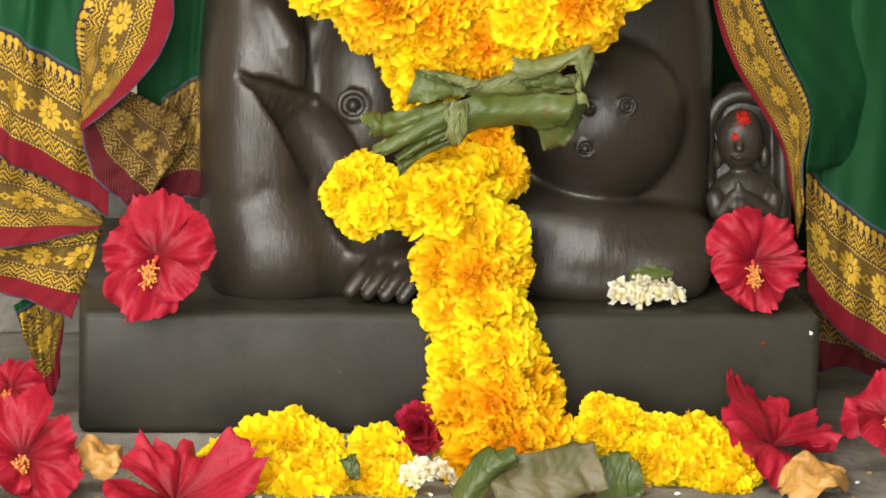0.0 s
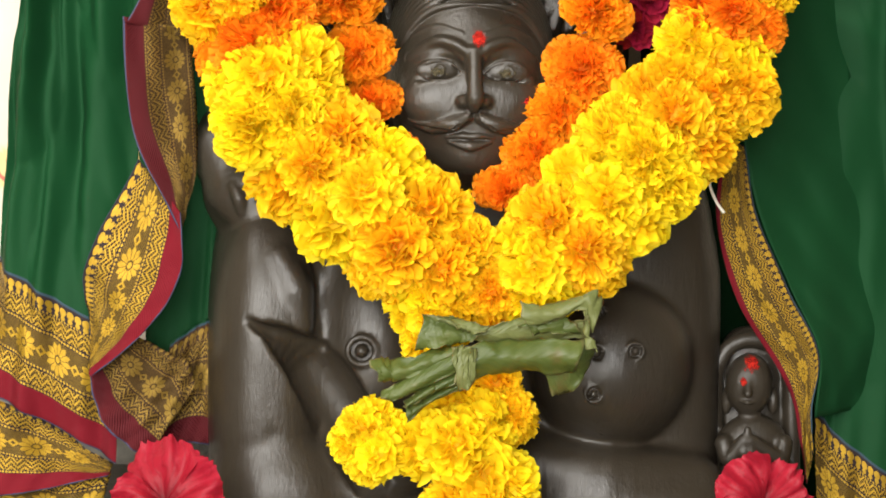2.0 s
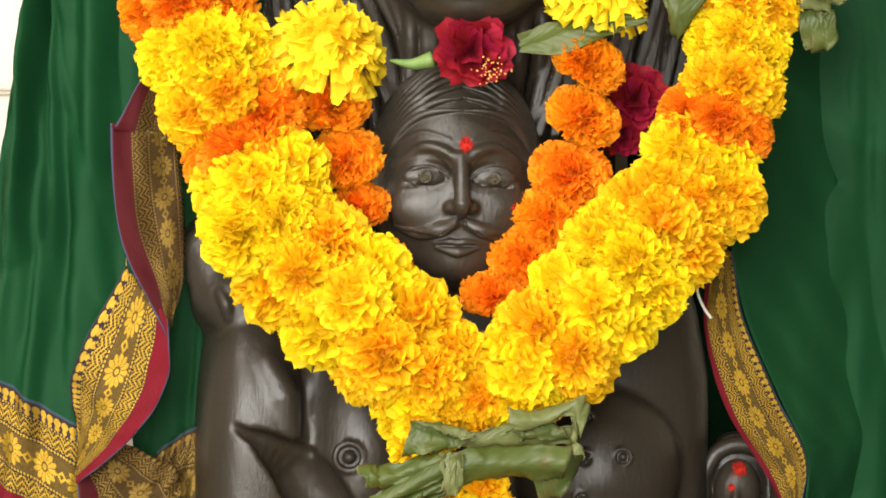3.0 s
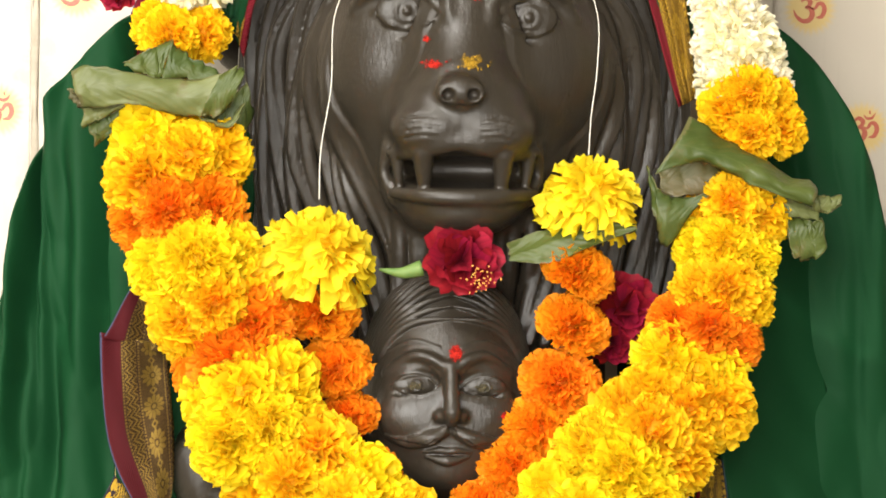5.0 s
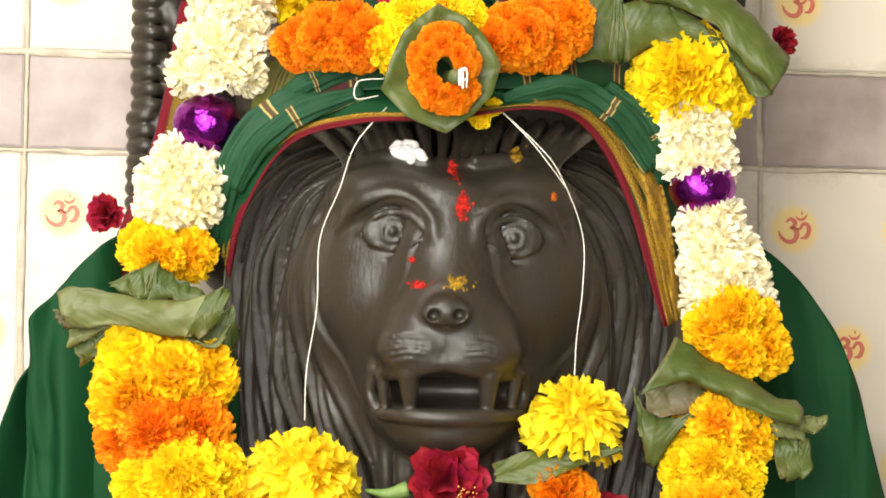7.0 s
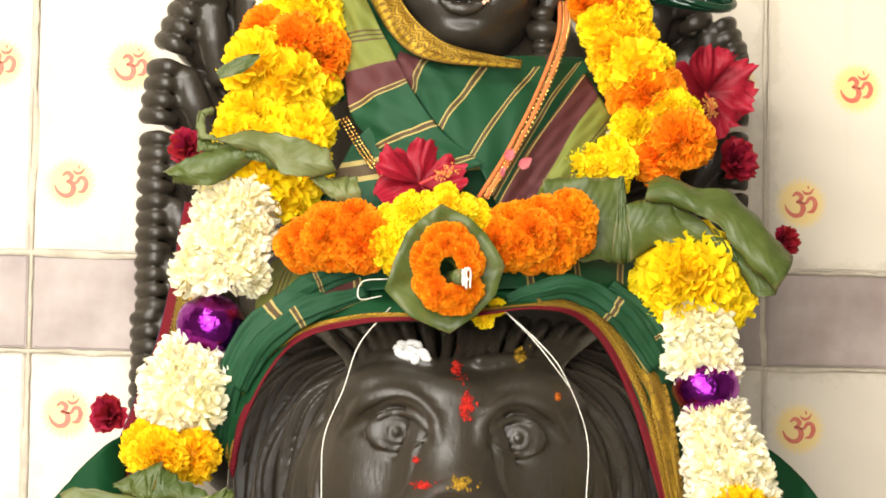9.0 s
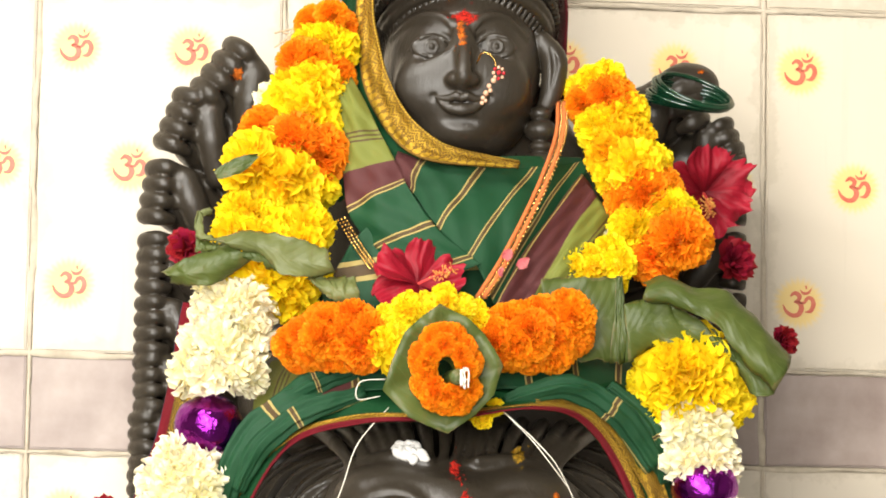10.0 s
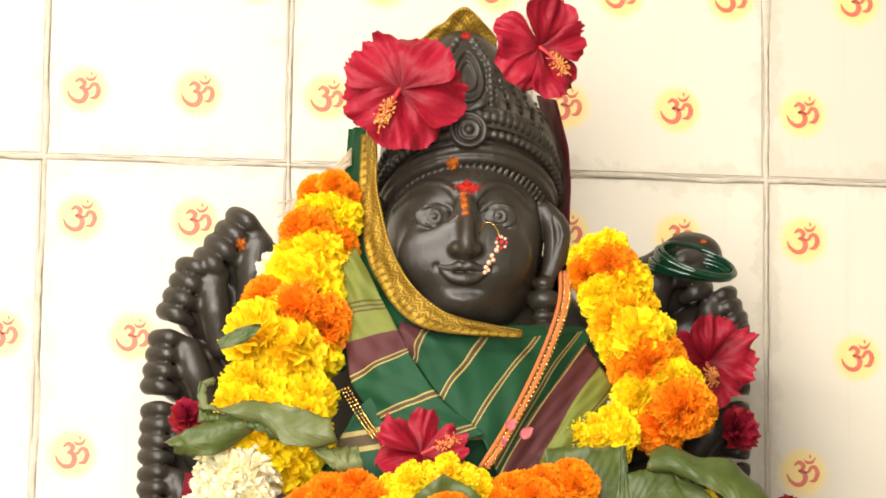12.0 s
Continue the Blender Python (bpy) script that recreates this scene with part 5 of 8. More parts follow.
def leaf(parent, base, tip, width, face=(0, -1, 0.2), curl=0.15, fold=0.2, mat=None, name="leaf", wave=0.035, bulge=0.03):
    """A leaf blade from base to tip: pointed oval, creased along the midrib, curled and waved."""
    b, t = Vector(base), Vector(tip)
    d = t - b
    length = d.length
    d.normalize()
    n = Vector(face).normalized()
    side = d.cross(n).normalized()
    n = side.cross(d)
    ph, ph2 = spin.uniform(0, 6), spin.uniform(0, 6)
    pleats = spin.choice((0.8, 1.2, 1.6))
    rows, uvs = [], []
    for i in range(25):
        u = i / 24
        wid = width * (math.sin(math.pi * (0.08 + 0.90 * u) ** 0.8)) ** 0.6 * 0.5
        wid *= 1 + 0.07 * math.sin(ph + 9 * u) + 0.04 * math.sin(ph2 + 23 * u)
        row, urow = [], []
        for j in range(19):
            x = j / 9 - 1
            zig = abs((x * pleats + 0.25 * math.sin(ph + 3 * u)) % 2 - 1) - 0.5
            off = bulge * length * math.sin(math.pi * u) - curl * length * u * u + fold * width * (0.34 * zig + 0.30 * abs(x) ** 1.5)
            off += wave * width * (math.sin(ph + u * 9 + x * 3) + 0.8 * math.sin(ph2 + u * 19 - x * 5) * abs(x))
            q = Vector((u * 5 * length / width, x * 2.2, ph))
            off += width * (0.045 * noise.noise(q * 1.3) + 0.05 * (0.5 - abs(noise.noise(q * 0.9 + Vector((7, 3, 1))))))
            lip = 0.10 * width * max(0, abs(x) - 0.75) / 0.25 * math.sin(ph2 + 5 * u)
            row.append(b + d * (u * length + 0.03 * width * math.sin(ph + 7 * x)) + side * (x * wid * (1 - 0.12 * fold)) + n * (off + lip))
            urow.append((u, j / 18))
        rows.append(row)
        uvs.append(urow)
    return part(name, Shape().grid(rows, uvs), mat or LEAF, parent)


def flap(parent, a, b, mat, out=0.004, crumple=0.0022, name="leaf"):
    """A folded piece of leaf between two edges; out rounds it towards the viewer."""
    la, lb = smooth(a, 10), smooth(b, 10)
    ph = spin.uniform(0, 50)

    def at(line, t):
        x = t * (len(line) - 1)
        k = min(int(x), len(line) - 2)
        return line[k].lerp(line[k + 1], x - k)
    rows, uvs = [], []
    for i in range(33):
        t = i / 32
        pa, pb = at(la, t), at(lb, t)
        row, urow = [], []
        for j in range(15):
            w = j / 14
            p = pa.lerp(pb, w)
            q = Vector((p.x * 30, p.z * 30, ph))
            dy = -out * math.sin(math.pi * (0.08 + 0.84 * w)) + 0.55 * crumple * (noise.noise(q) + 2.2 * (0.3 - abs(noise.noise(q * 1.1 + Vector((3, 1, 0))))) + 1.0 * (0.3 - abs(noise.noise(Vector((q.x * 1.2 + q.y * 2.6, q.y * 0.8 - q.x * 2.0, ph))))))
            dy -= 0.0035 * math.sin(9 * t + ph) * max(0, (abs(2 * w - 1) - 0.6) / 0.4) ** 2
            edge = 0.0024 * (noise.noise(Vector((t * 7, w * 2, ph))) + 0.5 * noise.noise(Vector((t * 19, w * 2, ph))))
            row.append((p.x + edge, p.y + dy, p.z + edge))
            urow.append((t, w))
        rows.append(row)
        uvs.append(urow)
    return thicken(part(name, Shape().grid(rows, uvs), mat, parent), 0.0006)


def hibiscus(at, r, face, roll=0.0, label="fresh crimson hibiscus flower", name="hibiscus", open_=0.95, cup=0.30, bend=(-0.10, -0.42), heart=True):
    """Five broad petals with frilled rims and a short pistil with a brush of anthers."""
    q = Vector(face).normalized().to_track_quat("Z", "Y").to_matrix().to_4x4()
    m = Matrix.Translation(at) @ q @ pose(0, 0, 0, 0, 0, roll)
    root = thing(name, at, label, "flower", "offered hibiscus flowers")
    rnd = random.Random(int(abs(at[0] * 9000 + at[2] * 700)))
    for k in range(5):
        a = k * 2 * math.pi / 5 + rnd.uniform(-0.16, 0.16)
        ph, el, roll_, size = rnd.uniform(0, 60), rnd.uniform(-0.25, 0.42), rnd.uniform(-0.5, 0.5), rnd.uniform(0.82, 1.08)
        rows, uvs = [], []
        for i in range(17):
            t = i / 16
            row, urow = [], []
            for j in range(25):
                x = j / 12 - 1
                wid = r * size * (0.05 + 0.49 * math.sin(math.pi * min(1, 0.60 * t)) ** 1.2)
                slow = noise.noise(Vector((x * 1.6, t * 1.6, ph)))
                mid = noise.noise(Vector((x * 4.2, t * 1.5, ph + 9)))
                fine = noise.noise(Vector((x * 13, t * 2.0, ph + 21)))
                rad = r * open_ * size * t * (1 - 0.30 * abs(x) ** 2.6 * t + (0.07 * mid + 0.07 * fine) * t ** 3)
                lift = r * ((cup + el) * t + 0.17 * (k % 2) * t - (0.20 + 0.4 * cup) * t * t) + r * (0.34 * slow * t + 0.24 * mid * t ** 2.5 + 0.15 * fine * t ** 5) - 0.05 * r * x * x * t + roll_ * wid * x
                p = Vector((rad, x * wid * (1 + 0.05 * fine * t), lift))
                p.rotate(Euler((0, 0, a)))
                row.append(m @ p)
                urow.append((x * 0.25 + 0.5, t))
            rows.append(row)
            uvs.append(urow)
        part("petal", Shape().grid(rows, uvs), RED, root)
    if not heart:
        return root
    lean = Vector((bend[0] * r, bend[1] * r, 0))
    lean.rotate(Euler((0, 0, -radians(roll))))
    pts = [m @ (Vector((0, 0, 0.0))), m @ (lean * 0.45 + Vector((0, 0, 0.24 * r))), m @ (lean + Vector((0, 0, 0.44 * r)))]
    pistil = part("pistil", Shape().tube(pts, [0.035 * r, 0.03 * r, 0.025 * r]), PISTIL, root)
    line = smooth(pts, 8)
    s = Shape()
    for k in range(70):
        p = line[9 + rnd.randrange(len(line) - 9)]
        v = Vector((rnd.gauss(0, 1), rnd.gauss(0, 1), rnd.gauss(0, 1))).normalized() * r * rnd.uniform(0.06, 0.17)
        s.ball(p + v, r * rnd.uniform(0.014, 0.022), n=6)
        s.tube([p, p + v], r * 0.006, n=4, steps=1)
    part("anther", s, ANTHER, pistil, "yellow anthers")
    return root


def small_red(at, r, face, label, name="red_flower"):
    """A crumpled dark red flower of many petals."""
    root = thing(name, at, label, "flower")
    q = Vector(face).normalized().to_track_quat("Z", "Y").to_matrix().to_4x4()
    rnd = random.Random(int(abs(at[0] * 7000 + at[2] * 900)))
    for k in range(15):
        a, tilt = k * 2.4, 0.15 + 1.15 * (k / 15)
        rows, uvs = [], []
        ph = rnd.uniform(0, 6)
        for i in range(5):
            t = i / 4
            row, urow = [], []
            for j in range(7):
                x = j / 3 - 1
                p = Vector((r * t * math.sin(tilt) * (1 - 0.1 * x * x + 0.06 * math.sin(ph + 11 * x)), 0.50 * r * x * math.sin(math.pi * (0.15 + 0.5 * t)), r * t * math.cos(tilt) * 0.8 + 0.13 * r * math.sin(ph + 6 * x) * t + 0.06 * r * math.sin(2 * ph + 13 * x) * t * t))
                p.rotate(Euler((0, 0, a)))
                row.append(Matrix.Translation(at) @ q @ p)
                urow.append((j / 6, t))
            rows.append(row)
            uvs.append(urow)
        part("petal", Shape().grid(rows, uvs), ROSE, root)
    return root


def sheet(name, a, b, mat, parent=None, vlo=0.0, vhi=0.0935, nu=60, nv=24, folds=(), u0=0.0, uscale=1.0, thick=0.0011, sag=0.0, label="", category="cloth", crumple=0.0):
    """Cloth between two lines; a is the hem side (v = vlo). folds: (count, depth, phase, which), waves of the cloth in depth along it."""
    la, lb = smooth(a, 14), smooth(b, 14)

    def at(line, t):
        x = t * (len(line) - 1)
        k = min(int(x), len(line) - 2)
        return line[k].lerp(line[k + 1], x - k)
    rows, uvs, length, prev = [], [], u0, None
    rnd = random.Random(len(name) + int(abs(a[0][0]) * 10000))
    ph = rnd.uniform(0, 6)
    for i in range(nu + 1):
        t = i / nu
        pa, pb = at(la, t), at(lb, t)
        if prev is not None:
            length += (pa - prev).length * uscale
        prev = pa
        row, urow = [], []
        for j in range(nv + 1):
            w = j / nv
            p = pa.lerp(pb, w)
            dy = -sag * math.sin(math.pi * w)
            for count, depth, phase, skew in folds:
                dy += depth * math.sin(2 * math.pi * (count * t + phase + skew * w)) * (0.55 + 0.45 * math.sin(2.3 * w + ph + phase))
            dy += 0.0012 * math.sin(17 * t + 9 * w + ph) + 0.0008 * math.sin(31 * t - 14 * w)
            if crumple:
                q = Vector((p.x * 7 + p.z * 2.5, p.z * 3.2 - p.x * 1.5, ph))
                dy += crumple * (noise.noise(q) + 1.1 * (0.35 - abs(noise.noise(q * 1.7 + Vector((5, 2, 0))))) + 0.35 * (0.3 - abs(noise.noise(q * 4.1))))
            row.append((p.x + 0.4 * dy, p.y + dy, p.z))
            urow.append((length, vlo + (vhi - vlo if vhi else (pb - pa).length) * w))
        rows.append(row)
        uvs.append(urow)
    s = Shape().grid(rows, uvs)
    if parent:
        ob = part(name, s, mat, parent, label)
    else:
        ob = solo(name, s, mat, label, category)
    return thicken(ob, thick)


# ---- the sari: pleats on both sides, lap cloth, veil ----
sari = thing("sari", (0.0, -0.30, 0.0), "green silk sari with gold border and red hem draping the statue", "sari")
# outer left fall, hem slanting, two more pleats below it
sheet("fall", [(-0.3606, -0.3350, 0.2089), (-0.3037, -0.3350, 0.1837), (-0.2513, -0.3450, 0.1542)], [(-0.3290, -0.2800, 0.4400), (-0.3030, -0.2700, 0.5900), (-0.2870, -0.2600, 0.6513), (-0.2301, -0.2500, 0.7147)], SARI, sari, 0, None, 120, 120,
      ((1.7, 0.013, 0.1, 0.35), (3.3, 0.007, 0.4, -0.7), (7.0, 0.002, 0.2, 0.9)), crumple=0.024)
sheet("pleat", [(-0.3522, -0.3450, 0.1286), (-0.3034, -0.3450, 0.1355), (-0.2537, -0.3520, 0.1483)], [(-0.3529, -0.3250, 0.2075), (-0.3039, -0.3250, 0.1830), (-0.2512, -0.3350, 0.1533)], SARI, sari, 0, 0.085, 40, 24, ((1.5, 0.004, 0.2, 0.2),))
sheet("pleat", [(-0.3520, -0.3500, 0.1079), (-0.3072, -0.3500, 0.0935), (-0.2754, -0.3500, 0.0807)], [(-0.3527, -0.3300, 0.1459), (-0.2954, -0.3300, 0.1379), (-0.2545, -0.3350, 0.1458)], SARI, sari, 0, 0.075, 40, 24, ((1.5, 0.004, 0.5, 0.2),))
sheet("pleat", [(-0.2971, -0.3250, 0.0188), (-0.2868, -0.3250, 0.0231), (-0.2821, -0.3250, 0.0782)], [(-0.3157, -0.3350, 0.0885), (-0.3034, -0.3350, 0.0969), (-0.2768, -0.3350, 0.1138)], SARI, sari, 0, 0.10, 30, 24, ((1.0, 0.006, 0.5, 0.2),))
# inner strip that shows the reverse, then turns over
sheet("pleat", [(-0.1880, -0.3450, 0.5463), (-0.2260, -0.3550, 0.5137), (-0.2455, -0.3600, 0.4774), (-0.2488, -0.3620, 0.4748), (-0.2432, -0.3650, 0.4046), (-0.2209, -0.3700, 0.3548), (-0.2065, -0.3720, 0.3268)],
      [(-0.1714, -0.3350, 0.5383), (-0.1992, -0.3350, 0.5053), (-0.1985, -0.3350, 0.4646), (-0.2000, -0.3350, 0.4682), (-0.1970, -0.3400, 0.4237), (-0.1965, -0.3500, 0.3715), (-0.2028, -0.3600, 0.3398)], SARI_BACK, sari, 0, 0.070, 70, 20, ((1.2, 0.004, 0.2, 0.1),))
sheet("pleat", [(-0.2063, -0.3720, 0.3410), (-0.2073, -0.3760, 0.2928), (-0.2349, -0.3780, 0.2522), (-0.2699, -0.3780, 0.2227)], [(-0.2371, -0.3500, 0.3771), (-0.2725, -0.3520, 0.3016), (-0.2729, -0.3560, 0.2694), (-0.2702, -0.3600, 0.2446)], SARI, sari, 0, 0.092, 50, 24, ((1.0, 0.004, 0.3, 0.2),))
sheet("pleat", [(-0.2708, -0.3660, 0.2238), (-0.2623, -0.3660, 0.1932), (-0.2446, -0.3660, 0.1734), (-0.2283, -0.3660, 0.1620)], [(-0.2346, -0.3450, 0.2478), (-0.2100, -0.3450, 0.2356), (-0.1989, -0.3450, 0.2304), (-0.1938, -0.3450, 0.2118)], SARI_BACK, sari, 0, 0.085, 40, 24, ((1.0, 0.003, 0.3, 0.2),))
sheet("pleat", [(-0.2319, -0.3350, 0.1476), (-0.2054, -0.3350, 0.1678), (-0.1758, -0.3350, 0.1664)], [(-0.2100, -0.3250, 0.2420), (-0.1937, -0.3250, 0.2546), (-0.1741, -0.3250, 0.2631)], SARI_BACK, sari, 0, 0.095, 40, 24, ((1.0, 0.004, 0.6, 0.2),))
# green sheet added behind the pleats to fill the shaded gap
sheet("inner_fall", [(-0.2257, -0.3150, 0.1736), (-0.1930, -0.3150, 0.2116), (-0.1701, -0.3050, 0.2188)], [(-0.2495, -0.2700, 0.6228), (-0.1873, -0.2700, 0.6240), (-0.1322, -0.2500, 0.6252)], SARI, sari, 0.12, 0.6, 50, 60, ((2.0, 0.008, 0.3, 0.1),))
# right side
sheet("fall", [(0.2714, -0.3350, 0.1019), (0.3004, -0.3350, 0.0720), (0.3623, -0.3350, 0.0333)], [(0.2324, -0.2500, 0.7214), (0.2664, -0.2550, 0.7027), (0.3118, -0.2600, 0.6461), (0.3368, -0.2600, 0.5826), (0.3743, -0.2600, 0.4339)], SARI, sari, 0, None, 120, 120,
      ((1.1, 0.010, 0.55, 0.45), (2.9, 0.005, 0.1, -0.8), (6.0, 0.002, 0.2, 0.9)), crumple=0.024)
sheet("pleat", [(0.1892, -0.3400, 0.3962), (0.1845, -0.3450, 0.3386), (0.2034, -0.3500, 0.2750), (0.2399, -0.3500, 0.2168), (0.2513, -0.3500, 0.1729), (0.2570, -0.3500, 0.1450)],
      [(0.2022, -0.3500, 0.3930), (0.2131, -0.3550, 0.3441), (0.2376, -0.3600, 0.2869), (0.2598, -0.3600, 0.2435), (0.2568, -0.3600, 0.2038), (0.2595, -0.3600, 0.1720)], SARI, sari, 0.012, 0.0925, 70, 20, ((1.5, 0.003, 0.2, 0.2),))
sheet("pleat", [(0.2832, -0.3000, 0.0322), (0.3091, -0.3000, 0.0366), (0.3534, -0.3000, 0.0192)], [(0.2737, -0.3100, 0.1123), (0.3049, -0.3100, 0.0865), (0.3493, -0.3100, 0.0606)], SARI_BACK, sari, 0, 0.06, 30, 20, ((2.0, 0.004, 0.2, 0.2),))
# sheet added deep in the shaded gap, so no cream wall shows through
sheet("inner_fall", [(0.1810, -0.0750, 0.0686), (0.3111, -0.1000, 0.0739), (0.3564, -0.2000, 0.0384)], [(0.1568, -0.0750, 0.5913), (0.2659, -0.1000, 0.6338), (0.3048, -0.2000, 0.6337)], SARI, sari, 0.12, 0.6, 50, 60, ((2.0, 0.006, 0.3, 0.1),))
sheet("fold", [(0.1900, -0.3350, 0.5600), (0.1930, -0.3440, 0.4600), (0.2022, -0.3490, 0.3930), (0.2131, -0.3540, 0.3441), (0.2376, -0.3590, 0.2869), (0.2598, -0.3590, 0.2435), (0.2590, -0.3580, 0.1950)],
      [(0.2850, -0.2700, 0.5600), (0.2900, -0.2850, 0.4600), (0.2980, -0.2950, 0.3930), (0.3040, -0.3000, 0.3441), (0.3100, -0.3050, 0.2869), (0.3150, -0.3100, 0.2435), (0.3000, -0.3150, 0.1950)], SARI, sari, 0.12, 0.2, 60, 30, ((1.3, 0.003, 0.3, 0.3),), crumple=0.006)
# shoulders of the fall, seen behind the garlands
sheet("back_fall", [(-0.2563, -0.2000, 0.6497), (-0.2359, -0.2000, 0.6928), (-0.2176, -0.1900, 0.7450), (-0.2004, -0.1900, 0.8051), (-0.1830, -0.1800, 0.8930)], [(-0.1806, -0.2400, 0.6294), (-0.1815, -0.2400, 0.6800), (-0.1822, -0.2300, 0.7353), (-0.1714, -0.2200, 0.8036), (-0.1560, -0.2100, 0.8907)], SARI, sari, 0, 0.075, 70, 20, ((1.5, 0.003, 0.2, 0.2),), uscale=0.8)
# lap cloth over the brow of the lion, red-edged
edge = [(-0.1514, -0.3450, 0.6776), (-0.1413, -0.3550, 0.7220), (-0.1110, -0.3750, 0.7721), (-0.0644, -0.3950, 0.7879), (-0.0011, -0.4050, 0.7915), (0.0603, -0.3950, 0.8010), (0.1005, -0.3700, 0.7916), (0.1351, -0.3500, 0.7405), (0.1680, -0.3350, 0.6491)]
top = [(-0.1615, -0.3350, 0.7184), (-0.1593, -0.3350, 0.7552), (-0.1376, -0.3350, 0.7965), (-0.0929, -0.3300, 0.8267), (0.0058, -0.3300, 0.8333), (0.0721, -0.3300, 0.8350), (0.1347, -0.3300, 0.8242), (0.1721, -0.3250, 0.7550), (0.1816, -0.3200, 0.6558)]
sheet("lap_cloth", edge, top, SARI, sari, 0.094, 0.18, 110, 30, ((2.5, 0.003, 0.2, 0.7),), sag=0.004)
front = [Vector(p) + Vector((0, -0.0035, 0)) for p in edge]
hem = [Vector(p).lerp(Vector(q), f) + Vector((0, -0.0050, 0)) for p, q, f in zip(edge, top, (0.40, 0.36, 0.24, 0.16, 0.14, 0.16, 0.22, 0.34, 0.50))]
sheet("hem", front, hem, SARI_GOLD, sari, 0.008, 0.034, 110, 8, ((2.5, 0.002, 0.2, 0.3),))
sheet("gold_border", hem[5:], [Vector(p).lerp(Vector(q), f) + Vector((0, -0.0060, 0)) for p, q, f in zip(edge[5:], top[5:], (0.24, 0.50, 0.80, 1.0))], SARI_GOLD, sari, 0.034, 0.090, 60, 12, ((2.0, 0.002, 0.1, 0.3),))
for pts, rad in ((((-0.1600, -0.3450, 0.7078), (-0.1572, -0.3600, 0.7416), (-0.1390, -0.3700, 0.7818), (-0.1009, -0.3650, 0.8094), (-0.0615, -0.3500, 0.8217)), (0.009, 0.011, 0.012, 0.011, 0.006)),
                 (((-0.1481, -0.3640, 0.7416), (-0.1331, -0.3760, 0.7715), (-0.1017, -0.3820, 0.7960), (-0.0592, -0.3750, 0.8116)), (0.006, 0.009, 0.009, 0.006)),
                 (((-0.1307, -0.3620, 0.7907), (-0.1011, -0.3660, 0.8154), (-0.0624, -0.3600, 0.8310)), (0.006, 0.010, 0.007)),
                 (((0.0406, -0.3900, 0.8069), (0.0867, -0.3780, 0.8191), (0.1262, -0.3620, 0.8009), (0.1562, -0.3450, 0.7659)), (0.005, 0.010, 0.011, 0.009)),
                 (((0.1186, -0.3550, 0.8218), (0.1491, -0.3480, 0.7943), (0.1643, -0.3350, 0.7543)), (0.006, 0.011, 0.008))):
    g = Shape().tube(pts, [0.85 * q for q in rad], n=48, steps=12, flat=0.6)
    # gathers run lengthwise round the roll
    line = smooth(pts, 12)
    for k, v in enumerate(g.v):
        mid, a = line[k // 48], 2 * math.pi * (k % 48) / 48
        g.v[k] = tuple(mid + (Vector(v) - mid) * (1 + 0.16 * math.sin(5 * a + 0.05 * (k // 48)) + 0.10 * math.sin(9 * a - 0.08 * (k // 48))))
    g.v = [tuple(Vector(v) + Vector((0, 0.0022 * noise.noise(Vector(v) * 70), 0.0016 * noise.noise(Vector(v) * 90)))) for v in g.v]
    g.uv = [(0.085 + 0.16 * b, 0.004 + 0.058 * a) for a, b in g.uv]
    part("rolled_fold", g, SHAWL_CHECK, sari, "rolled green fold with gold stripes")
# checked shawl across chest and lap
shawl = thing("shawl", (0.0, -0.28, 0.75), "green checked shawl with olive and maroon bars and gold stripes", "shawl")
sheet("under_cloth", [(-0.0049, -0.3100, 0.9878), (-0.0448, -0.3200, 0.9483), (-0.0775, -0.3250, 0.9093), (-0.1091, -0.3100, 0.8318)], [(0.1125, -0.2520, 1.0040), (0.1217, -0.2650, 0.9775), (0.1271, -0.2750, 0.9378), (0.0961, -0.3000, 0.8548)], SHAWL, shawl, 0.0, 0.150, 70, 60,
      ((1.6, 0.003, 0.2, 0.9),), u0=0.086, uscale=0.3, sag=0.020, crumple=0.004)
sheet("chest_cloth", [(-0.0346, -0.3120, 0.9976), (-0.0091, -0.3140, 0.9913), (0.0353, -0.3120, 0.9854), (0.0820, -0.2920, 0.9922), (0.1219, -0.2620, 1.0016)], [(-0.0324, -0.3260, 0.9713), (-0.0235, -0.3300, 0.9627), (-0.0018, -0.3380, 0.9332), (0.0241, -0.3440, 0.9079), (0.0409, -0.3460, 0.8691)], SHAWL, shawl, 0.0, 0.090, 90, 60,
      ((1.3, 0.003, 0.2, 0.9), (3.1, 0.0014, 0.4, 1.4)), u0=0.0555, uscale=1.0, sag=0.006, crumple=0.006)
sheet("side_fold", [(-0.0789, -0.2920, 1.0476), (-0.0756, -0.3020, 1.0130), (-0.0729, -0.3100, 0.9782), (-0.0674, -0.3180, 0.9438), (-0.0449, -0.3280, 0.9182), (-0.0184, -0.3380, 0.8909)], [(-0.0664, -0.2920, 1.0531), (-0.0506, -0.3140, 1.0162), (-0.0370, -0.3280, 0.9872), (-0.0269, -0.3350, 0.9661), (-0.0034, -0.3420, 0.9335), (0.0261, -0.3480, 0.9096)], SHAWL, shawl, 0.0, 0.05, 90, 40,
      ((1.5, 0.002, 0.2, 0.5),), u0=-0.040, uscale=1.18, sag=0.006, crumple=0.006)
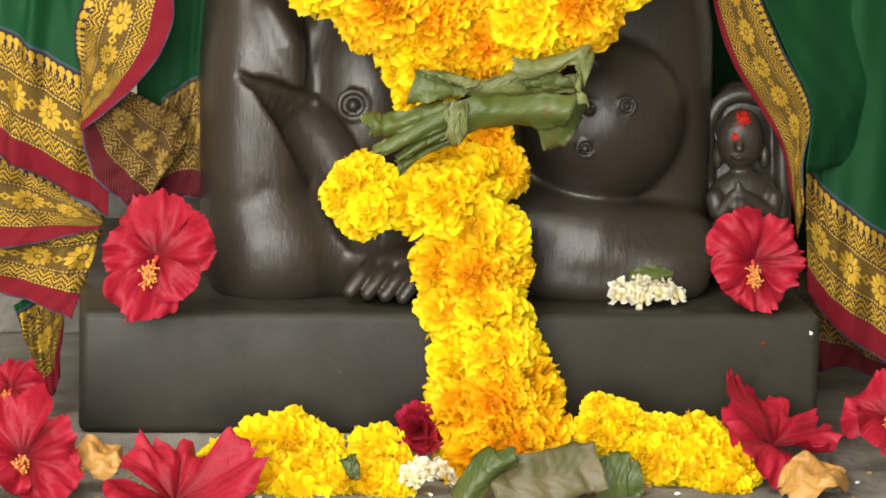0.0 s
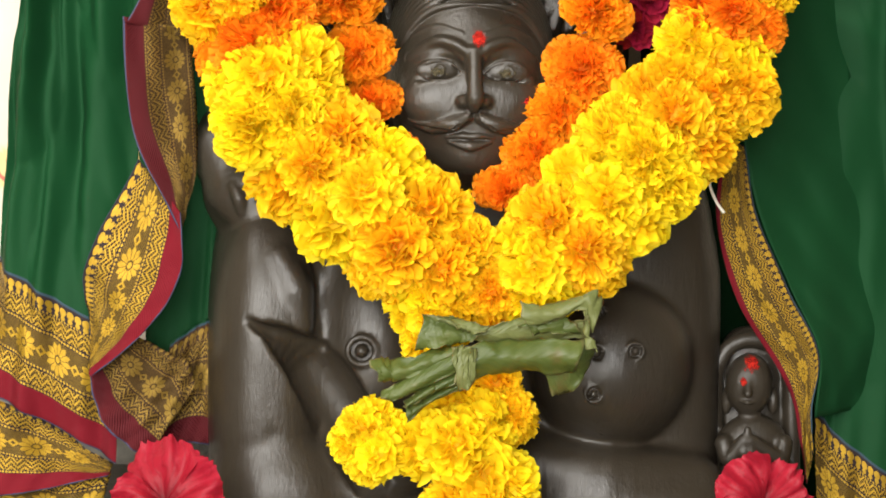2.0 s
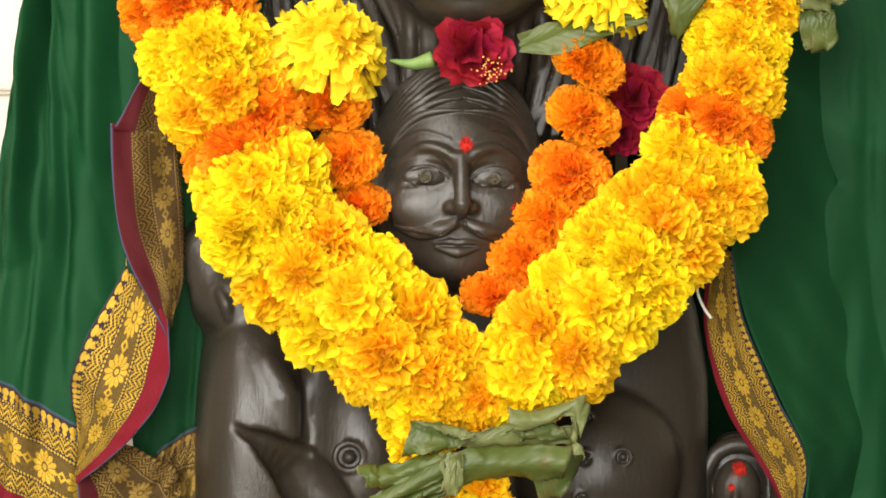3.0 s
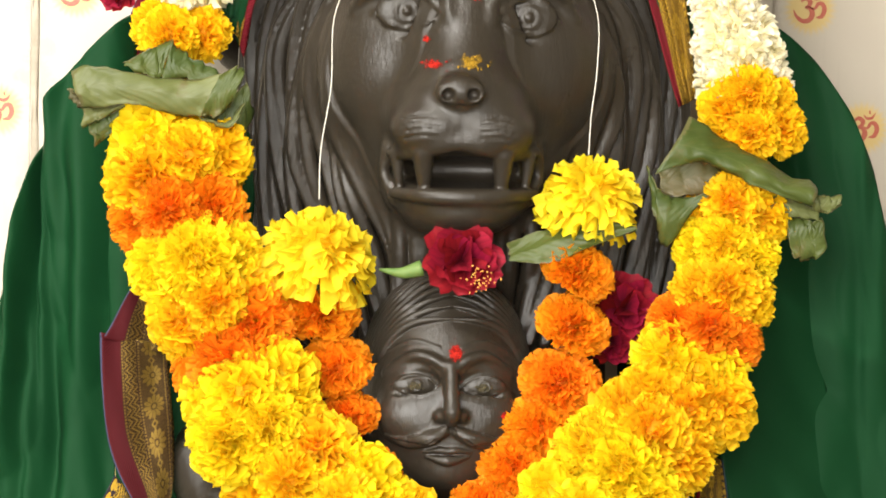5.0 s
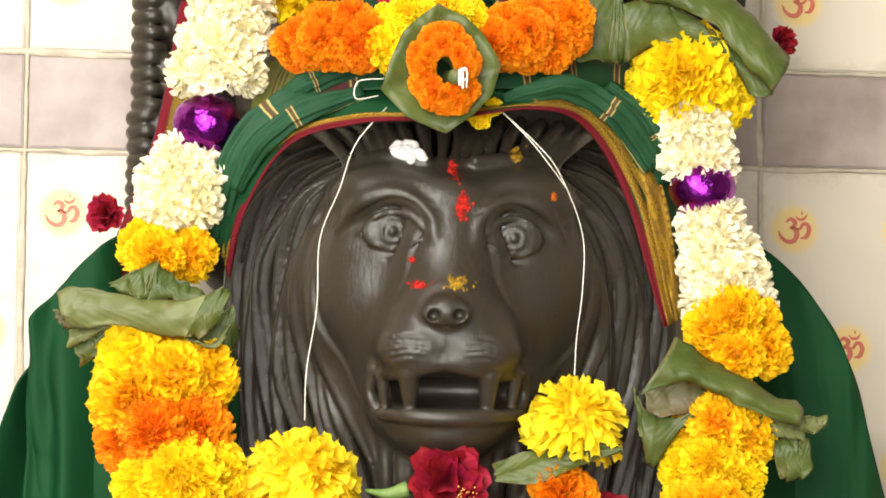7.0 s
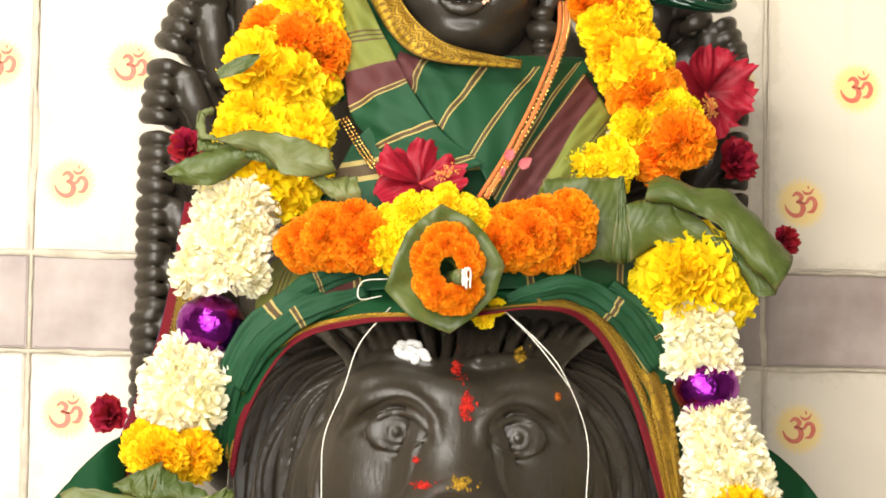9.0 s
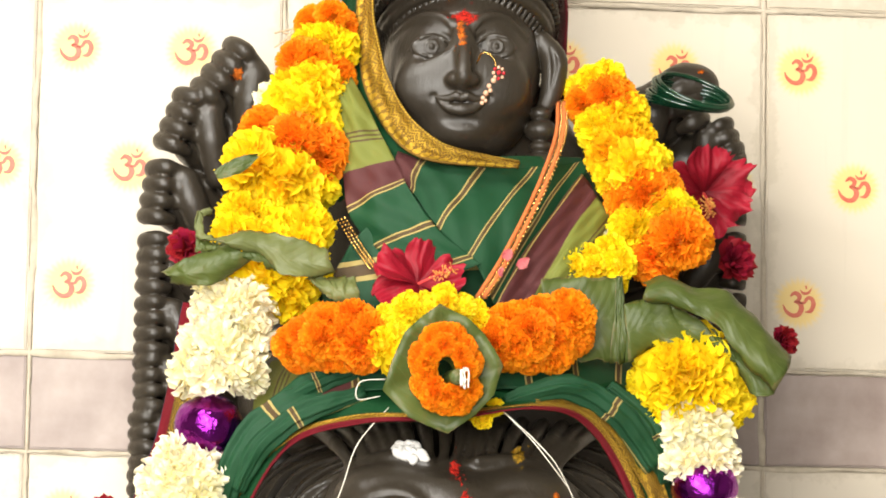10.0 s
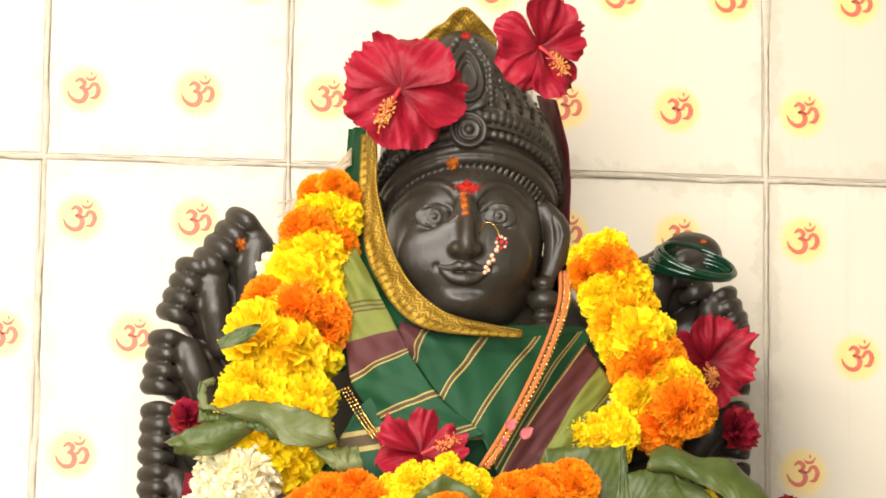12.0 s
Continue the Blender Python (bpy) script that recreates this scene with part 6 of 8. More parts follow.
sheet("edge_fold", [(0.1319, -0.2850, 0.9538), (0.1198, -0.2850, 0.9704), (0.1081, -0.2850, 0.9872)], [(0.0815, -0.3350, 0.8712), (0.0581, -0.3400, 0.8701), (0.0319, -0.3450, 0.8689)], SHAWL, shawl, 0.0, 0.03, 40, 40,
      ((1.2, 0.003, 0.3, 0.3),), u0=0.012, uscale=1.6, sag=0.012)
sheet("lap_cloth", [(-0.1382, -0.3400, 0.7753), (-0.0718, -0.3700, 0.8114), (0.0004, -0.3800, 0.8125), (0.0667, -0.3700, 0.8150), (0.1499, -0.3400, 0.7782)], [(-0.1211, -0.3000, 0.8386), (-0.0592, -0.3000, 0.8590), (0.0075, -0.3000, 0.8692), (0.0748, -0.3000, 0.8711), (0.1469, -0.3000, 0.8478)], SHAWL, shawl, 0, 0.06, 90, 24, ((3.5, 0.004, 0.2, 0.6),), u0=-0.01, sag=0.014)
# veil over the head: gold edging, green fall, red lining at the other side
veil = thing("veil", (0.0, -0.24, 0.95), "green veil with broad gold edging framing the stone face", "veil")
sheet("gold_edging", [(-0.0524, -0.2850, 1.1430), (-0.0490, -0.2980, 1.0869), (-0.0352, -0.3150, 1.0376), (-0.0027, -0.3280, 1.0017), (0.0574, -0.3160, 0.9906)], [(-0.0611, -0.2660, 1.1443), (-0.0615, -0.2770, 1.0794), (-0.0499, -0.2980, 1.0284), (-0.0184, -0.3290, 0.9893), (0.0555, -0.3220, 0.9846)], SARI_GOLD, veil, 0.0640, 0.0912, 80, 18, thick=0.0016)
sheet("fall", [(-0.0586, -0.2640, 1.1513), (-0.0588, -0.2750, 1.0799), (-0.0475, -0.2940, 1.0287), (-0.0160, -0.3160, 0.9896)], [(-0.0685, -0.2350, 1.1545), (-0.0736, -0.2450, 1.0781), (-0.0778, -0.2600, 1.0236), (-0.0744, -0.2900, 0.9598)], SARI, veil, 0.12, 0.2, 40, 16)
sheet("lining", [(0.0898, -0.2450, 1.1804), (0.1004, -0.2450, 1.1322), (0.1007, -0.2400, 1.0848), (0.0992, -0.2500, 1.0221)], [(0.0812, -0.1900, 1.1960), (0.0943, -0.1800, 1.1443), (0.0948, -0.1800, 1.0949), (0.0921, -0.1900, 1.0309)], SARI_BACK, veil, 0.003, 0.019, 40, 8, ((2.0, 0.003, 0.2, 0.2),))
sheet("gold_edging", [(-0.0146, -0.2350, 1.2265), (0.0017, -0.2450, 1.2392), (0.0171, -0.2500, 1.2497), (0.0300, -0.2450, 1.2425), (0.0444, -0.2350, 1.2297)], [(-0.0134, -0.2250, 1.2119), (0.0037, -0.2280, 1.2208), (0.0196, -0.2300, 1.2254), (0.0322, -0.2280, 1.2219), (0.0458, -0.2250, 1.2141)], SARI_GOLD, veil, 0.064, 0.0912, 40, 12)


# ---- garlands ----
main = thing("garland", (0.0, -0.42, 0.10), "long heavy garland of yellow and orange marigolds with tuberose and leaves", "garland")
# from the left shoulder down to the waist
strand(main, [((-0.0818, -0.2700, 1.0972), 0.025), ((-0.0911, -0.2800, 1.0629), 0.031), ((-0.1007, -0.2900, 1.0268), 0.037), ((-0.1142, -0.3000, 0.9867), 0.046), ((-0.1230, -0.3100, 0.9473), 0.053)], "oyoyyoyyoyy", 0.60)
strand(main, [((-0.1519, -0.3180, 0.9288), 0.034), ((-0.1188, -0.3220, 0.9189), 0.040), ((-0.0817, -0.3220, 0.9220), 0.034)], "yyy", 0.6)
strand(main, [((-0.1308, -0.3250, 0.8955), 0.044), ((-0.1403, -0.3350, 0.8782), 0.042)], "yy", 0.6)
strand(main, [((-0.1510, -0.3450, 0.8768), 0.0351), ((-0.1586, -0.3500, 0.8434), 0.0386), ((-0.1619, -0.3520, 0.8105), 0.0398)], "w", 0.42, 4)
strand(main, [((-0.1809, -0.3520, 0.7613), 0.0339), ((-0.1883, -0.3520, 0.7328), 0.0386), ((-0.1905, -0.3550, 0.7169), 0.0410)], "w", 0.42, 4)
strand(main, [((-0.1975, -0.3600, 0.6964), 0.040), ((-0.2012, -0.3600, 0.6802), 0.042)], "ay", 0.7)
strand(main, [((-0.2143, -0.3750, 0.6174), 0.042), ((-0.1941, -0.3900, 0.5950), 0.050), ((-0.1917, -0.4000, 0.5554), 0.050), ((-0.1753, -0.4050, 0.5161), 0.050), ((-0.1570, -0.4100, 0.4769), 0.050), ((-0.1632, -0.4150, 0.4728), 0.052),
              ((-0.1394, -0.4300, 0.4227), 0.052), ((-0.1038, -0.4400, 0.3805), 0.052), ((-0.0604, -0.4500, 0.3425), 0.052), ((-0.0208, -0.4550, 0.3118), 0.046)], "yaodaoydayaadyayyadaay", 0.66)
# from the right shoulder
strand(main, [((0.1195, -0.2600, 1.0594), 0.026), ((0.1291, -0.2700, 1.0286), 0.031), ((0.1451, -0.2800, 0.9933), 0.034), ((0.1631, -0.2900, 0.9540), 0.037), ((0.1809, -0.3000, 0.9152), 0.038)], "yoyayodo", 0.56)
strand(main, [((0.0906, -0.3100, 0.9137), 0.020), ((0.1419, -0.3050, 0.9157), 0.024)], "yy", 0.7)
for at, r, axis in (((0.1790, -0.3480, 0.8340), 0.041, (0, -0.7, 0.8)), ((0.1630, -0.3400, 0.8250), 0.030, (-0.6, -0.7, 0.3)), ((0.2030, -0.3380, 0.8230), 0.030, (0.6, -0.7, 0.2)), ((0.1830, -0.3380, 0.8140), 0.030, (0, -1, 0.1))):
    head_of("d", at, r, main, axis, 0.85)
strand(main, [((0.1842, -0.3450, 0.8035), 0.0316), ((0.1866, -0.3450, 0.7705), 0.0351)], "w", 0.42, 4)
strand(main, [((0.1984, -0.3450, 0.7298), 0.0304), ((0.2042, -0.3500, 0.6968), 0.0351), ((0.2118, -0.3520, 0.6681), 0.0410)], "w", 0.42, 4)
strand(main, [((0.2114, -0.3600, 0.6557), 0.038), ((0.2225, -0.3700, 0.6190), 0.044)], "aay", 0.66)
strand(main, [((0.2040, -0.3850, 0.5741), 0.042), ((0.1950, -0.3950, 0.5453), 0.043), ((0.1886, -0.4000, 0.5131), 0.042), ((0.1762, -0.4050, 0.4810), 0.044), ((0.1598, -0.4100, 0.4410), 0.048), ((0.1571, -0.4150, 0.4419), 0.054), ((0.1277, -0.4300, 0.3985), 0.052),
              ((0.0872, -0.4400, 0.3590), 0.052), ((0.0548, -0.4500, 0.3239), 0.050), ((0.0150, -0.4550, 0.3042), 0.042)], "adaoyaadyaydaydaay", 0.66)
strand(main, [((-0.0420, -0.4450, 0.3060), 0.040), ((-0.0060, -0.4450, 0.2960), 0.036), ((0.0300, -0.4450, 0.3080), 0.040), ((0.0640, -0.4400, 0.3120), 0.036)], "yaay", 0.62)
# tail over the lap to the platform
strand(main, [((-0.0380, -0.4550, 0.2839), 0.026), ((-0.0276, -0.4550, 0.2602), 0.026)], "yy", 0.6)
strand(main, [((0.0218, -0.4450, 0.2184), 0.034), ((-0.0102, -0.4500, 0.1969), 0.044), ((-0.0181, -0.4550, 0.1735), 0.046)], "ayy", 0.6)
strand(main, [((-0.0814, -0.4450, 0.1995), 0.028), ((-0.0534, -0.4500, 0.1725), 0.038)], "yyy", 0.6)
strand(main, [((0.0054, -0.4600, 0.1705), 0.044), ((0.0076, -0.4650, 0.1392), 0.044), ((0.0074, -0.4750, 0.1089), 0.046), ((0.0130, -0.4850, 0.0787), 0.044), ((0.0192, -0.4900, 0.0475), 0.050), ((0.0253, -0.4950, 0.0203), 0.054)], "yayyaay", 0.66)
strand(main, [((0.0838, -0.5000, 0.0398), 0.026), ((0.1195, -0.5050, 0.0228), 0.028), ((0.1591, -0.5100, 0.0098), 0.036), ((0.1827, -0.5150, -0.0032), 0.036)], "yy", 0.62)
strand(main, [((0.1809, -0.5250, -0.0008), 0.030), ((0.1962, -0.5300, -0.0076), 0.030)], "y", 0.7)
for at, r in (((-0.1688, -0.5200, 0.0101), 0.023), ((-0.1473, -0.5150, 0.0209), 0.025), ((-0.1238, -0.5100, 0.0269), 0.025), ((-0.1070, -0.5120, 0.0202), 0.022), ((-0.0645, -0.5100, 0.0198), 0.022), ((-0.1419, -0.5300, 0.0025), 0.027), ((-0.1129, -0.5300, 0.0065), 0.023),
              ((-0.0515, -0.5150, 0.0149), 0.015), ((-0.0928, -0.5400, -0.0002), 0.023), ((-0.0657, -0.5400, 0.0022), 0.022), ((-0.1196, -0.5500, -0.0077), 0.025), ((-0.0577, -0.5500, -0.0085), 0.020)):
    head_of("y", at, r, main, (spin.uniform(-0.5, 0.5), -0.7, 0.8))
strand(main, [((0.0566, -0.5400, -0.0151), 0.018), ((0.1077, -0.5400, -0.0151), 0.018)], "y", 0.9, 2)
# foil balls between the tuberoses
for at, r in (((-0.1682, -0.3520, 0.7872), 0.0245), ((0.1917, -0.3480, 0.7516), 0.0245)):
    foil = Shape().ball(at, (r, r, r * 0.93), n=48)
    rnd = random.Random(3)
    foil.v = [tuple(Vector(at) + (Vector(v) - Vector(at)) * (1 + 0.06 * noise.noise(Vector(v) * 75) + 0.025 * abs(noise.noise(Vector(v) * 190)))) for v in foil.v]
    part("foil_ball", foil, PURPLE, main, "shiny purple foil ball")
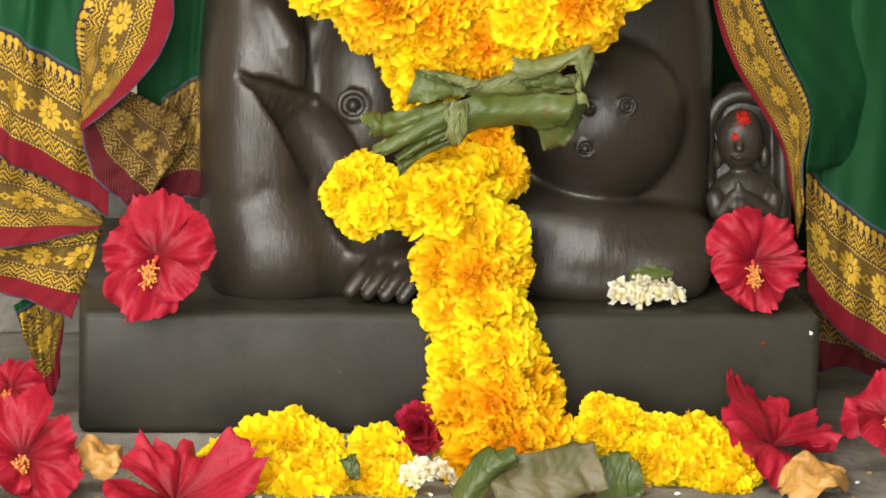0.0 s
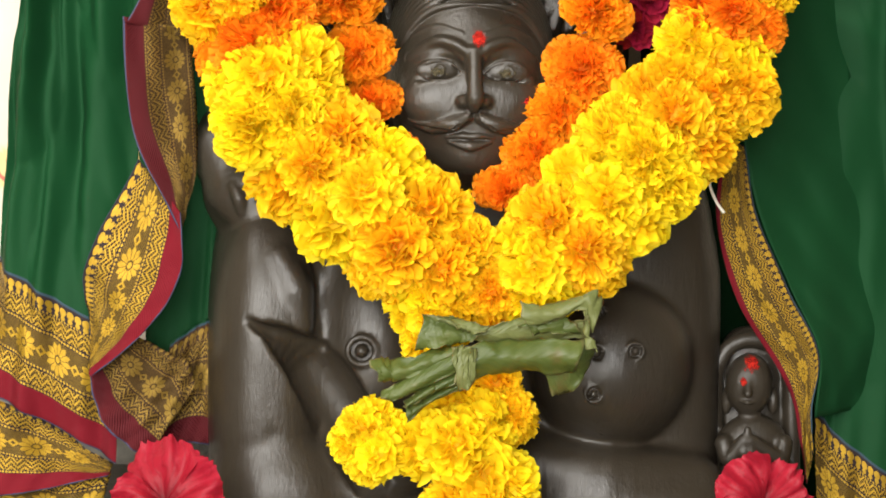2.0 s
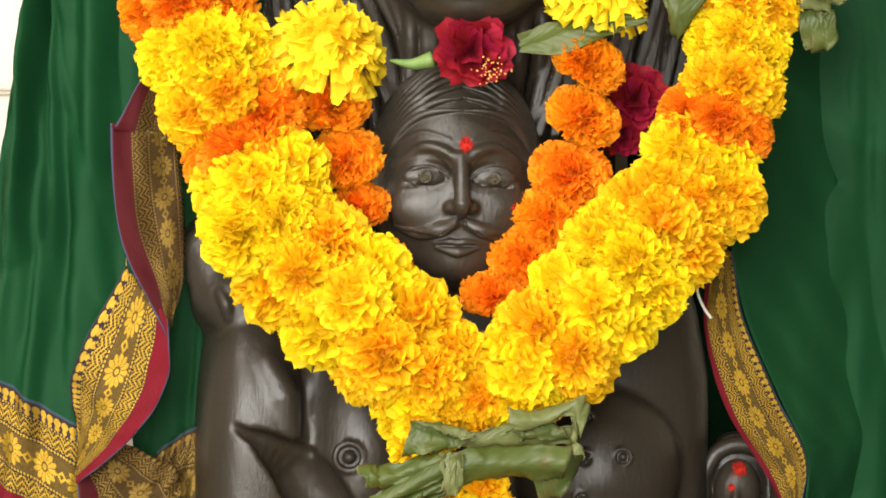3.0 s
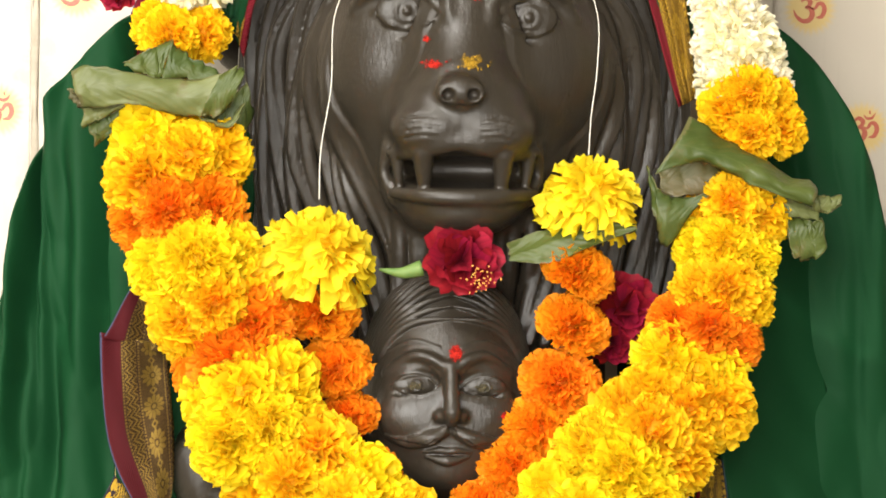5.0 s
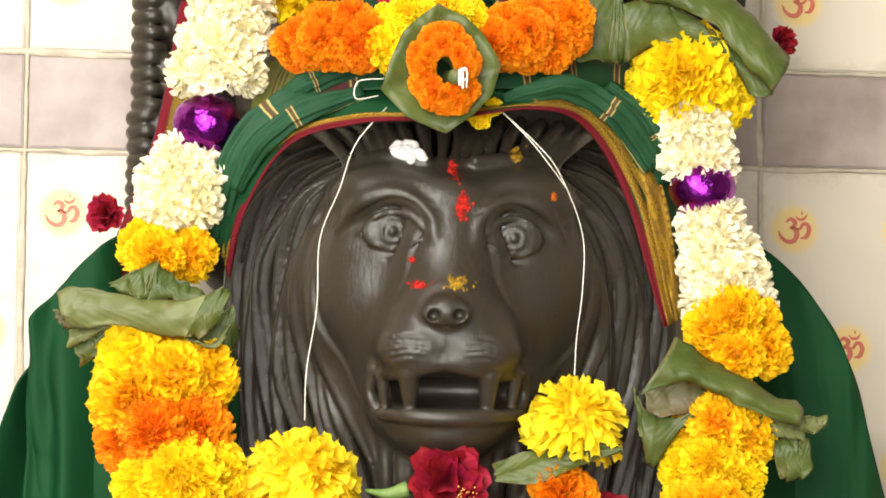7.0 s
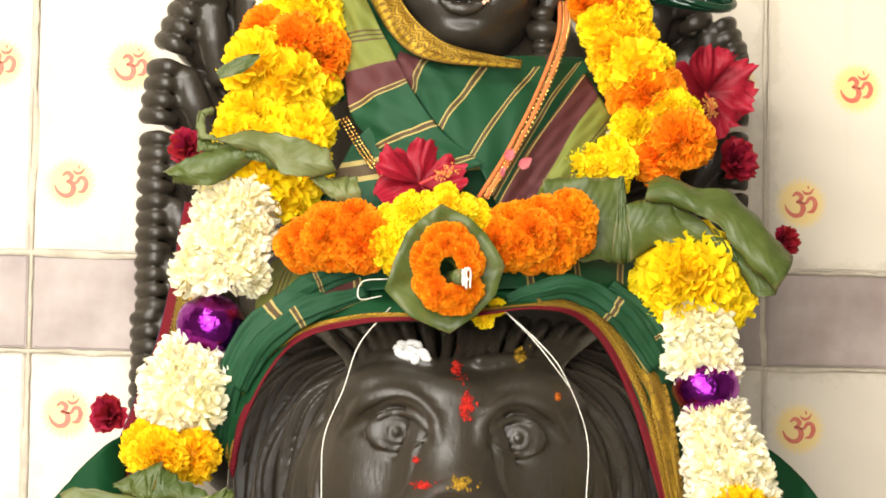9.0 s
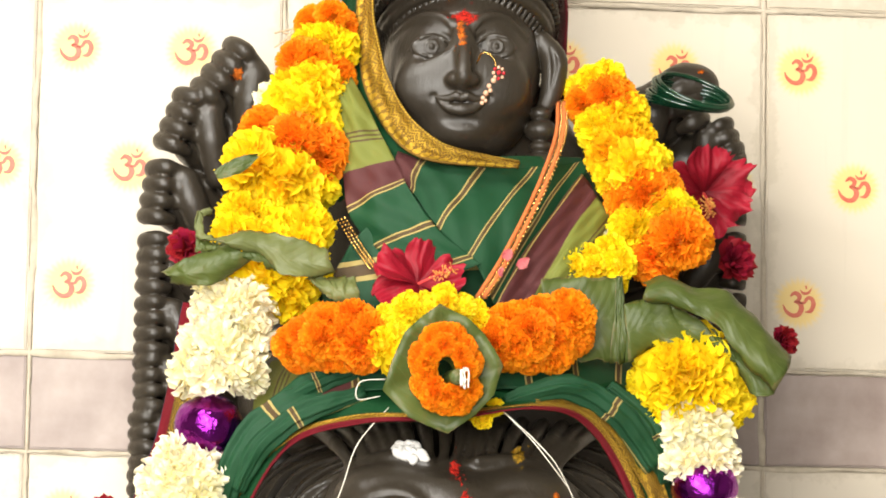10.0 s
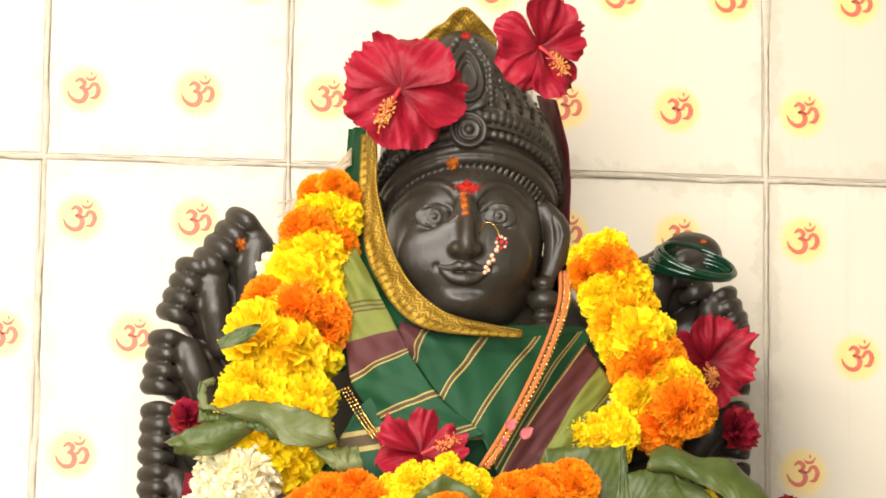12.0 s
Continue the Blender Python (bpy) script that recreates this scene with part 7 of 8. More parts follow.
# leaves bound into the garland, folded over and crumpled
for edge, other, mat, out, crumple in (
        ([(0.0003, -0.5000, 0.2775), (0.0243, -0.5000, 0.2843), (0.0684, -0.5000, 0.2832)], [(-0.0112, -0.4970, 0.2664), (0.0266, -0.4970, 0.2668), (0.0692, -0.4970, 0.2715)], LEAF_DULL, 0.004, 0.0022),
        ([(0.0205, -0.5100, 0.2968), (0.0485, -0.5100, 0.2964), (0.0708, -0.5100, 0.3048), (0.0792, -0.5100, 0.2975)], [(0.0238, -0.5120, 0.2828), (0.0486, -0.5120, 0.2846), (0.0642, -0.5120, 0.2933), (0.0722, -0.5120, 0.2751)], LEAF_DULL, 0.006, 0.003),
        ([(0.0237, -0.5060, 0.2828), (0.0411, -0.5060, 0.2837), (0.0590, -0.5060, 0.2855)], [(0.0317, -0.5060, 0.2731), (0.0429, -0.5060, 0.2756), (0.0656, -0.5060, 0.2742)], LEAF, 0.003, 0.0022),
        ([(0.0368, -0.5080, 0.2637), (0.0557, -0.5080, 0.2686), (0.0705, -0.5080, 0.2687)], [(0.0468, -0.5000, 0.2301), (0.0628, -0.5000, 0.2354), (0.0773, -0.5000, 0.2622)], LEAF_DARK, 0.004, 0.0022),
        ([(-0.0245, -0.5100, 0.2657), (0.0010, -0.5100, 0.2698), (0.0332, -0.5100, 0.2713), (0.0674, -0.5100, 0.2732)], [(-0.0173, -0.5060, 0.2410), (0.0082, -0.5060, 0.2471), (0.0343, -0.5060, 0.2481), (0.0601, -0.5060, 0.2476)], LEAF, 0.014, 0.0022),
        ([(-0.0436, -0.5020, 0.2858), (-0.0241, -0.5020, 0.2849), (0.0017, -0.5020, 0.2777)], [(-0.0489, -0.5070, 0.2619), (-0.0292, -0.5070, 0.2652), (-0.0099, -0.5070, 0.2685)], LEAF, 0.004, 0.0022),
        ([(-0.0425, -0.5080, 0.2870), (-0.0247, -0.5080, 0.2848), (0.0010, -0.5080, 0.2793)], [(-0.0250, -0.5110, 0.2837), (-0.0151, -0.5110, 0.2756), (-0.0008, -0.5110, 0.2758)], LEAF_DULL, 0.003, 0.0022),
        ([(-0.0781, -0.5000, 0.2568), (-0.0571, -0.5000, 0.2562), (-0.0235, -0.5000, 0.2659)], [(-0.0746, -0.5050, 0.2404), (-0.0557, -0.5050, 0.2421), (-0.0192, -0.5050, 0.2580)], LEAF, 0.008, 0.0022),
        ([(-0.0714, -0.5050, 0.2334), (-0.0526, -0.5050, 0.2441), (-0.0216, -0.5050, 0.2627)], [(-0.0676, -0.5080, 0.2272), (-0.0507, -0.5080, 0.2324), (-0.0185, -0.5080, 0.2495)], LEAF, 0.008, 0.0022),
        ([(-0.0551, -0.5020, 0.2264), (-0.0410, -0.5020, 0.2379), (-0.0202, -0.5020, 0.2494)], [(-0.0530, -0.5060, 0.2231), (-0.0396, -0.5060, 0.2303), (-0.0173, -0.5060, 0.2418)], LEAF_DARK, 0.008, 0.0022),
        ([(-0.0555, -0.4980, 0.2227), (-0.0405, -0.4980, 0.2291), (-0.0166, -0.4980, 0.2422)], [(-0.0533, -0.5020, 0.2111), (-0.0391, -0.5020, 0.2234), (-0.0134, -0.5020, 0.2381)], LEAF_DARK, 0.008, 0.0022),
        ([(-0.0233, -0.5220, 0.2666), (-0.0160, -0.5220, 0.2674), (-0.0074, -0.5220, 0.2652)], [(-0.0233, -0.5200, 0.2422), (-0.0158, -0.5200, 0.2361), (-0.0082, -0.5200, 0.2424)], LEAF_DULL, 0.003, 0.003),
        ([(0.0654, -0.5140, 0.2978), (0.0662, -0.5140, 0.2843), (0.0679, -0.5140, 0.2664)], [(0.0678, -0.5140, 0.2955), (0.0698, -0.5140, 0.2823), (0.0762, -0.5140, 0.2633)], LEAF_DULL, 0.002, 0.0022),
        ([(-0.2368, -0.4050, 0.6702), (-0.2196, -0.4050, 0.6800), (-0.2035, -0.4050, 0.6863)], [(-0.2340, -0.4080, 0.6674), (-0.2165, -0.4080, 0.6602), (-0.2098, -0.4080, 0.6588)], LEAF, 0.003, 0.0022),
        ([(-0.2043, -0.4040, 0.6863), (-0.1903, -0.4040, 0.6767), (-0.1675, -0.4040, 0.6640)], [(-0.2106, -0.4100, 0.6579), (-0.1901, -0.4100, 0.6591), (-0.1684, -0.4100, 0.6587)], LEAF_DARK, 0.004, 0.0022),
        ([(-0.1790, -0.3950, 0.6354), (-0.1601, -0.3950, 0.6489), (-0.1488, -0.3950, 0.6594)], [(-0.1740, -0.3900, 0.6120), (-0.1548, -0.3900, 0.6096), (-0.1438, -0.3900, 0.6393)], LEAF_DARK, 0.006, 0.0022),
        ([(-0.2637, -0.4000, 0.6389), (-0.2492, -0.4000, 0.6408), (-0.2342, -0.4000, 0.6418)], [(-0.2623, -0.4040, 0.6258), (-0.2498, -0.4040, 0.6324), (-0.2350, -0.4040, 0.6402)], LEAF_DULL, 0.005, 0.0022),
        ([(-0.2623, -0.3980, 0.6267), (-0.2498, -0.3980, 0.6333), (-0.2349, -0.3980, 0.6403)], [(-0.2545, -0.3960, 0.6122), (-0.2444, -0.3960, 0.6211), (-0.2348, -0.3960, 0.6359)], LEAF_DARK, 0.004, 0.0022),
        ([(-0.2742, -0.3950, 0.6527), (-0.2698, -0.3950, 0.6468), (-0.2654, -0.3950, 0.6441)], [(-0.2733, -0.3950, 0.6440), (-0.2681, -0.3950, 0.6397), (-0.2625, -0.3950, 0.6370)], LEAF_BROWN, 0.002, 0.0022),
        ([(-0.2732, -0.4140, 0.6633), (-0.2631, -0.4140, 0.6671), (-0.2470, -0.4140, 0.6654), (-0.2166, -0.4140, 0.6609), (-0.1918, -0.4140, 0.6590), (-0.1671, -0.4140, 0.6630)], [(-0.2645, -0.4140, 0.6379), (-0.2508, -0.4140, 0.6397), (-0.2336, -0.4140, 0.6416), (-0.2087, -0.4140, 0.6370), (-0.1914, -0.4140, 0.6349), (-0.1795, -0.4140, 0.6336)], LEAF_DULL, 0.006, 0.003),
        ([(-0.1688, -0.4180, 0.6637), (-0.1586, -0.4180, 0.6686), (-0.1522, -0.4180, 0.6640)], [(-0.1827, -0.4160, 0.6335), (-0.1694, -0.4160, 0.6353), (-0.1597, -0.4160, 0.6457)], LEAF, 0.006, 0.0022),
        ([(-0.1826, -0.4120, 0.6339), (-0.1648, -0.4120, 0.6295), (-0.1536, -0.4120, 0.6431)], [(-0.1795, -0.4140, 0.6316), (-0.1620, -0.4140, 0.6264), (-0.1509, -0.4140, 0.6432)], LEAF_DULL, 0.002, 0.0022),
        ([(0.1427, -0.3950, 0.6034), (0.1739, -0.3950, 0.6104), (0.2068, -0.3950, 0.5953)], [(0.1471, -0.4000, 0.5838), (0.1734, -0.4000, 0.5859), (0.2035, -0.4000, 0.5896)], LEAF_BROWN, 0.003, 0.0022),
        ([(0.1896, -0.4020, 0.6010), (0.2252, -0.4020, 0.5883), (0.2560, -0.4020, 0.5788)], [(0.1976, -0.4060, 0.5855), (0.2312, -0.4060, 0.5736), (0.2615, -0.4060, 0.5672)], LEAF_DULL, 0.004, 0.0022),
        ([(0.1350, -0.4050, 0.6065), (0.1430, -0.4050, 0.5886), (0.1597, -0.4050, 0.5833), (0.1827, -0.4050, 0.5885)], [(0.1368, -0.4000, 0.5917), (0.1425, -0.4000, 0.5653), (0.1509, -0.4000, 0.5482), (0.1655, -0.4000, 0.5725)], LEAF_DARK, 0.006, 0.0022),
        ([(0.2456, -0.4080, 0.5903), (0.2608, -0.4080, 0.5874), (0.2743, -0.4080, 0.5860)], [(0.2540, -0.4080, 0.5772), (0.2643, -0.4080, 0.5741), (0.2732, -0.4080, 0.5791)], LEAF_DULL, 0.003, 0.0022),
        ([(0.2332, -0.4040, 0.5736), (0.2467, -0.4040, 0.5698), (0.2602, -0.4040, 0.5700)], [(0.2406, -0.4020, 0.5439), (0.2557, -0.4020, 0.5405), (0.2666, -0.4020, 0.5511)], LEAF, 0.004, 0.0022),
        ([(0.1638, -0.4040, 0.6415), (0.1974, -0.4040, 0.6213), (0.2311, -0.4040, 0.6049), (0.2554, -0.4040, 0.5937)], [(0.1387, -0.4180, 0.6010), (0.1721, -0.4180, 0.6088), (0.2071, -0.4180, 0.5938), (0.2512, -0.4180, 0.5789)], LEAF, 0.014, 0.003),
        ([(-0.2059, -0.3720, 0.8952), (-0.1852, -0.3720, 0.9060), (-0.1584, -0.3720, 0.9161)], [(-0.1989, -0.3740, 0.8875), (-0.1711, -0.3740, 0.8858), (-0.1420, -0.3740, 0.9046)], LEAF, 0.008, 0.0022),
        ([(-0.1705, -0.3800, 0.9189), (-0.1404, -0.3800, 0.9246), (-0.1116, -0.3800, 0.9190), (-0.0900, -0.3800, 0.9135)], [(-0.1603, -0.3800, 0.9135), (-0.1347, -0.3800, 0.9073), (-0.1126, -0.3800, 0.8917), (-0.0820, -0.3800, 0.8971)], LEAF_DULL, 0.005, 0.003),
        ([(-0.1516, -0.3760, 0.9122), (-0.1399, -0.3760, 0.9117), (-0.1277, -0.3760, 0.9088)], [(-0.1483, -0.3780, 0.9047), (-0.1345, -0.3780, 0.9015), (-0.1194, -0.3780, 0.8954)], LEAF_DARK, 0.003, 0.0022),
        ([(-0.1719, -0.3720, 0.9422), (-0.1823, -0.3720, 0.9374), (-0.1795, -0.3720, 0.9196), (-0.1633, -0.3720, 0.9192)], [(-0.1714, -0.3720, 0.9377), (-0.1778, -0.3720, 0.9343), (-0.1743, -0.3720, 0.9234), (-0.1616, -0.3720, 0.9168)], LEAF_DULL, 0.002, 0.0022),
        ([(-0.1810, -0.3660, 0.9239), (-0.1715, -0.3660, 0.9181), (-0.1598, -0.3660, 0.9176)], [(-0.1816, -0.3700, 0.9112), (-0.1715, -0.3700, 0.9099), (-0.1582, -0.3700, 0.9139)], LEAF, 0.003, 0.0022),
        ([(-0.1019, -0.3700, 0.8940), (-0.0832, -0.3700, 0.8945), (-0.0678, -0.3700, 0.8945)], [(-0.0935, -0.3760, 0.8826), (-0.0796, -0.3760, 0.8752), (-0.0646, -0.3760, 0.8761)], LEAF_DULL, 0.008, 0.0022),
        ([(0.0702, -0.3520, 0.9001), (0.1004, -0.3520, 0.9010), (0.1278, -0.3520, 0.9030)], [(0.0744, -0.3520, 0.8400), (0.1013, -0.3520, 0.8407), (0.1356, -0.3520, 0.8417)], LEAF, 0.003, 0.003),
        ([(0.1243, -0.3560, 0.9021), (0.1272, -0.3560, 0.9021), (0.1285, -0.3560, 0.9018)], [(0.1226, -0.3560, 0.8410), (0.1280, -0.3560, 0.8399), (0.1350, -0.3560, 0.8413)], LEAF_DARK, 0.003, 0.0022),
        ([(0.1281, -0.3660, 0.8805), (0.1474, -0.3660, 0.8864), (0.1690, -0.3660, 0.8796), (0.1983, -0.3660, 0.8598)], [(0.1333, -0.3620, 0.8395), (0.1538, -0.3620, 0.8520), (0.1845, -0.3620, 0.8528), (0.2137, -0.3620, 0.8392)], LEAF, 0.006, 0.003),
        ([(0.1425, -0.3620, 0.8974), (0.1586, -0.3620, 0.9036), (0.1807, -0.3620, 0.8939), (0.2040, -0.3620, 0.8929), (0.2318, -0.3620, 0.8685), (0.2524, -0.3620, 0.8464)], [(0.1422, -0.3760, 0.8823), (0.1620, -0.3760, 0.8812), (0.1819, -0.3760, 0.8727), (0.2019, -0.3760, 0.8573), (0.2203, -0.3760, 0.8361), (0.2378, -0.3760, 0.8197)], LEAF, 0.012, 0.004),
        ([(0.1918, -0.3620, 0.8653), (0.2082, -0.3620, 0.8534), (0.2283, -0.3620, 0.8395), (0.2412, -0.3620, 0.8292)], [(0.2038, -0.3660, 0.8455), (0.2130, -0.3660, 0.8367), (0.2240, -0.3660, 0.8173), (0.2385, -0.3660, 0.8177)], LEAF_DARK, 0.006, 0.0022),
        ([(-0.0170, -0.5600, 0.0047), (0.0005, -0.5600, 0.0315), (0.0236, -0.5600, 0.0355)], [(-0.0048, -0.5650, -0.0107), (0.0120, -0.5650, 0.0130), (0.0272, -0.5650, 0.0268)], LEAF_DARK, 0.012, 0.0022),
        ([(0.0030, -0.5560, 0.0247), (0.0455, -0.5560, 0.0326), (0.0811, -0.5560, 0.0386)], [(0.0133, -0.5750, -0.0023), (0.0519, -0.5750, -0.0023), (0.0895, -0.5750, 0.0107)], LEAF_BROWN, 0.005, 0.003),
        ([(0.0774, -0.5520, 0.0238), (0.0968, -0.5520, 0.0297), (0.1126, -0.5520, 0.0238)], [(0.0818, -0.5560, -0.0091), (0.1013, -0.5560, -0.0091), (0.1166, -0.5560, 0.0028)], LEAF_DARK, 0.006, 0.0022),
        ([(-0.0925, -0.5580, 0.0263), (-0.0860, -0.5580, 0.0286), (-0.0821, -0.5580, 0.0263)], [(-0.0898, -0.5600, 0.0157), (-0.0839, -0.5600, 0.0118), (-0.0789, -0.5600, 0.0134)], LEAF_DARK, 0.004, 0.0022)):
    flap(main, edge, other, mat, out, crumple)
leaf(main, (-0.1680, -0.3600, 0.9669), (-0.1379, -0.3600, 0.9822), 0.012, (0, -1, 0.2), 0.0, 0.3, LEAF_DARK)

# slender garland tied by a thread round the lion's face
pend = thing("thread_garland", (0.0, -0.44, 0.45), "slender hanging garland of round orange marigolds on white thread", "garland")
for at, r in (((-0.0980, -0.4000, 0.5389), 0.044), ((0.0960, -0.4000, 0.5840), 0.038)):
    hang("yellow_chrysanthemum", KINDS["l"][0 if r > 0.04 else 1], pend, Matrix.Translation(at) @ pose(0, 0, 0, 18, 5, 20) @ Matrix.Diagonal((r, r, r * 0.9, 1)))
for at, r in (((-0.0970, -0.3950, 0.4969), 0.030), ((-0.0839, -0.4000, 0.4594), 0.027), ((-0.0752, -0.4000, 0.4237), 0.024), ((-0.0590, -0.4200, 0.3873), 0.022),
              ((0.0869, -0.4000, 0.5305), 0.028), ((0.0847, -0.4000, 0.4916), 0.027), ((0.0755, -0.4050, 0.4517), 0.029), ((0.0613, -0.4100, 0.4199), 0.027), ((0.0434, -0.4150, 0.3922), 0.026), ((0.0214, -0.4200, 0.3644), 0.024)):
    head_of("o", at, r, pend, (spin.uniform(-0.2, 0.2), -0.2, 1.0), 0.74)
for base, tip, w in (((-0.1336, -0.4050, 0.5087), (-0.0661, -0.4050, 0.5216), 0.014), ((-0.1216, -0.4000, 0.5207), (-0.0744, -0.4100, 0.5177), 0.012), ((0.0376, -0.4050, 0.5411), (0.1258, -0.4200, 0.5608), 0.026), ((0.0875, -0.4200, 0.5681), (0.0998, -0.4200, 0.5564), 0.014)):
    leaf(pend, base, tip, w, (0, -1, 0.6), 0.0, 0.4, LEAF_DARK if w < 0.02 else LEAF)
for pts in (((-0.0428, -0.3900, 0.8005), (-0.0656, -0.4050, 0.7728), (-0.0759, -0.4000, 0.7413), (-0.0886, -0.3900, 0.7055), (-0.0898, -0.3900, 0.6575), (-0.0968, -0.4000, 0.6133), (-0.0984, -0.4150, 0.5777)),
            ((0.0360, -0.3900, 0.8025), (0.0629, -0.4050, 0.7760), (0.0807, -0.4000, 0.7549), (0.0996, -0.3850, 0.7137), (0.1003, -0.3850, 0.6733), (0.0961, -0.3900, 0.6409), (0.0921, -0.4100, 0.6126)),
            ((0.0339, -0.3900, 0.8045), (0.0566, -0.4060, 0.7798), (0.0732, -0.4050, 0.7602), (0.0864, -0.3950, 0.7452)),
            ((-0.0461, -0.4000, 0.8198), (-0.0645, -0.4050, 0.8169), (-0.0662, -0.4050, 0.8048), (-0.0498, -0.4000, 0.8076))):
    part("thread", Shape().tube(pts, 0.0004, n=6), CREAM_THREAD, pend, "thin white cotton thread")

# waist garland with a leaf medallion
waist = thing("waist_garland", (0.0, -0.40, 0.72), "thick orange marigold garland with a leaf medallion", "garland")
strand(waist, [((-0.1083, -0.3600, 0.8438), 0.020), ((-0.0851, -0.3750, 0.8512), 0.026), ((-0.0574, -0.3850, 0.8470), 0.026)], "o", 0.55, 4)
strand(waist, [((0.0276, -0.3850, 0.8493), 0.024), ((0.0614, -0.3750, 0.8532), 0.028), ((0.0961, -0.3600, 0.8678), 0.026)], "o", 0.55, 4)
strand(waist, [((-0.0497, -0.3900, 0.8427), 0.024), ((-0.0299, -0.3900, 0.8634), 0.020), ((-0.0017, -0.3900, 0.8723), 0.018), ((0.0234, -0.3850, 0.8613), 0.016)], "yl", 0.6)
strand(waist, [((0.0199, -0.3900, 0.7940), 0.014), ((0.0338, -0.3900, 0.8126), 0.014)], "y", 0.8, 2)
hub = Vector((-0.0072, -0.4200, 0.8242))
rim = ((-0.0036, 0.0475), (0.0152, 0.0385), (0.0285, 0.0270), (0.0418, 0.0050), (0.0353, -0.0160), (0.0228, -0.0300), (0.0032, -0.0440), (-0.0250, -0.0330), (-0.0430, -0.0140), (-0.0370, 0.0060), (-0.0285, 0.0265), (-0.0165, 0.0380))
cup, uvs = [], []
for k in range(7):
    f = 1.0 - 0.80 * k / 6
    row = []
    for j in range(48):
        x, n = j / 4, len(rim)
        p0, p1 = Vector(rim[int(x) % n]), Vector(rim[(int(x) + 1) % n])
        p = p0.lerp(p1, x % 1) * f
        row.append(hub + Vector((p.x, 0.006 - 0.012 * f + 0.0025 * math.sin(j * 1.05) * f * f + 0.0018 * noise.noise(Vector((p.x * 60, p.y * 60, 3))), p.y)))
    cup.append(row)
    uvs.append([(0.5 + 0.5 * f * math.cos(j * math.pi / 24), 0.5 + 0.5 * f * math.sin(j * math.pi / 24)) for j in range(48)])
thicken(part("leaf", Shape().grid(cup, uvs, closed=True), LEAF, waist, "folded six-cornered leaf"), 0.0006)
for count, rx, rz, lift, size in ((20, 0.0195, 0.0245, -0.010, 0.0088), (16, 0.0135, 0.0170, -0.016, 0.0075)):
    for k in range(count):
        a = k * 2 * math.pi / count + spin.uniform(-0.14, 0.14)
        far = spin.uniform(0.88, 1.10)
        head_of("o", hub + Vector((far * rx * math.cos(a), lift + spin.uniform(-0.003, 0.003), far * rz * math.sin(a))), size * spin.uniform(0.85, 1.25), waist, (math.cos(a) * 0.8, -1, math.sin(a) * 0.8))
hub += Vector((0.0050, 0.004, -0.0045))
part("stalk", Shape().tube([hub + Vector((0.001, 0.0, 0)), hub + Vector((0.003, -0.030, -0.001))], [0.0062, 0.0056], n=14), LEAF_DARK, waist, "cut green stalk")
knot = Shape()
for k in range(7):
    p = [hub + Vector((0.006 + spin.uniform(-0.002, 0.004), -0.031 - spin.uniform(0, 0.003), spin.uniform(-0.010, 0.006))) for _ in range(4)]
    knot.tube(p, 0.0006, n=5)
part("thread", knot, CREAM_THREAD, waist, "knotted white thread")


# ---- loose flowers ----
hibiscus((-0.0375, -0.3250, 1.1680), 0.049, (-0.12, -1, 0.0), 200, "large crimson hibiscus tucked beside the crown", bend=(-0.28, -0.62))
hibiscus((0.0690, -0.3050, 1.2085), 0.040, (0.30, -1, -0.1), 160, "crimson hibiscus tucked behind the crown", bend=(0.35, -0.45))
hibiscus((0.2147, -0.2000, 0.9870), 0.042, (0.3, -1, 0.1), 30, "crimson hibiscus beside the stone arms")
hibiscus((-0.0200, -0.3550, 0.8932), 0.036, (0.1, -1, 0.4), 140, "crimson hibiscus on the shawl", bend=(0.62, 0.12))
small_red((0.2370, -0.2000, 0.9346), 0.020, (0.5, -1, 0), "dark red flower bud beside the garland")
small_red((0.2765, -0.2000, 0.8732), 0.014, (0.6, -1, 0), "dark red flower bud beside a leaf")
small_red((-0.1850, -0.2600, 0.9265), 0.016, (-0.5, -1, 0), "dark red flower behind the garland")
small_red((-0.2373, -0.2800, 0.7242), 0.017, (-0.5, -1, 0.1), "small crimson flower beside the tuberose garland")
chin_rose = small_red((0.0036, -0.4050, 0.5366), 0.032, (0, -1, 0.1), "dark red rose under the lion's chin")
s = Shape()
rnd = random.Random(64)
for k in range(46):
    s.ball((0.0120 + rnd.gauss(0, 0.0055), -0.4360 - rnd.random() * 0.004, 0.5230 + rnd.gauss(0, 0.0040)), rnd.uniform(0.0005, 0.0009), n=6)
part("anther", s, ANTHER, chin_rose, "yellow anthers")
small_red((0.1277, -0.3600, 0.5027), 0.028, (0.1, -1, 0.2), "dark red rose between the garlands")
small_red((0.1178, -0.3600, 0.4781), 0.022, (0.1, -1, 0.2), "dark red rose between the garlands")
hibiscus((-0.2160, -0.4600, 0.1470), 0.046, (-0.15, -1, 0.3), 250, "crimson hibiscus resting on the pedestal corner")
hibiscus((0.2073, -0.4400, 0.1439), 0.040, (0.1, -1, 0.25), 200, "crimson hibiscus resting on the pedestal edge")
hibiscus((-0.3071, -0.5600, 0.0274), 0.045, (0.1, -1, 0.7), 20, "crimson hibiscus lying on the platform")
hibiscus((-0.3171, -0.4500, 0.0502), 0.030, (-0.2, -1, 0.5), 80, "crimson hibiscus lying on the platform")
hibiscus((-0.2050, -0.5950, 0.0030), 0.054, (0.10, -0.35, 0.95), 125, "wilting crimson hibiscus lying on the platform", open_=1.0, cup=0.62, heart=False)
hibiscus((0.2140, -0.5100, 0.0250), 0.048, (0.12, -0.40, 0.90), 18, "crimson hibiscus lying on the platform beside the garland", open_=1.05, cup=0.60, heart=False)
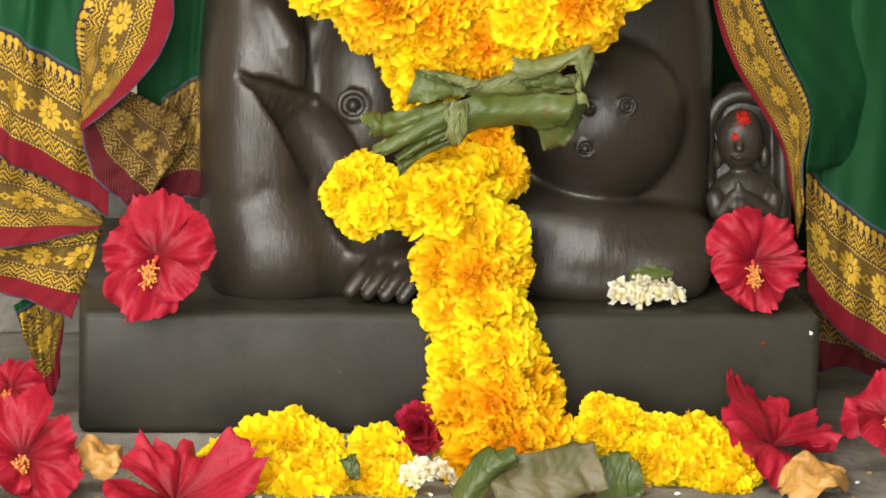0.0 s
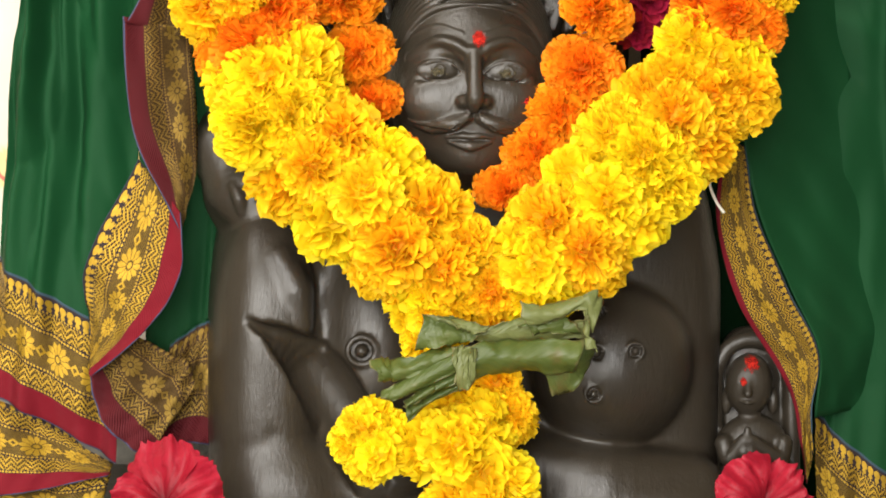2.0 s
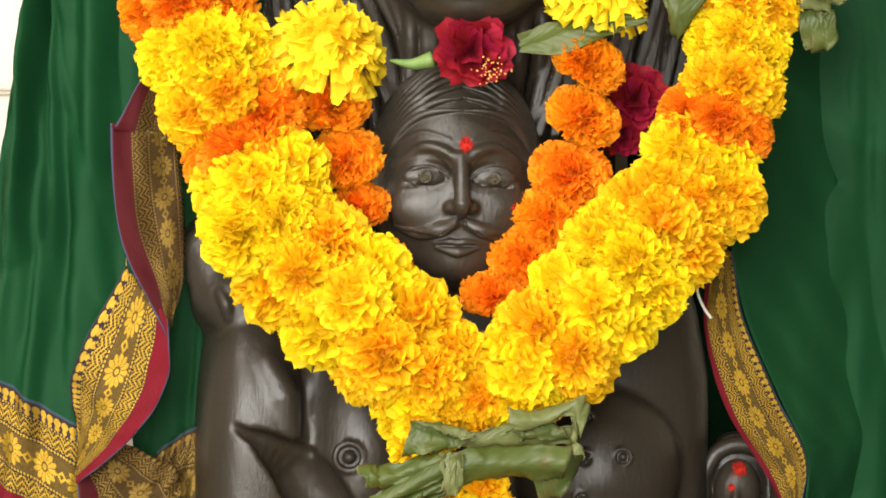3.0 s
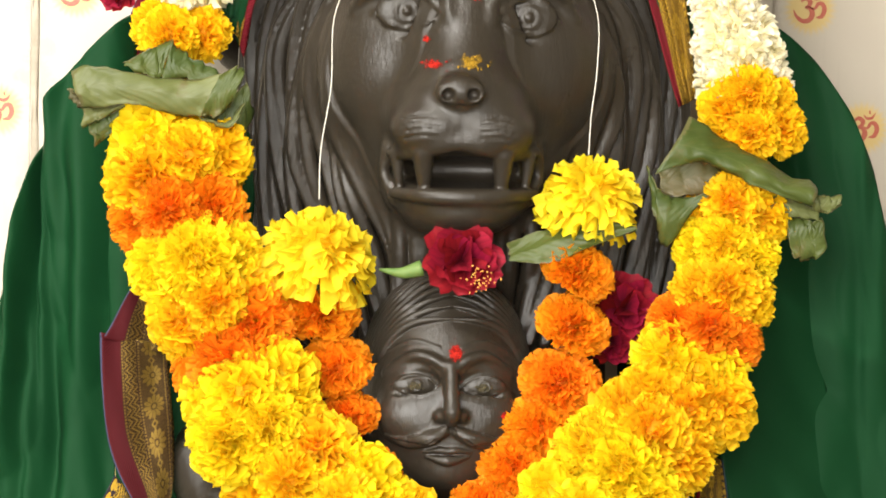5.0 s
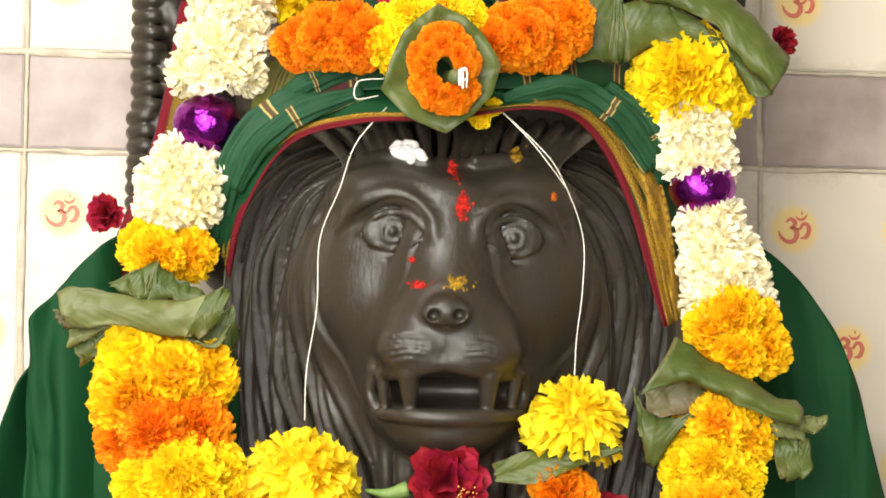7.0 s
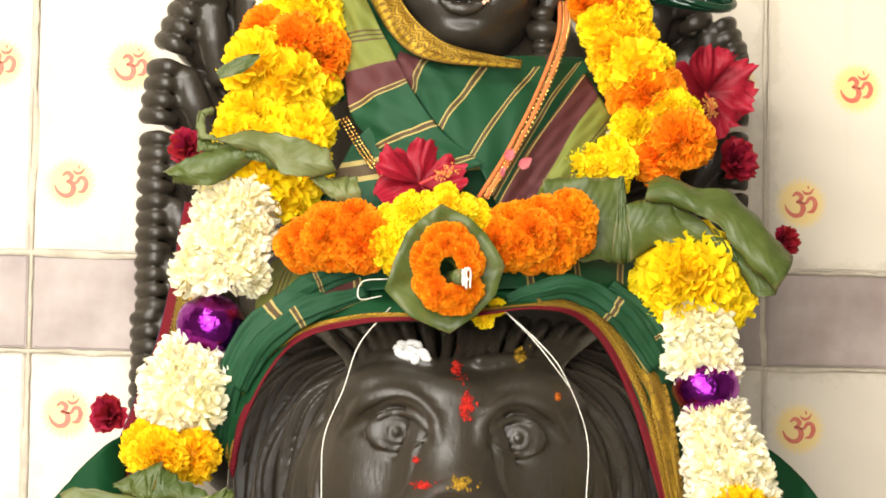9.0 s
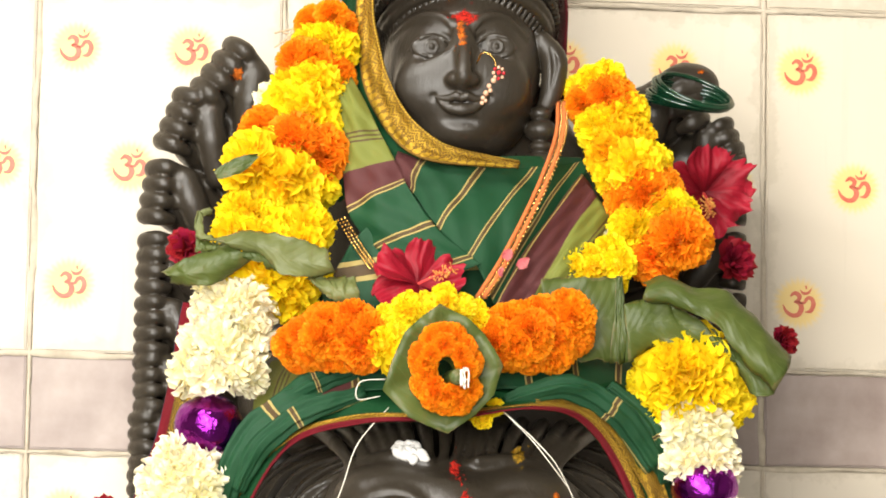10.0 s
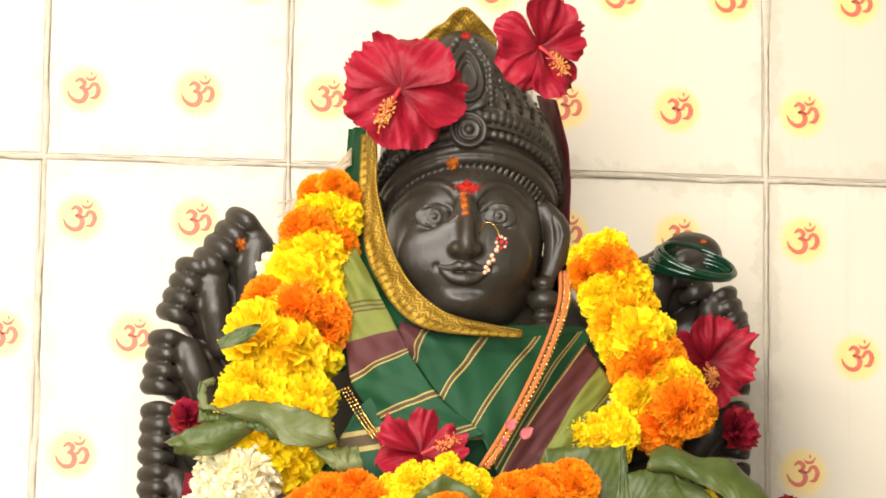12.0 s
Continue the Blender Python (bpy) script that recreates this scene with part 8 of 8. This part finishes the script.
hibiscus((0.2983, -0.5000, 0.0421), 0.034, (0, -0.8, 0.7), 10, "crimson hibiscus lying on the platform")
small_red((-0.0329, -0.5000, 0.0336), 0.022, (0, -1, 0.2), "dark red rose lying behind the garland")
for nm, at, r, n in (("jasmine_bunch", (0.1331, -0.4200, 0.1152), 0.026, 16), ("jasmine_bunch", (-0.0330, -0.5500, 0.0133), 0.018, 9)):
    root = thing(nm, at, "small bunch of white jasmine blossoms", "flowers", "jasmine bunches")
    for k in range(n):
        a = k * 2.4
        q = math.sqrt(k / n)
        head_of("j", Vector(at) + Vector((r * q * math.cos(a), r * 0.5 * q * math.sin(a), 0.006 * (1 - q) + spin.uniform(-0.003, 0.003))), 0.009, root, (math.cos(a) * q, -0.8, 0.8))
    if n > 10:
        leaf(root, Vector(at) + Vector((-0.010, 0.006, 0.012)), Vector(at) + Vector((0.022, 0.008, 0.014)), 0.014, (0, -1, 1), 0, 0.1, LEAF)
root = thing("tuberose_sprig", (-0.1267, -0.2600, 1.0392), "white tuberose sprig behind the garland", "flower")
head_of("w", (-0.1246, -0.2600, 1.0401), 0.016, root, (-0.6, -0.6, 0.4))
head_of("w", (0.1292, -0.2900, 0.9340), 0.014, root, (0, -0.6, 0.4))
for k, (base, tip, w) in enumerate((((-0.2654, -0.5500, 0.0172), (-0.2406, -0.5300, 0.0283), 0.032), ((-0.2807, -0.5400, 0.0069), (-0.2541, -0.5400, 0.0267), 0.022), ((0.2121, -0.5700, 0.0063), (0.2568, -0.5600, 0.0198), 0.034), ((0.2119, -0.5500, 0.0053), (0.2452, -0.5600, 0.0118), 0.026))):
    root = thing("dry_petal", base, "dry curled ochre petals lying on the platform", "petal", "dry petals")
    leaf(root, base, tip, w, (0.1, -0.6, 1), 0.1, -0.6, DRY, "blade", 0.08, 0.25)

# ---- the small attendant figure in its niche ----
s = Clay((0.180, -0.40, 0.10), (0.265, -0.24, 0.26), 0.0011)
s.ball((0.2216, -0.3000, 0.1747), (0.030, 0.022, 0.080), e=0.7)
for a, b in (((0.1938, -0.3200, 0.1393), (0.1908, -0.3200, 0.2243)), ((0.2514, -0.3200, 0.1397), (0.2481, -0.3200, 0.2248))):
    s.tube([a, b], 0.006, k=0.004)
s.tube([(0.1908, -0.3200, 0.2243), (0.2008, -0.3200, 0.2412), (0.2175, -0.3200, 0.2477), (0.2368, -0.3200, 0.2416), (0.2481, -0.3200, 0.2248)], 0.006)
s.ball((0.2140, -0.3350, 0.2161), (0.0175, 0.016, 0.023))
s.ball((0.2177, -0.3350, 0.1718), (0.026, 0.016, 0.022))
s.tube([(0.2107, -0.3480, 0.2201), (0.2101, -0.3530, 0.2116)], [0.002, 0.003])
s.tube([(0.2060, -0.3470, 0.2052), (0.2109, -0.3500, 0.2044), (0.2173, -0.3470, 0.2053)], [0.001, 0.0018, 0.001], k=0.001)
for x in ((0.2064, -0.3460, 0.2197), (0.2169, -0.3460, 0.2198)):
    s.ball(x, (0.0035, 0.002, 0.0018), k=0.001)
for x in ((0.1984, -0.3300, 0.2026), (0.2331, -0.3300, 0.2029)):
    s.ball(x, (0.004, 0.005, 0.010), k=0.002)
s.tube([(0.1948, -0.3450, 0.1732), (0.1986, -0.3500, 0.1636), (0.2075, -0.3560, 0.1772)], [0.007, 0.007, 0.005])
s.tube([(0.2391, -0.3450, 0.1736), (0.2343, -0.3500, 0.1638), (0.2126, -0.3560, 0.1773)], [0.007, 0.007, 0.005])
s.tube([(0.2077, -0.3570, 0.1690), (0.2096, -0.3570, 0.1858)], [0.0045, 0.002], k=0.001)
s.tube([(0.2127, -0.3570, 0.1690), (0.2104, -0.3570, 0.1858)], [0.0045, 0.002], k=0.001)
s.ball((0.2196, -0.3300, 0.1455), (0.030, 0.016, 0.016), e=0.8)
tagged(new("attendant_statue", s.mesh("attendant_statue", STONE)), "small dark stone figure with folded palms in a niche", "statue")

# ---- powder marks on the stone ----
from mathutils.bvhtree import BVHTree
SKIN = BVHTree.FromObject(statue, bpy.context.evaluated_depsgraph_get())


def mark(name, at, w, h, mat, label, seed=0, tree=None, n=44):
    """Powder dabbed on the stone: many ragged crumbs that lie on its surface, thick in the middle."""
    rnd = random.Random(seed)
    s = Shape()
    for q in range(n):
        a, far = rnd.uniform(0, 6.3), abs(rnd.gauss(0, 0.45)) if q else 0
        cx, cz = at[0] + w * far * math.cos(a), at[2] + h * far * math.sin(a)
        size = min(w, h) * (0.40 if q == 0 else rnd.uniform(0.10, 0.42) * max(0.3, 1.1 - far))
        sx, sz, ph = size * rnd.uniform(0.7, 1.4), size * rnd.uniform(0.8, 1.7), rnd.uniform(0, 6)
        rows = []
        for i in range(3):
            row = []
            for j in range(10):
                b = 2 * math.pi * j / 10
                r = (i / 2) * (1 + 0.3 * math.sin(3 * b + ph) + 0.2 * math.sin(5 * b + 2 * ph))
                p = Vector((cx + sx * r * math.cos(b), -0.7, cz + sz * r * math.sin(b)))
                hit = (tree or SKIN).ray_cast(p, Vector((0, 1, 0)))[0]
                y = hit.y if hit and hit.y < at[1] + 0.03 else at[1]
                row.append((p.x, y - 0.0004 - (0.0008 if i < 2 else -0.0003), p.z))
            rows.append(row)
        s.grid(rows, closed=True)
    solo(name, s, mat, label, "powder mark", "powder marks")


mark("vermilion_mark", (0.0014, -0.4050, 0.4709), 0.007, 0.009, VERMILION, "vermilion dab on the forehead of the stone head", 1)
mark("vermilion_mark", (0.0351, -0.4000, 0.4271), 0.0032, 0.0045, VERMILION, "vermilion dot on the stone cheek", 2)
mark("vermilion_mark", (0.0113, -0.4000, 0.7321), 0.009, 0.019, VERMILION, "vermilion streak on the brow of the lion", 3)
mark("pink_mark", (0.0060, -0.4000, 0.7572), 0.006, 0.012, VERMILION, "vermilion streak above the brow of the lion", 4)
mark("vermilion_mark", (-0.0242, -0.4000, 0.6921), 0.0032, 0.0036, VERMILION, "vermilion dot below the eye of the lion", 5)
mark("vermilion_mark", (-0.0207, -0.4000, 0.6738), 0.014, 0.0045, VERMILION, "vermilion smear on the nose of the lion", 6)
mark("turmeric_mark", (0.0053, -0.4200, 0.6753), 0.013, 0.008, TURMERIC, "turmeric smear on the nose of the lion", 7)
mark("turmeric_mark", (0.0538, -0.3700, 0.7702), 0.007, 0.011, TURMERIC, "turmeric dab above the brow of the lion", 8)
mark("saffron_mark", (0.0788, -0.3700, 0.7399), 0.004, 0.005, SAFFRON, "saffron dab on the brow of the lion", 9)
mark("vermilion_mark", (0.0165, -0.3100, 1.0998), 0.013, 0.008, VERMILION, "vermilion band on the forehead of the goddess", 10)
mark("saffron_mark", (0.0128, -0.3150, 1.0838), 0.0055, 0.022, SAFFRON, "saffron streak down the forehead of the goddess", 11)
mark("saffron_mark", (0.0053, -0.3050, 1.1188), 0.007, 0.006, SAFFRON, "saffron dab on the hair band", 12)
mark("saffron_mark", (-0.1460, -0.1500, 1.0755), 0.006, 0.007, SAFFRON, "saffron dab on a stone fist", 13)
mark("saffron_mark", (0.2197, -0.1500, 1.0898), 0.005, 0.003, SAFFRON, "saffron dab on a stone hand", 14)
mark("vermilion_mark", (0.0184, -0.2500, 1.2254), 0.006, 0.005, VERMILION, "vermilion dab on the crown tip", 15)
small = BVHTree.FromObject(bpy.data.objects["attendant_statue"], bpy.context.evaluated_depsgraph_get())
mark("vermilion_mark", (0.2140, -0.3450, 0.2330), 0.008, 0.007, VERMILION, "vermilion dab on the small figure", 16, small)
mark("vermilion_mark", (0.2073, -0.3480, 0.2200), 0.005, 0.004, VERMILION, "faint vermilion on the small figure's face", 17, small, 10)
for k, (at, w, h) in enumerate((((-0.0276, -0.4035, 0.4470), 0.0105, 0.0042), ((0.0213, -0.4035, 0.4466), 0.0105, 0.0042))):
    mark("dust_mark", at, w, h, DUST, "pale dust caught in the carved eye", 50 + k, n=60)
tuft = Shape()
rnd = random.Random(18)
for k in range(34):
    x, z = rnd.gauss(0, 0.0062), rnd.gauss(0, 0.0034)
    p = Vector((-0.0266, -0.3800, 0.7709)) + Vector((x, 0, z))
    hit = SKIN.ray_cast((p.x, -0.7, p.z), Vector((0, 1, 0)))[0]
    r = rnd.uniform(0.0022, 0.0044)
    tuft.ball((p.x, (hit.y if hit else p.y) - 0.3 * r, p.z), (r * rnd.uniform(0.9, 1.5), r, r), (0, rnd.uniform(0, 90), 0), n=8)
solo("cotton_tuft", tuft, COTTON, "white cotton tuft on the brow of the lion", "cotton tuft")

# ---- ornaments ----
ring = thing("nose_ring", (0.0292, -0.3350, 1.0492), "gold nose ring with pearls and red stones", "nose ring")
part("hoop", Shape().tube([(0.0225, -0.3320, 1.0600), (0.0255, -0.3400, 1.0665), (0.0312, -0.3420, 1.0655), (0.0350, -0.3410, 1.0605), (0.0360, -0.3400, 1.0560)], 0.0006, n=6), GOLD, ring)
for k in range(8):
    a = k * 2 * math.pi / 8
    part("pearl", Shape().ball(Vector((0.0380, -0.3400, 1.0522)) + Vector((0.0038 * math.cos(a), 0, 0.0042 * math.sin(a))), 0.0014, n=8), PEARL if k % 3 else RUBY, ring)
part("stone", Shape().ball((0.0380, -0.3420, 1.0522), 0.0019, n=10), RUBY, ring)
for k, (x, z, r) in enumerate(((0.0345, 1.0466, 0.0022), (0.0312, 1.0425, 0.0020), (0.0322, 1.0392, 0.0018), (0.0290, 1.0372, 0.0022), (0.0268, 1.0335, 0.0019), (0.0288, 1.0315, 0.0016), (0.0262, 1.0298, 0.0018))):
    part("pearl", Shape().ball((x, -0.3390, z), r, n=8), PEARL, ring)
for k in range(7):
    c = Vector((0.2069, -0.1700, 1.0662))
    b = Shape().ring(c + Vector((0.0012 * k - 0.003, -0.0015 * k, 0.0017 * (k - 3))), 0.0300 + 0.0012 * (k % 3), 0.0018, (16 + 3 * k, 7 + 1.6 * k, 0), 40, 0.75)
    solo("bangle", b, BANGLE, "dark green glass bangle on a stone wrist", "bangle", "bangles")
cord = thing("necklace", (0.0906, -0.3000, 1.0399), "orange cord necklace with gold beads crossing the shawl", "necklace")
for dx, mat in ((-0.0028, CORD), (0.0, GOLD), (0.0022, CORD), (0.0042, GOLD)):
    pts = [Vector(p) + Vector((dx, -0.001, 0)) for p in ((0.0945, -0.2650, 1.0440), (0.0895, -0.2920, 1.0130), (0.0713, -0.3250, 0.9679), (0.0465, -0.3450, 0.9188), (0.0253, -0.3550, 0.8841))]
    if mat == CORD:
        part("cord", Shape().tube(pts, 0.0016, n=8), CORD, cord)
    else:
        s = Shape()
        for p in smooth(pts, 14):
            s.ball(p, 0.0013, n=6)
        part("gold_bead_string", s, GOLD, cord, "string of tiny gold beads")
s = Shape()
for p in smooth([Vector(p) for p in ((-0.0741, -0.3250, 0.9427), (-0.0616, -0.3300, 0.9216), (-0.0514, -0.3350, 0.9069))], 9):
    for dx in (-0.0024, 0.0, 0.0024):
        s.ball(p + Vector((dx, -0.001, 0.4 * dx)), 0.0011, n=6)
part("gold_bead_string", s, GOLD, cord)

# ---- odds and ends ----
tassel = thing("wire_tassel", (-0.0934, -0.2500, 1.1026), "twisted tan thread tassel at the veil", "tassel")
for k in range(7):
    a, b = Vector((-0.0672, -0.2500, 1.1245)), Vector((-0.1166, -0.2500, 1.0866))
    pts = [a + Vector((0, 0, 0.002 * k)), a.lerp(b, 0.4) + Vector((0.002 * math.sin(k), -0.003, 0.003 * math.cos(2 * k))), a.lerp(b, 0.8) + Vector((0, 0, 0.004 * math.sin(k * 1.7))), b + Vector((0.006 * math.sin(k * 2.2), 0, 0.006 * math.cos(k * 1.3)))]
    part("strand", Shape().tube(pts, 0.0008, n=5), TASSEL, tassel)
part("stalk", Shape().tube([(-0.0234, -0.3950, 0.5300), (-0.0374, -0.3950, 0.5265), (-0.0533, -0.3920, 0.5286)], [0.006, 0.004, 0.001], n=10), STALK, bpy.data.objects["red_flower.004"])
curl = Shape().tube([(0.1701, -0.4000, 0.3805), (0.1688, -0.4050, 0.3688), (0.1749, -0.4000, 0.3562), (0.1804, -0.4000, 0.3490)], 0.0011, n=6)
solo("thread_end", curl, CREAM_THREAD, "loose white thread end hanging from the garland", "thread")
pink = thing("pink_petals", (0.0459, -0.3520, 0.9076), "pale pink petals lying on the shawl", "petal")
for k in range(3):
    o = Vector((0.0456, -0.3540, 0.9074)) + Vector((0.007 * math.cos(2 * k), -0.001 * k, 0.006 * math.sin(2 * k)))
    leaf(pink, o, o + Vector((0.008 * math.cos(k), -0.002, 0.008 * math.sin(k + 1))), 0.008, (0, -1, 0.3), 0.1, 0.3, PINK, "petal")
# crumbs of petals and grains on platform and pedestal
crumbs = random.Random(21)
litter = Shape()
for k in range(60):
    x, y = crumbs.uniform(-0.34, 0.34), crumbs.uniform(-0.66, -0.47)
    litter.ball((x, y, 0.001), (crumbs.uniform(0.001, 0.0035), crumbs.uniform(0.001, 0.003), 0.0012), n=6)
tagged(solo("petal_crumbs", litter, DRY, "scattered dry petal crumbs on the platform", "crumbs"), kind="stuff")
rice = Shape()
for k in range(14):
    rice.ball((crumbs.uniform(-0.32, 0.30), crumbs.uniform(-0.62, -0.48), 0.0015), (0.003, 0.0012, 0.0012), (0, 0, crumbs.uniform(0, 180)), n=6)
tagged(solo("rice_grains", rice, COTTON, "scattered white rice grains on the platform", "rice"), kind="stuff")
slab = BVHTree.FromObject(ped, bpy.context.evaluated_depsgraph_get())
mark("vermilion_mark", (-0.237, -0.452, 0.101), 0.006, 0.003, VERMILION, "vermilion smear on the pedestal edge", 31, slab, 14)
mark("vermilion_mark", (0.215, -0.452, 0.086), 0.0025, 0.0035, VERMILION, "faint vermilion dot on the pedestal front", 32, slab, 8)
mark("white_speck", (0.249, -0.452, 0.094), 0.0022, 0.0022, COTTON, "white speck on the pedestal front", 33, slab, 6)


# ---- tiles of the rear wall ----
def sign_shape(cx, cz, size, y):
    """The printed sacred sign: brush strokes of uneven width, a crescent and a dot."""
    strokes = (
        (((-0.55, 0.42), (-0.28, 0.62), (0.0, 0.45), (-0.06, 0.2), (-0.32, 0.08)), (0.05, 0.12, 0.15, 0.12, 0.05)),
        (((-0.30, 0.09), (0.02, 0.0), (0.14, -0.32), (-0.05, -0.68), (-0.45, -0.74), (-0.82, -0.48), (-1.0, -0.1)), (0.06, 0.14, 0.17, 0.15, 0.13, 0.10, 0.03)),
        (((0.02, 0.02), (0.32, 0.06), (0.50, 0.32), (0.76, 0.30), (0.88, -0.05), (0.70, -0.45), (0.36, -0.52)), (0.05, 0.09, 0.11, 0.13, 0.15, 0.13, 0.03)),
        (((0.05, 0.82), (0.26, 0.62), (0.56, 0.66), (0.78, 0.95)), (0.02, 0.09, 0.09, 0.02)),
        (((0.38, 0.98), (0.48, 1.0)), (0.11, 0.11)),
    )
    s = Shape()
    for pts, wid in strokes:
        line = smooth([(p[0], 0, p[1]) for p in pts], 5)
        w = np.interp(np.linspace(0, len(pts) - 1, len(line)), range(len(pts)), wid)
        a, b = [], []
        for k, p in enumerate(line):
            d = (line[min(k + 1, len(line) - 1)] - line[max(k - 1, 0)]).normalized()
            q = Vector((-d.z, 0, d.x)) * float(w[k])
            a.append((cx + size * (p.x + q.x), y, cz + size * (p.z + q.z)))
            b.append((cx + size * (p.x - q.x), y, cz + size * (p.z - q.z)))
        s.grid([a, b])
    return s


TILE_W, TILE_H, GAP = 0.2007, 0.3025, 0.0044
SIGNS = [(0.0285, 0.2505), (0.1225, 0.2505), (0.0745, 0.153), (0.1685, 0.153), (0.0285, 0.0555), (0.1225, 0.0555)]
TILE = tile_material("cream_sign_tile", SIGNS)


def bevel_slab(name, w, h, t, mat):
    bm = bmesh.new()
    bmesh.ops.create_cube(bm, size=1)
    for v in bm.verts:
        v.co = Vector(((v.co.x + 0.5) * w, (v.co.y + 0.5) * t, (v.co.z + 0.5) * h))
    bmesh.ops.bevel(bm, geom=[e for e in bm.edges if all(v.co.y < 1e-5 for v in e.verts)], offset=0.0016, segments=2, affect="EDGES")
    me = bpy.data.meshes.new(name)
    bm.to_mesh(me)
    bm.free()
    me.materials.append(mat)
    return me


tile_mesh = bevel_slab("tile", TILE_W - GAP, TILE_H - GAP, 0.009, TILE)
band_mesh = bevel_slab("border_tile", TILE_W - GAP, 0.0795 - GAP, 0.009, BAND_TILE)
sign_mesh = Shape()
for sx, sz in SIGNS:
    g = sign_shape(sx, sz, 0.0136, -0.0006)
    o = len(sign_mesh.v)
    sign_mesh.v += g.v
    sign_mesh.uv += g.uv
    sign_mesh.f += [tuple(o + k for k in f) for f in g.f]
sign_mesh = sign_mesh.mesh("printed_signs", SIGN_RED, True)
rng = random.Random(8)
for col in range(-5, 6):
    x = -0.1020 + TILE_W * col + GAP / 2
    for z0 in (1.170 + TILE_H * 2, 1.170 + TILE_H, 1.170, 0.8675, 0.788 - TILE_H, 0.788 - 2 * TILE_H):
        m = pose(x + rng.uniform(-0.0008, 0.0008), rng.uniform(-0.0012, 0.0004), z0 + GAP / 2, rng.uniform(-0.2, 0.2), rng.uniform(-0.15, 0.15), rng.uniform(-0.3, 0.3))
        tile = hang("tile", tile_mesh, wall, m)
        hang("printed_signs", sign_mesh, tile, m, "red signs printed on yellow suns")
    hang("border_tile", band_mesh, wall, pose(x, rng.uniform(-0.001, 0.0), 0.788 + GAP / 2, 0, rng.uniform(-0.2, 0.2), 0), "mauve-grey border tile")
# cement pressed out of the joints, ragged along its edges
for line, (upright, at, lo, hi) in enumerate([(True, -0.1020 + TILE_W * col, 0.19, 1.50) for col in range(-2, 4)] + [(False, z, -0.50, 0.50) for z in (1.4725, 1.170, 0.8675, 0.788, 0.4855)]):
    n = int((hi - lo) / 0.004)
    rows = [[], [], []]
    for k in range(n + 1):
        q = lo + (hi - lo) * k / n
        for j, side in enumerate((-1, 0, 1)):
            wide = side * (0.0014 + 0.0042 * max(0.0, noise.noise(Vector((q * 14, line * 7.3, side)))) + 0.0012 * noise.noise(Vector((q * 90, line * 3.1, side))))
            out = (0.0026 + 0.0010 * noise.noise(Vector((q * 60, line, 5)))) if side == 0 else 0.0004
            rows[j].append((at + wide, -out, q) if upright else (q, -out, at + wide))
    part("mortar_joint", Shape().grid(rows), GROUT, wall)
